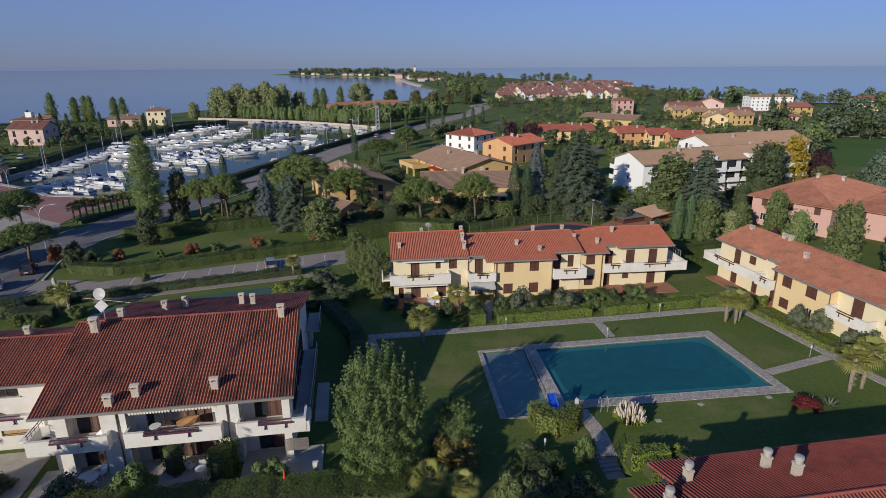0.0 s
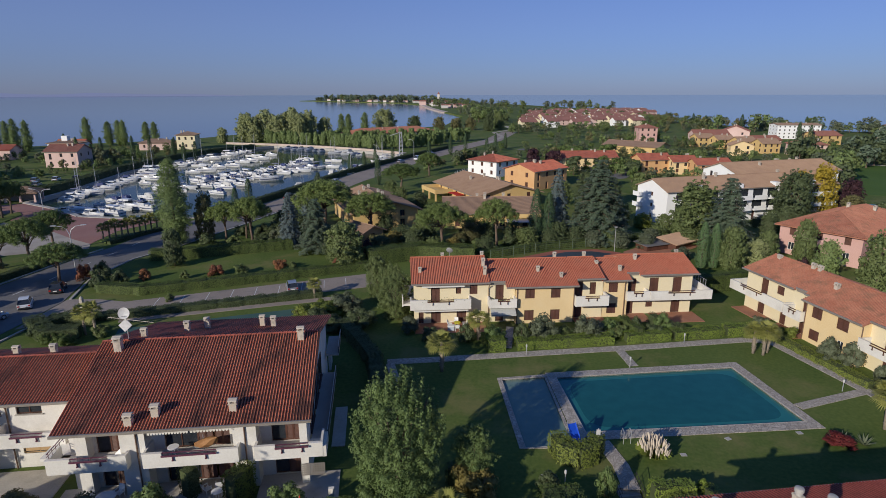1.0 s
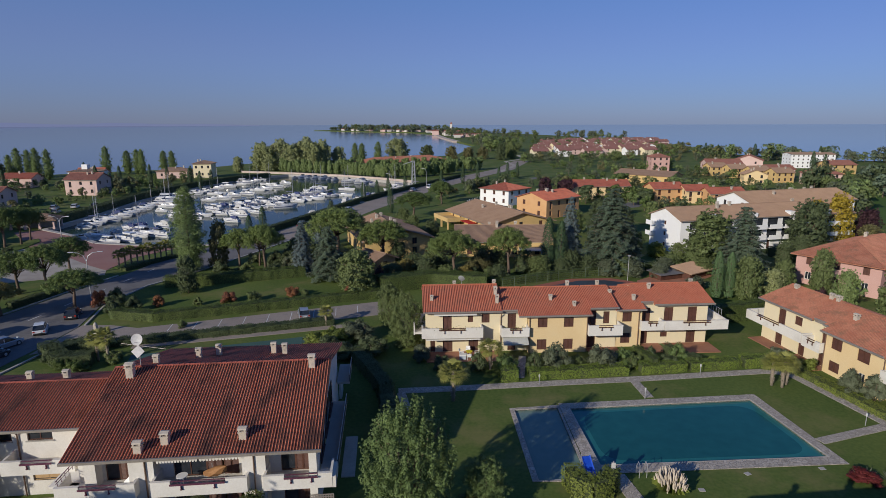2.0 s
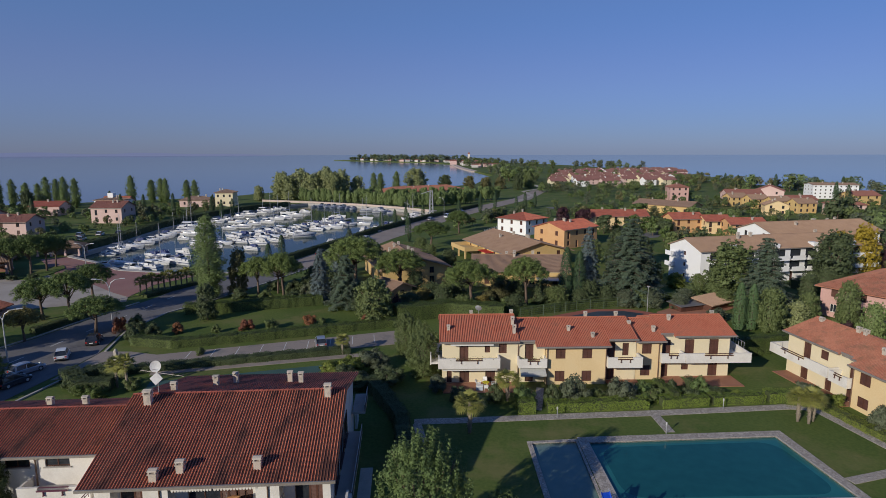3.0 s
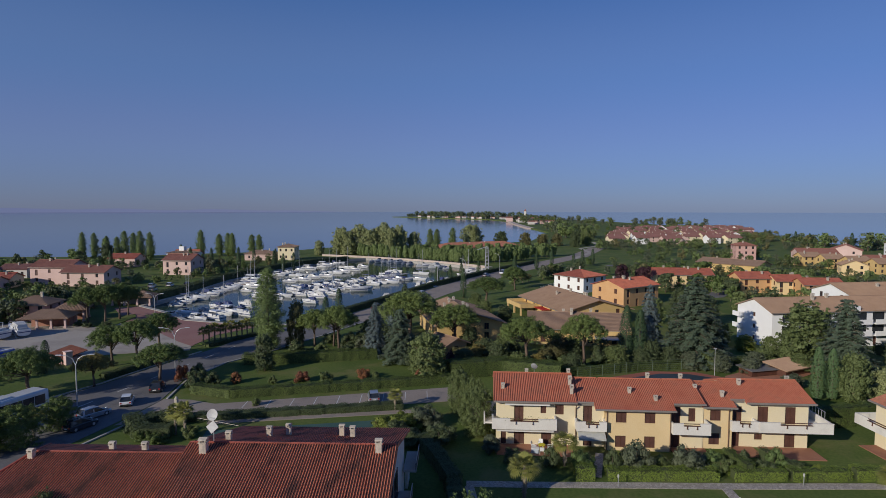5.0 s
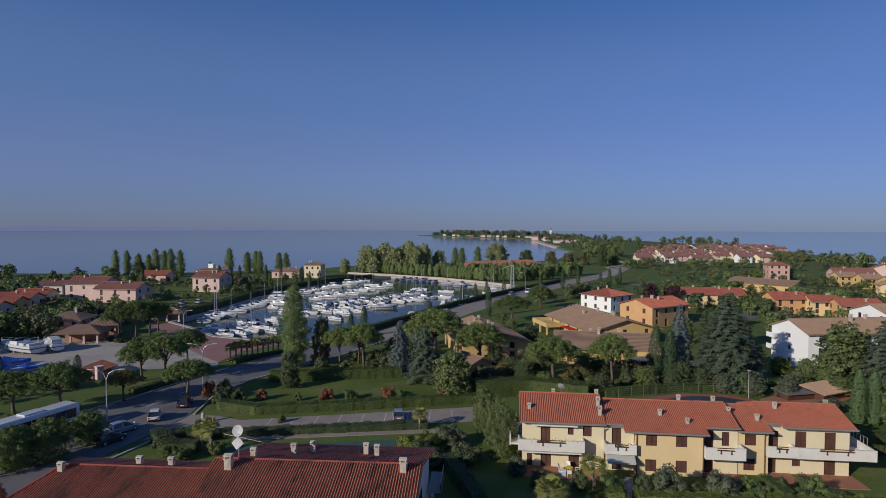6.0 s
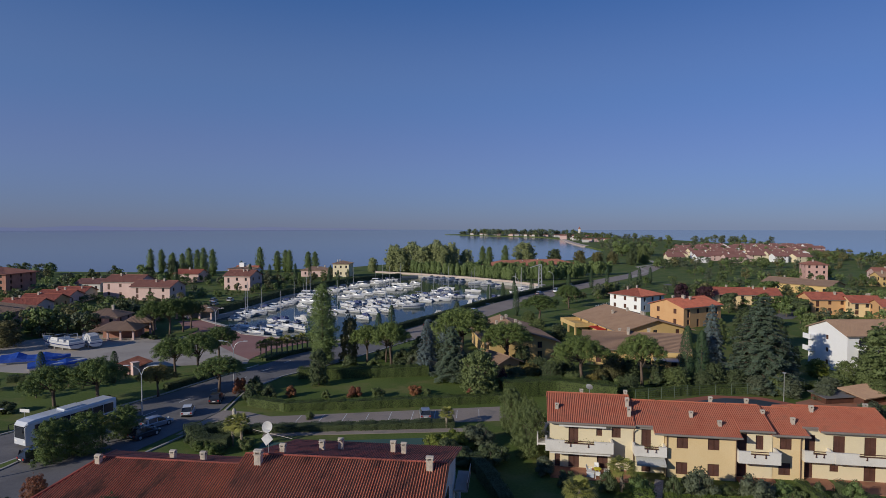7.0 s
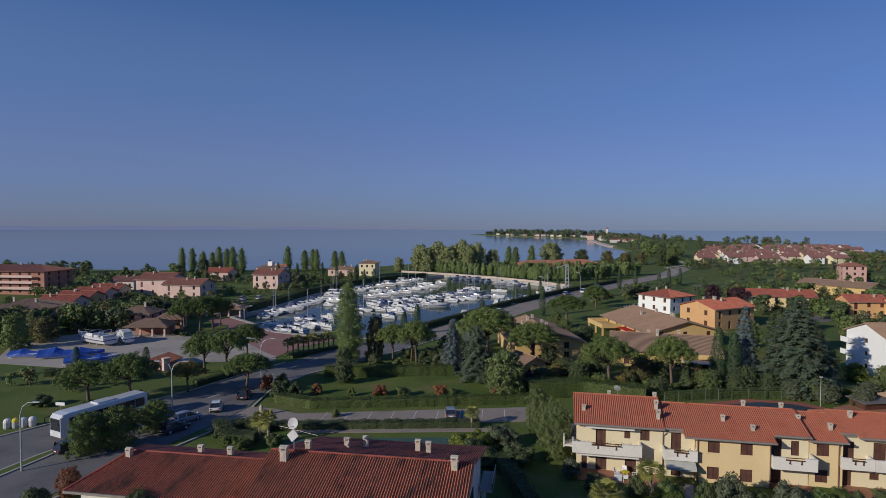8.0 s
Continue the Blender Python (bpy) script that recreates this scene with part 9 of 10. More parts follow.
# garden shrubs in front of the yellow terrace
for x, y, h, w, leaf in ((4.2, 63.3, 3.5, 4.4, "l_olive"), (9.9, 64.6, 3.2, 4.2, "l_olive"), (-1.2, 62.2, 2.6, 3.0, "l_near"), (11.9, 65.6, 2.4, 2.8, "l_near"), (18.8, 67.2, 2.6, 2.8, "l_near"), (-4.6, 62.5, 2.4, 2.6, "l_dark"), (1.8, 62.4, 2.8, 2.4, "l_dark"), (7.1, 64.6, 1.8, 2.0, "l_broad"), (13.2, 65.2, 1.9, 2.6, "l_broad"),
                         (15.6, 66.6, 2.2, 2.0, "l_dark"), (17.6, 66.0, 1.8, 2.4, "l_dark"), (20.4, 66.4, 1.7, 2.2, "l_broad"), (14.6, 69.2, 1.5, 1.6, "l_broad"), (36.0, 59.2, 3.0, 3.2, "l_olive"), (37.6, 55.0, 3.4, 3.6, "l_olive"),
                         (39.6, 50.6, 3.6, 4.0, "l_broad"), (31.2, 69.5, 1.9, 2.2, "l_olive"), (32.9, 66.5, 1.8, 2.4, "l_lime"), (41.0, 46.0, 3.4, 4.0, "l_dark"), (22.8, 66.8, 1.3, 1.6, "l_lime"), (-8.8, 62.4, 1.8, 2.4, "l_dark")):
    plant("shrub", x, y, h, w, leaf, "rounded garden shrub in front of the house", "shrub", "garden shrubs")
for a, b, w, h, leaf, lab in (([(-1.9, 60.3), (-0.4, 60.6)], 0, 1.5, 1.4, "l_trim", "clipped bright green garden hedge"), ([(1.3, 61.1), (12.0, 63.5)], 0, 1.4, 1.05, "l_trim", "clipped bright green garden hedge"),
                              ([(13.9, 63.9), (18.9, 65.1)], 0, 1.4, 1.05, "l_trim", "clipped bright green garden hedge"), ([(19.7, 65.3), (25.4, 66.7)], 0, 1.4, 1.05, "l_trim", "clipped bright green garden hedge"),
                              ([(26.2, 66.9), (29.9, 67.6)], 0, 1.4, 1.2, "l_trim", "clipped bright green garden hedge"), ([(31.6, 65.4), (33.4, 60.5), (35.4, 54.6)], 0, 1.3, 0.7, "l_lime", "low yellow-green hedge along a path"),
                              ([(15.6, 64.4), (14.2, 68.0)], 0, 0.9, 1.6, "l_hedge", "climbing hedge between patios"), ([(20.6, 66.0), (18.2, 70.0)], 0, 0.9, 1.3, "l_dark", "narrow green hedge between patios"),
                              ([(24.5, 80.6), (34, 84.6), (40, 88)], 0, 1.6, 2.6, "l_hedge", "tall green hedge behind the lawn")):
    hedge(a, w, h, leaf, lab, density=170, size=(0.08, 0.17))
hedge([(-57.1, 64.0), (-50.6, 65.7), (-26.0, 76.4)], 1.6, 0.9, "l_dark", "trimmed dark hedge along the parking lane")
hedge([(-58.5, 75.8), (-52, 75.2), (-40, 80.8), (-22.0, 89.8)], 1.8, 1.3, "l_hedge", "trimmed green hedge behind the parking lane")
hedge([(-60.5, 92.2), (-55, 94.0), (-39, 101.5)], 2.0, 1.8, "l_hedge", "tall green hedge behind the lawn")
hedge([(-22.5, 93), (-14.5, 97), (-5, 96.0)], 3.0, 2.6, "l_hedge", "broad green hedge behind the yellow house")
hedge([(-4, 98), (8, 104.5), (18, 108.6), (27.5, 113.6)], 1.6, 1.2, "l_hedge", "green hedge along the fence")
hedge([(-27.5, 28.6), (-20, 29.8), (-11.5, 31.2), (-4.5, 32.4)], 2.8, 1.7, "l_hedge", "leafy green hedge in front of the white house", size=(0.08, 0.19), density=190)
hedge([(-19.6, 64.4), (-16.6, 60.0), (-14.0, 55.4), (-12.6, 50.4), (-12.2, 46.0)], 1.5, 1.5, "l_dark", "dark evergreen hedge in the shade of the white house")
hedge([(-4.4, 36.6), (-4.2, 37.2)], 0.9, 1.5, "l_dark", "small clipped hedge block")
hedge([(-19.5, 32.9), (-19.0, 34.7)], 1.1, 2.6, "l_lime", "leafy vine screen between patios", size=(0.12, 0.25))
hedge([(-23.3, 33.7), (-22.9, 34.5)], 1.0, 2.4, "l_dark", "dark vine screen between patios")
hedge([(10.9, 34.9), (12.6, 35.5)], 1.4, 1.1, "l_lime", "yellow-green clipped hedge by the steps")
hedge([(13.7, 36.2), (14.3, 36.4)], 1.1, 1.1, "l_lime", "small yellow-green clipped bush")
hedge([(2.2, 34.6), (4.6, 35.2)], 1.6, 1.4, "l_hedge", "clipped green hedge near the steps")
hedge([(3.7, 41.8), (4.0, 40.6), (5.2, 40.0), (6.4, 40.6), (6.9, 41.9)], 1.2, 1.7, "l_lime", "curved yellow-green hedge round the slide")
hedge([(-62.2, 128), (-63.2, 142), (-58.0, 172), (-54.0, 200), (-46.0, 231), (-41.0, 249), (-33.6, 272), (-24.5, 302)], 1.6, 1.5, "l_dark", "dark clipped hedge along the harbour wall")
hedge([(-129, 150), (-130, 168), (-137.5, 200), (-138.5, 240), (-134, 270), (-124, 290)], 3.0, 2.2, "l_dark", "dark hedge along the harbour bank", density=26, size=(0.3, 0.6))
hedge([(-56.0, 60.6), (-54.4, 63.2), (-51.4, 64.0)], 1.8, 1.6, "l_dark", "dark rounded hedge at the junction")
for x, y, w in ((-54.6, 59.4, 2.6), (-52.6, 58.0, 2.4), (-50.4, 57.6, 2.6)):
    plant("shrub", x, y, 1.7, w, "l_hedge", "rounded clipped green shrub at the junction", "shrub", "garden shrubs")
hedge([(-74.8, 101.6), (-71.2, 113.5)], 1.2, 0.7, "l_dark", "low hedge in front of the palm row")
solid("palm_bed", ribbon([(-77.4, 103.2), (-71.8, 115)], 3.0, -0.02, 0.14), M["grass"], "grassy bed with kerb under the palm row", "verge", "structure")
for x, y, h, w, leaf in ((-34.5, 31.5, 1.6, 3.0, "l_brown"), (-28.5, 30.4, 2.6, 3.8, "l_olive"), (-24.4, 31.3, 3.0, 3.6, "l_near"), (-18.6, 31.8, 1.3, 2.6, "l_dark"), (-20.8, 31.3, 1.3, 2.8, "l_near"), (-15.6, 32.8, 2.2, 3.0, "l_near"), (-25.4, 30.4, 1.8, 2.8, "l_dark"), (2.6, 36.8, 1.6, 2.2, "l_dark"), (6.7, 36.4, 2.6, 1.9, "l_near"),
                         (3.2, 32.0, 2.6, 3.6, "l_dark"), (6.0, 32.8, 2.0, 3.0, "l_dark"), (0.8, 32.0, 2.6, 2.6, "l_broad"), (-55.4, 59.4, 1.8, 2.6, "l_dark"), (-48.0, 60.5, 1.6, 2.4, "l_broad"),
                         (-46.4, 72.6, 1.2, 1.6, "l_broad"), (-63.0, 82.6, 2.6, 3.4, "l_dark"), (-59.6, 76.6, 2.4, 3.0, "l_dark"), (-57.6, 78.6, 2.6, 3.2, "l_dark"), (-61.4, 80.0, 2.4, 3.2, "l_dark")):
    plant("shrub", x, y, h, w, leaf, "dense rounded green garden shrub", "shrub", "garden shrubs")
# shrubs under the pines
for x, y, h, w, leaf in ((-55.5, 102.0, 2.6, 4.0, "l_dark"), (-50.5, 102.6, 2.2, 3.6, "l_broad"), (-45.0, 101.6, 2.8, 4.0, "l_dark"), (-52.0, 111.0, 2.6, 4.2, "l_dark"), (-47.0, 108.5, 3.2, 4.4, "l_dark"), (-43.0, 106.0, 3.2, 4.4, "l_olive"),
                         (-30.5, 106.5, 3.0, 4.2, "l_dark"), (-28.5, 97.0, 3.4, 4.6, "l_dark"), (-23.5, 104.5, 3.0, 4.0, "l_brown"), (-18.5, 106.0, 2.8, 4.2, "l_dark"), (-13.5, 107.5, 2.6, 3.6, "l_broad"), (-8.0, 104.5, 2.4, 3.8, "l_dark"),
                         (-4.0, 103.0, 2.6, 3.6, "l_broad"), (1.5, 107.0, 2.6, 3.8, "l_dark"), (4.0, 109.5, 2.8, 4.0, "l_dark")):
    plant("shrub", x, y, h, w, leaf, "dense shrub growing under the pines", "shrub", "shrubs under pines")
# trees beyond the boat yard
for x, y, h, w, leaf in ((-137.6, 86.5, 8.0, 6.8, "l_poplar"), (-146.5, 89.0, 7.0, 7.5, "l_dark"), (-153.0, 94.0, 8.0, 8.5, "l_dark"), (-146.0, 97.0, 7.0, 8.0, "l_dark"), (-139.5, 94.5, 6.0, 7.0, "l_brown")):
    plant("broad", x, y, h, w, leaf, "leafy tree on the bank beyond the boat yard", group="bank trees")
# gardens between the villas
gr = random.Random(17)
for x, y, h, w, leaf in ((-31, 104, 4, 5, "l_dark"), (-22, 100, 3, 5, "l_dark"), (-16, 104, 4, 4, "l_broad"), (-6, 108, 4, 5, "l_brown"), (2, 112, 3.5, 4, "l_dark"), (-30, 119, 5, 5, "l_dark"), (-44, 112, 5, 5, "l_dark"), (-6, 112.5, 4, 4.5, "l_dark"),
        (-25, 135, 5, 5, "l_broad"), (-20, 142, 4, 5, "l_dark"), (-26, 150, 4, 4, "l_broad"), (-30, 158, 4.5, 5, "l_broad"), (28, 110, 3, 4, "l_olive"), (33, 119, 4, 4, "l_broad"), (30, 124, 3, 5, "l_lime"), (27, 130, 4, 5, "l_broad"),
        (20, 140, 6, 6, "l_dark"), (28, 150, 7, 7, "l_dark"), (16, 150, 6, 6, "l_broad"), (24, 162, 7, 7, "l_dark"),):
    plant("broad", x, y, h, w, leaf, BROAD if leaf != "l_plum" else "dark purple-leaved garden tree", group="garden trees")
for x, y, h, w, leaf in ((30, 176, 7, 7, "l_dark"), (40, 170, 6, 6, "l_broad"), (52, 116, 5, 4, "l_dark"), (58, 122, 5, 5, "l_dark"), (12, 208, 9, 8, "l_plum"), (20, 214, 8, 7, "l_plum"), (30, 232, 8, 9, "l_pine"), (42, 232, 9, 10, "l_pine"),
        (26, 205, 7, 7, "l_dark"), (46, 205, 5, 6, "l_dark"), (88, 112, 8, 6, "l_cedar"), (82, 122, 10, 8, "l_cedar"), (74, 118, 7, 7, "l_dark"), (92, 134, 10, 9, "l_cedar"), (98, 130, 11, 9, "l_cedar"), (60, 108, 6, 5, "l_brown"),
        (70, 112, 6, 5, "l_broad"), (78, 104, 7, 6, "l_dark"), (68, 90, 8, 6, "l_broad"), (62, 84, 7, 5, "l_dark"),):
    plant("broad", x, y, h, w, leaf, BROAD if leaf != "l_plum" else "dark purple-leaved garden tree", group="garden trees")
hedge([(54, 126), (90, 143)], 2.0, 2.0, "l_dark", "dark green trimmed garden hedge")
# lakeside poplars, willows and cypresses
for x, y, h, w in ((-272, 268, 15.5, 4.5), (-266, 270, 15.0, 4.5), (-256, 268, 13.5, 4.5), (-251, 270, 13.0, 4.5), (-246, 270, 16.4, 5.0), (-242, 272, 15.2, 5.0), (-232.5, 266, 16.6, 5.0), (-228, 268, 16.0, 5.0), (-218.9, 298.8, 16.2, 5.4),
                   (-209.5, 303, 13.6, 5.4), (-204.5, 304, 14.2, 5.0), (-201, 303, 14.4, 4.6), (-187.5, 302, 13.6, 4.8), (-183.5, 303, 13.6, 4.8), (-260, 271, 12.0, 4.0), (-100, 376, 15.4, 5.4), (-95, 375, 15.2, 5.4), (-91.6, 408, 15.0, 5.8)):
    plant("poplar", x, y, h, w * 1.4, "l_poplar", "slender green lakeside poplar tree", group="lakeside poplars")
for x, y, h, w, leaf in ((-140, 330, 14.0, 16, "l_willow"), (-115, 337, 15.5, 16, "l_willow"), (-127, 333, 15.0, 15, "l_willow"), (-145, 332, 16.0, 17, "l_willow"), (-134, 336, 17.5, 18, "l_willow"), (-120, 340, 18.5, 19, "l_willow"), (-111, 343, 17, 15, "l_willow"), (-127, 345, 15, 15, "l_brown"), (-80.5, 426, 15.7, 22, "l_willow"), (-60, 434.6, 10.8, 14, "l_dark"),
                         (-155, 322, 8.5, 8, "l_willow"), (-104, 350, 13, 12, "l_willow"), (-42, 436, 10, 12, "l_brown"), (-30, 440, 9, 12, "l_brown"), (-20, 446, 9, 11, "l_brown"), (-6, 440, 12, 10, "l_dark"), (2, 455, 13, 12, "l_broad"), (-250, 262, 9, 9, "l_dark")):
    plant("willow", x, y, h * 1.1, w, leaf, "large lakeside willow tree with a pale leafy crown", group="lakeside trees")
for x, y, h, w in ((-156.6, 240.2, 10.1, 2.4), (-130.3, 233.9, 8.0, 2.1), (-127.5, 238, 8.2, 2.1), (-215.7, 277.1, 8.2, 2.6), (-37.5, 177.8, 9.3, 2.3), (-21.5, 268.2, 9.0, 2.3), (-15.5, 285.7, 8.6, 2.1), (-27.5, 232, 9.0, 2.3),
        (-53.6, 208, 6.5, 2.2), (-50.5, 217, 6.4, 2.0), (-48.0, 226, 6.4, 2.1), (-43.5, 240, 6.0, 2.1), (-168, 222, 9, 2.6), (-164, 224, 8, 2.6), (-182, 240, 9.5, 2.4),):
    plant("cypress", x, y, h, w, "l_cypress", "slim dark green columnar cypress", group="cypresses")
for x, y, h, w in ((-175, 246, 9, 2.4), (-150, 262, 8, 2.2), (-144, 250, 8, 2.2), (-162, 262, 8, 2.2), (-186, 196, 11, 2.6), (-192, 182, 8, 2.4), (-63.5, 133, 6.0, 2.2), (-66.5, 148, 6.0, 2.2),
        (-5, 268, 8, 2.2), (-1, 290, 8.5, 2.2), (4, 300, 8, 2.2), (-99, 87, 3.4, 1.7), (-110.2, 80.6, 3.8, 1.8), (160, 330, 12, 3), (164, 326, 11, 3),):
    plant("cypress", x, y, h, w, "l_cypress", "slim dark green columnar cypress", group="cypresses")
plant("cedar", -47.5, 148, 8, 5, "l_cedar", "dark bluish conifer by the harbour road")
plant("cedar", -50.5, 158, 6.5, 5, "l_cedar", "dark conifer by the harbour road")
plant("cedar", -45.5, 120, 7.5, 5.5, "l_blue", "blue-grey conifer near the villa")
plant("broad", -40.5, 118, 6, 5, "l_blue", "grey-green tree near the villa")
# row of young trees behind the breakwater
ROW = ((-128, 320), (-88, 305), (-63, 292), (-47, 298), (-30, 318))
for i in range(58):
    f = i / 57 * 3.999
    k = int(f)
    (xa, ya), (xb, yb) = ROW[k], ROW[k + 1]
    plant("far", xa + (xb - xa) * (f - k) + gr.uniform(-1, 1), ya + (yb - ya) * (f - k) + gr.uniform(-1.5, 1.5), 7.4 + gr.uniform(-0.8, 0.8), 5.2, "l_poplar", "young plane tree in a row", group="tree row")
for i in range(26):
    f = i / 25
    plant("far", -95 + 78 * f + gr.uniform(-1, 1), 322 + 20 * f + gr.uniform(-4, 4), 8.0 + gr.uniform(-0.8, 0.8), 6.2, "l_poplar", "young plane tree in a second row", group="tree row")


wood_rng = np.random.default_rng(12)
wood_c, wood_d, wood_s, wood_leaf = {}, {}, {}, []
wood_trunks = Shape()


def on_land(x, y):
    """Whether a place of the plan lies well inside the shore."""
    inside = False
    for (xa, ya), (xb, yb) in zip(LAND, LAND[1:] + LAND[:1]):
        if (ya > y) != (yb > y) and x < xa + (xb - xa) * (y - ya) / (yb - ya):
            inside = not inside
    return inside


def scatter(count, area, h, leaf_choice, label, keep=lambda x, y: True, wide=0.9):
    """Trees of a distant wood over a quadrilateral of the plan."""
    (xa, ya), (xb, yb), (xc, yc), (xd, yd) = area
    for i in range(count):
        s, t = gr.random(), gr.random()
        x = (xa * (1 - s) + xb * s) * (1 - t) + (xd * (1 - s) + xc * s) * t
        y = (ya * (1 - s) + yb * s) * (1 - t) + (yd * (1 - s) + yc * s) * t
        if not (keep(x, y) and on_land(x, y)):
            continue
        hh = gr.uniform(*h)
        ww = hh * gr.uniform(wide - 0.1, wide + 0.3)
        puffs = []
        for k in range(18):
            q, z = gr.random() * 6.283, gr.uniform(0.22, 0.88)
            r = 0.38 * math.sqrt(max(0.05, 1 - ((z - 0.5) / 0.46) ** 2)) * math.sqrt(gr.random())
            puffs.append((x + math.cos(q) * r * ww, y + math.sin(q) * r * ww, z * hh, gr.uniform(0.12, 0.19) * hh))
        c, d = on_puffs(puffs, 380, wood_rng, 0.95, 0.4)
        leaf = gr.choice(leaf_choice)
        wood_c.setdefault(leaf, []).append(c), wood_d.setdefault(leaf, []).append(d)
        wood_s.setdefault(leaf, []).append(wood_rng.uniform(0.075, 0.135, len(c)) * hh)
        wood_trunks.tube([(x, y, -0.1), (x, y, hh * 0.6)], [hh * 0.03, hh * 0.012], 4)


# grey-green olive and poplar leaves put haze into the distant trees' colour
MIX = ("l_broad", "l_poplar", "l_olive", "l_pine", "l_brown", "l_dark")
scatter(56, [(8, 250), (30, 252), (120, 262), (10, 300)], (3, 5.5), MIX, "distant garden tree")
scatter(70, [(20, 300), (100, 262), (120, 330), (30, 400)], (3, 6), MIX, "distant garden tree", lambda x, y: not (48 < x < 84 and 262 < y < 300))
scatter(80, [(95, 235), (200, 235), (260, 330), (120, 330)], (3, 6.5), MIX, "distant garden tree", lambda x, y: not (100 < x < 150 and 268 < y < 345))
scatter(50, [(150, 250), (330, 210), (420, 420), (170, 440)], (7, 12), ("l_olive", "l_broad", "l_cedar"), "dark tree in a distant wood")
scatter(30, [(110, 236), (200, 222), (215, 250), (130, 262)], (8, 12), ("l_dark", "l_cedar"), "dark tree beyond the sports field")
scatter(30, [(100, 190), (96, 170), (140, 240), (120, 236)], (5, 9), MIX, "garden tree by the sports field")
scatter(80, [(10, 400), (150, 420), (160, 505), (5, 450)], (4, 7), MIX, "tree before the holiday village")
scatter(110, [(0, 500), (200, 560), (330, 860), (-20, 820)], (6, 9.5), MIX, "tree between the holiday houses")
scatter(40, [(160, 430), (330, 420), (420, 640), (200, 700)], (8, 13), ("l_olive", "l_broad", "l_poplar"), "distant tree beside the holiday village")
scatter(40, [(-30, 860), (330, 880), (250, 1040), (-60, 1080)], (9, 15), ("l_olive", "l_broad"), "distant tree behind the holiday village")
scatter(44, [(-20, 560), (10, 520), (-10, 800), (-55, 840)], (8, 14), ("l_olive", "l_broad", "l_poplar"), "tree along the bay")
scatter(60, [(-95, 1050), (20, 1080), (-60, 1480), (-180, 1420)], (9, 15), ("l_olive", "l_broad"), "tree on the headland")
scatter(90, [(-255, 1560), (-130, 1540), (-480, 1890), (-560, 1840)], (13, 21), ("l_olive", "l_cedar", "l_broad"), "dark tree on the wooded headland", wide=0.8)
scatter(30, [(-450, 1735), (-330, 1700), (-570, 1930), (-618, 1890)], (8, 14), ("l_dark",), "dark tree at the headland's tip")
# gardens on the left, between road and lake
scatter(90, [(-215, 118), (-140, 124), (-150, 168), (-220, 165)], (1.8, 4.4), MIX, "tree in the lakeside gardens", lambda x, y: not (-215 < x < -176 and 105 < y < 160))
scatter(70, [(-240, 190), (-145, 195), (-150, 265), (-260, 255)], (2, 4), MIX, "tree in the lakeside gardens", lambda x, y: not (-240 < x < -160 and 165 < y < 222))
scatter(60, [(-390, 200), (-240, 180), (-250, 262), (-390, 238)], (4, 8), MIX, "tree in the lakeside gardens", lambda x, y: not (x < -236 and y < 190))
scatter(44, [(-205, 185), (-150, 175), (-146, 215), (-180, 235)], (2, 4.2), MIX, "tree in the lakeside gardens", lambda x, y: not (-176 < x < -158 and 205 < y < 224) and not (-202 < x < -164 and 166 < y < 186))
scatter(36, [(-150, 130), (-132, 125), (-135, 165), (-160, 170)], (2, 4.2), MIX, "tree near the harbour")
scatter(40, [(-160, 84), (-132, 112), (-150, 120), (-175, 96)], (4, 7), MIX, "tree behind the boat yard")
scatter(12, [(-120, 66), (-92, 60), (-90, 80), (-112, 70)], (2, 3.4), MIX, "bushy tree on the grass slope")
for x, y, h, w in ((-91.0, 60.6, 1.9, 4.2), (-82.6, 62.0, 1.6, 3.4), (-79.6, 68.4, 1.6, 3.0), (-85.6, 84.0, 1.8, 3.2), (-80.0, 90.6, 1.8, 3.4)):
    plant("shrub", x, y, h, w, "l_dark", "dark rounded bush on the roadside grass", "shrub", "roadside bushes")
hedge([(-58.0, 62.2), (-53.6, 58.8), (-50.4, 59.9)], 1.9, 1.5, "l_dark", "dark clipped hedge at the road junction")
plant("broad", -40.8, 34.2, 6.6, 3.6, "l_dark", "dark leafy tree before the white house")
plant("broad", -58.3, 41.2, 3.0, 2.8, "l_red", "small tree with reddish brown leaves")
hedge([(9.9, 36.2), (12.6, 36.7)], 1.1, 1.4, "l_trim", "clipped light green hedge block by the garden steps")
plant("shrub", 13.8, 37.6, 1.1, 1.2, "l_trim", "small clipped round bush", "shrub")
plant("shrub", 34.4, 60.4, 2.9, 2.9, "l_olive", "grey-green bush beside the path", "shrub")
plant("shrub", -58.4, 37.6, 2.6, 3.8, "l_dark", "dark leafy bush at the roadside", "shrub")
hedge([(-90, 78), (-96, 82), (-108, 73)], 1.4, 1.2, "l_dark", "dark clipped hedge beside the yard")
hedge([(-77.5, 78), (-76, 88), (-77, 96)], 1.2, 1.0, "l_dark", "low dark hedge by the pavement")
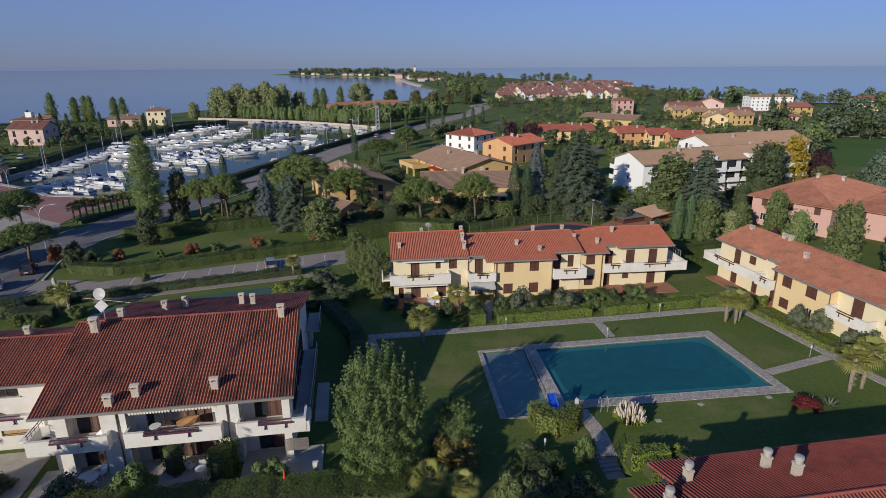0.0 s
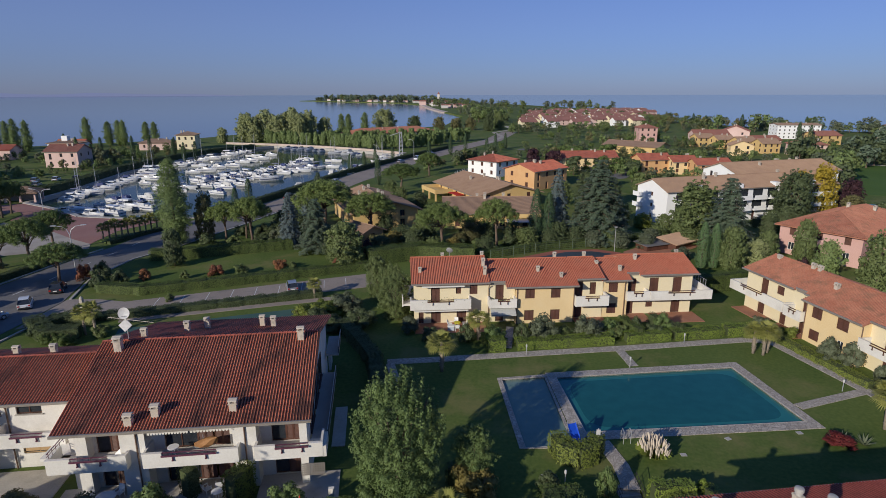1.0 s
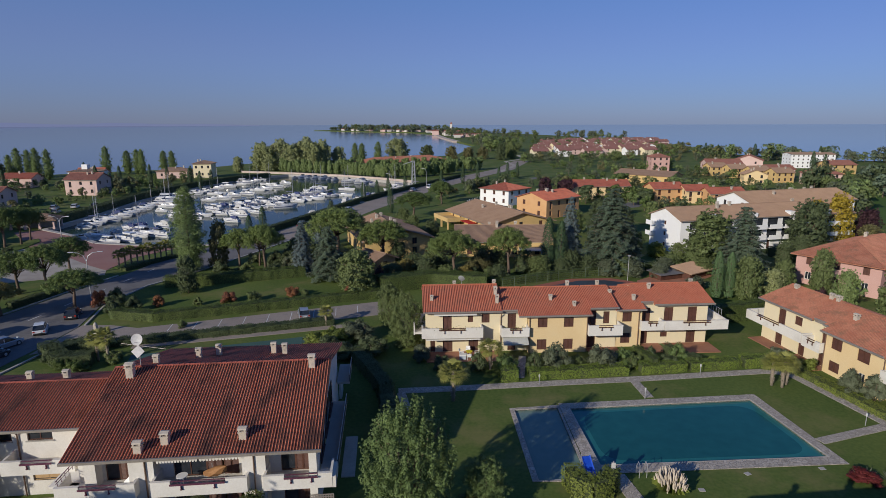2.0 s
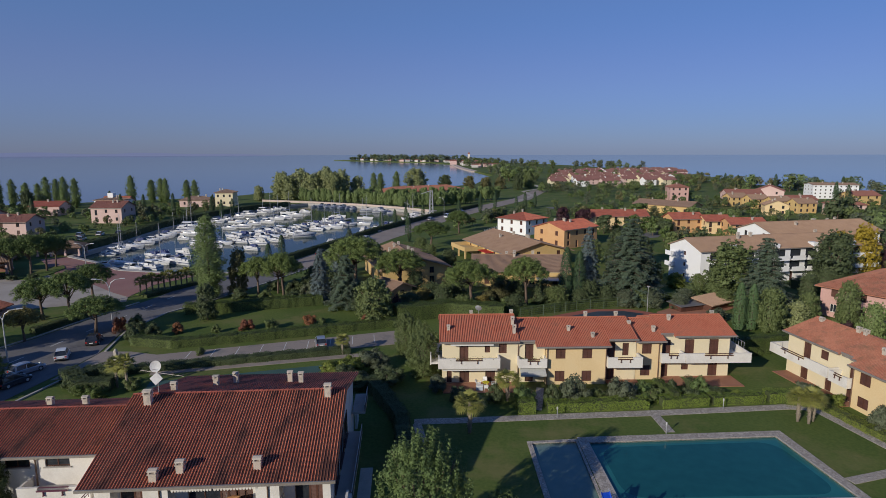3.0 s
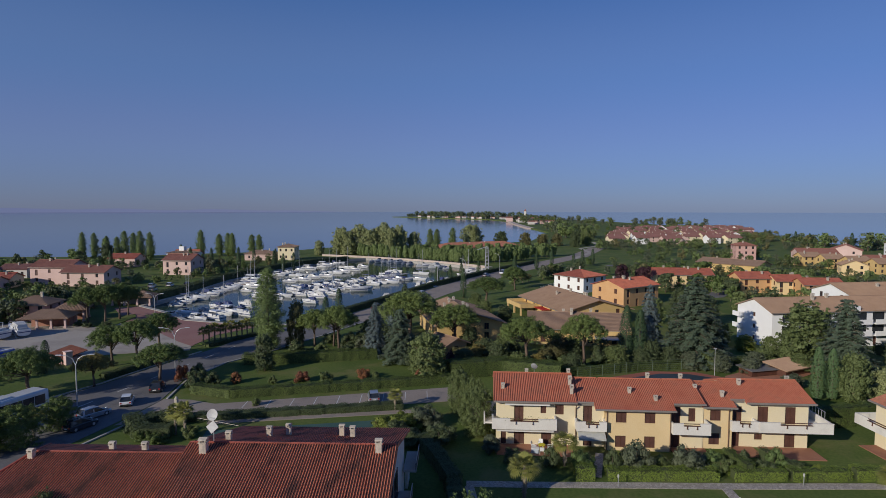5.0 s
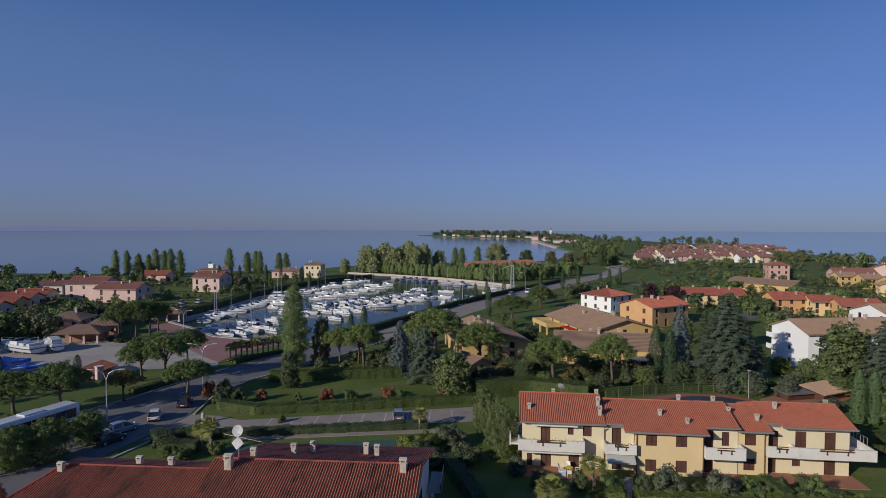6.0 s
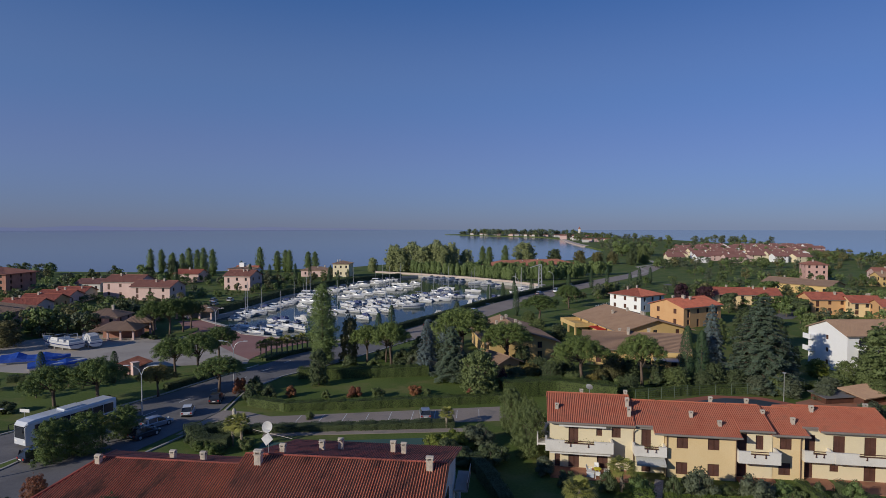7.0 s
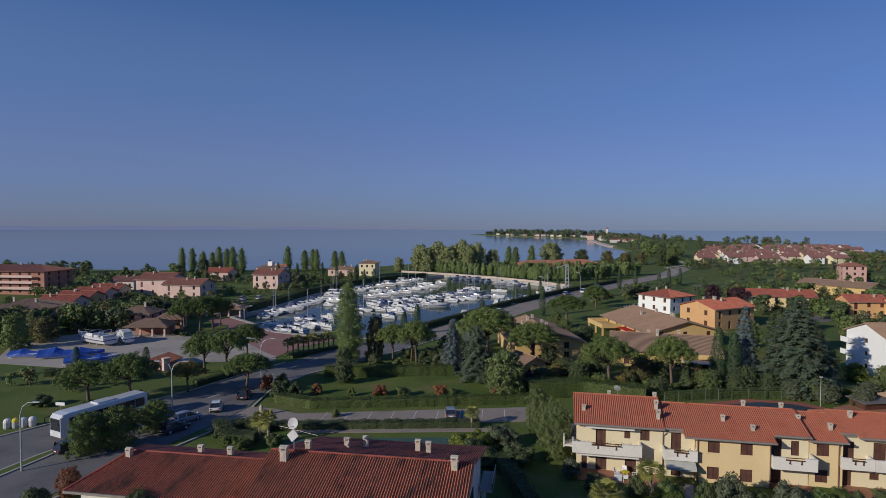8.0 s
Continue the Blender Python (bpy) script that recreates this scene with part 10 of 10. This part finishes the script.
# dark shrubbery in the lee of the white house
for x, y, h, w in ((-21.0, 64.0, 2.4, 4.0), (-17.5, 65.5, 2.6, 4.2), (-23.5, 66.0, 2.4, 4.0)):
    plant("shrub", x, y, h, w, "l_dark", "dark evergreen shrub in the shade", "shrub", "garden shrubs")
for x, y, h, w, leaf in ((-14, 107, 3.6, 4.5, "l_dark"), (-8, 105.5, 2.6, 4, "l_brown"), (-3, 110, 4, 5, "l_dark"), (4, 108.5, 3, 4, "l_broad"), (-19, 107, 3.5, 5, "l_dark"), (-23, 112, 4.5, 5, "l_dark"), (-15.5, 112, 4, 5, "l_broad"), (9, 107.5, 3, 4, "l_dark"),
                         (-40, 109, 4.5, 6, "l_dark"), (-30, 98, 3.5, 5, "l_dark"), (14, 108.6, 3.5, 4, "l_dark"), (22, 107, 3, 4.5, "l_olive"), (26.5, 106.5, 2.6, 4, "l_olive"), (30, 112.5, 3, 5, "l_broad"), (35.5, 110.5, 3, 4.5, "l_broad"),
                         (40.5, 100.5, 4.5, 5, "l_broad"), (38.5, 104.5, 3.5, 4.5, "l_broad"), (46.5, 103, 4.5, 4.5, "l_dark"), (31, 99.5, 2.2, 3.2, "l_olive")):
    plant("broad", x, y, h, w, leaf, "bushy green garden tree between the villas", group="garden trees")
scatter(60, [(-178, 226), (-140, 226), (-152, 280), (-205, 262)], (2.5, 5), MIX, "shrubby tree in a lakeside garden", lambda x, y: not (-176 < x < -158 and 205 < y < 224))
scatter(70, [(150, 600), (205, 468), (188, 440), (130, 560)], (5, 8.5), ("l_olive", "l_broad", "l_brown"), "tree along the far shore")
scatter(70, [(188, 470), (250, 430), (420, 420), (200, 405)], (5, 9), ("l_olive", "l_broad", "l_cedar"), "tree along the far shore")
for x, y, h, w in ((186, 470, 11, 3.6), (166, 520, 10, 3.0), (169, 512, 8, 2.6), (172, 508, 9, 2.6), (214, 432, 11, 3.2), (218, 430, 11, 3.2)):
    plant("cypress", x, y, h, w, "l_cypress", "tall dark cypress near the far shore", group="cypresses")
scatter(56, [(-252, 196), (-196, 196), (-186, 250), (-256, 252)], (3, 6.5), MIX, "garden tree near the shore")
scatter(34, [(-232, 150), (-214, 150), (-206, 190), (-232, 190)], (2.5, 5), MIX, "garden tree between low houses")
villa("house", -228, 184, 14, 11, 8, 3.6, 1.6, "townwall", "roof_plum", "grey-walled low house near the shore", storeys=1, far=True, period=0.4)
villa("house", -216, 190, 14, 10, 8, 4.0, 1.6, "townwall", "roof_plum", "pale grey house with dull roof near the shore", storeys=1, far=True, period=0.4)
villa("house", -221, 232, 10, 13, 9, 4.2, 1.8, "palepink", "roof_rust", "low pale house with red roof near the shore", storeys=1, far=True, period=0.4)
scatter(20, [(-215, 150), (-150, 158), (-160, 172), (-215, 168)], (1.6, 3), MIX, "shrubby tree in a lakeside garden")
scatter(36, [(28, 180), (60, 182), (100, 210), (40, 232)], (2.5, 5), MIX, "garden tree among houses", lambda x, y: not (48 < x < 82 and 200 < y < 220))
scatter(26, [(-30, 205), (-12, 240), (4, 300), (-4, 240)], (3, 6), MIX, "garden tree by the villa", lambda x, y: not (-22 < x < 8 and 192 < y < 222))
scatter(7, [(20, 207), (46, 211), (46, 214), (22, 210)], (4.5, 6.5), ("l_pine",), "umbrella pine before a terrace")
scatter(46, [(22, 226), (90, 222), (110, 262), (30, 270)], (3, 5.5), MIX, "garden tree behind the terraces")
scatter(18, [(20, 236), (60, 225), (70, 240), (30, 262)], (4, 6.5), ("l_pine", "l_broad"), "tree in front of the yellow terrace", lambda x, y: y < 238 or y > 252)
solid("grass_island", Shape().prism([(-120, 113.5), (-111.5, 112.6), (-110.4, 117.0), (-112.6, 125.5), (-116, 129.0), (-119.5, 124)], -0.02, 0.14), M["grass"], "grassy bed under the harbour pines", "verge", "structure")
for x, y in ((-117.6, 112.8), (-114.4, 112.2), (-111.0, 114.2)):
    plant("shrub", x, y, 1.3, 2.6, "l_dark", "dark clipped shrub at the edge of the yard", "shrub", "yard shrubs", z=0.1)
scatter(26, [(-150, 122), (-134, 118), (-134, 134), (-150, 138)], (4, 7.5), MIX, "tree behind the boathouse")
for x, y, h, w, leaf in ((-12, 99, 3.2, 4.5, "l_broad"), (-3, 101, 3.0, 4.2, "l_dark"), (5, 106.5, 3.6, 4.6, "l_broad"), (11, 110, 4, 5, "l_dark"), (-16, 101.5, 4.0, 4.6, "l_dark"), (-9, 102, 2.4, 3.6, "l_autumn"), (17, 107, 3, 4.2, "l_olive"), (20.5, 108.6, 3.2, 4.4, "l_broad"),
                         (-28, 101, 3.5, 4.6, "l_broad"), (-36, 108, 4.0, 5.0, "l_broad"), (29.5, 97.5, 2.4, 3.4, "l_olive"), (36.5, 99.5, 4.2, 4.6, "l_broad"), (41.5, 96, 4.6, 4.6, "l_willow"), (-20, 104, 3, 4, "l_autumn"), (-44, 108, 3.5, 5, "l_dark")):
    plant("broad", x, y, h, w, leaf, "bushy garden tree between hedge and villas", group="garden trees")
# unseen trees added on the near side, so that their shade falls on the patios
for x, y, h, w in ((-43.0, 19.0, 9.0, 5.6), (-36.0, 21.0, 8.6, 5.4), (-28.6, 19.4, 9.2, 5.8), (-12.5, 18.0, 8.6, 4.8), (-5.0, 17.5, 9.0, 5.4)):
    plant("broad", x, y, h, w, "l_broad", "unseen leafy garden tree added to shade the patios", group="garden trees")
woods = thing("distant_trees", Matrix.Identity(4), "mixed green trees in gardens and distant woods", "trees", kind="stuff")
part("trunks", wood_trunks, M["bark"], woods)
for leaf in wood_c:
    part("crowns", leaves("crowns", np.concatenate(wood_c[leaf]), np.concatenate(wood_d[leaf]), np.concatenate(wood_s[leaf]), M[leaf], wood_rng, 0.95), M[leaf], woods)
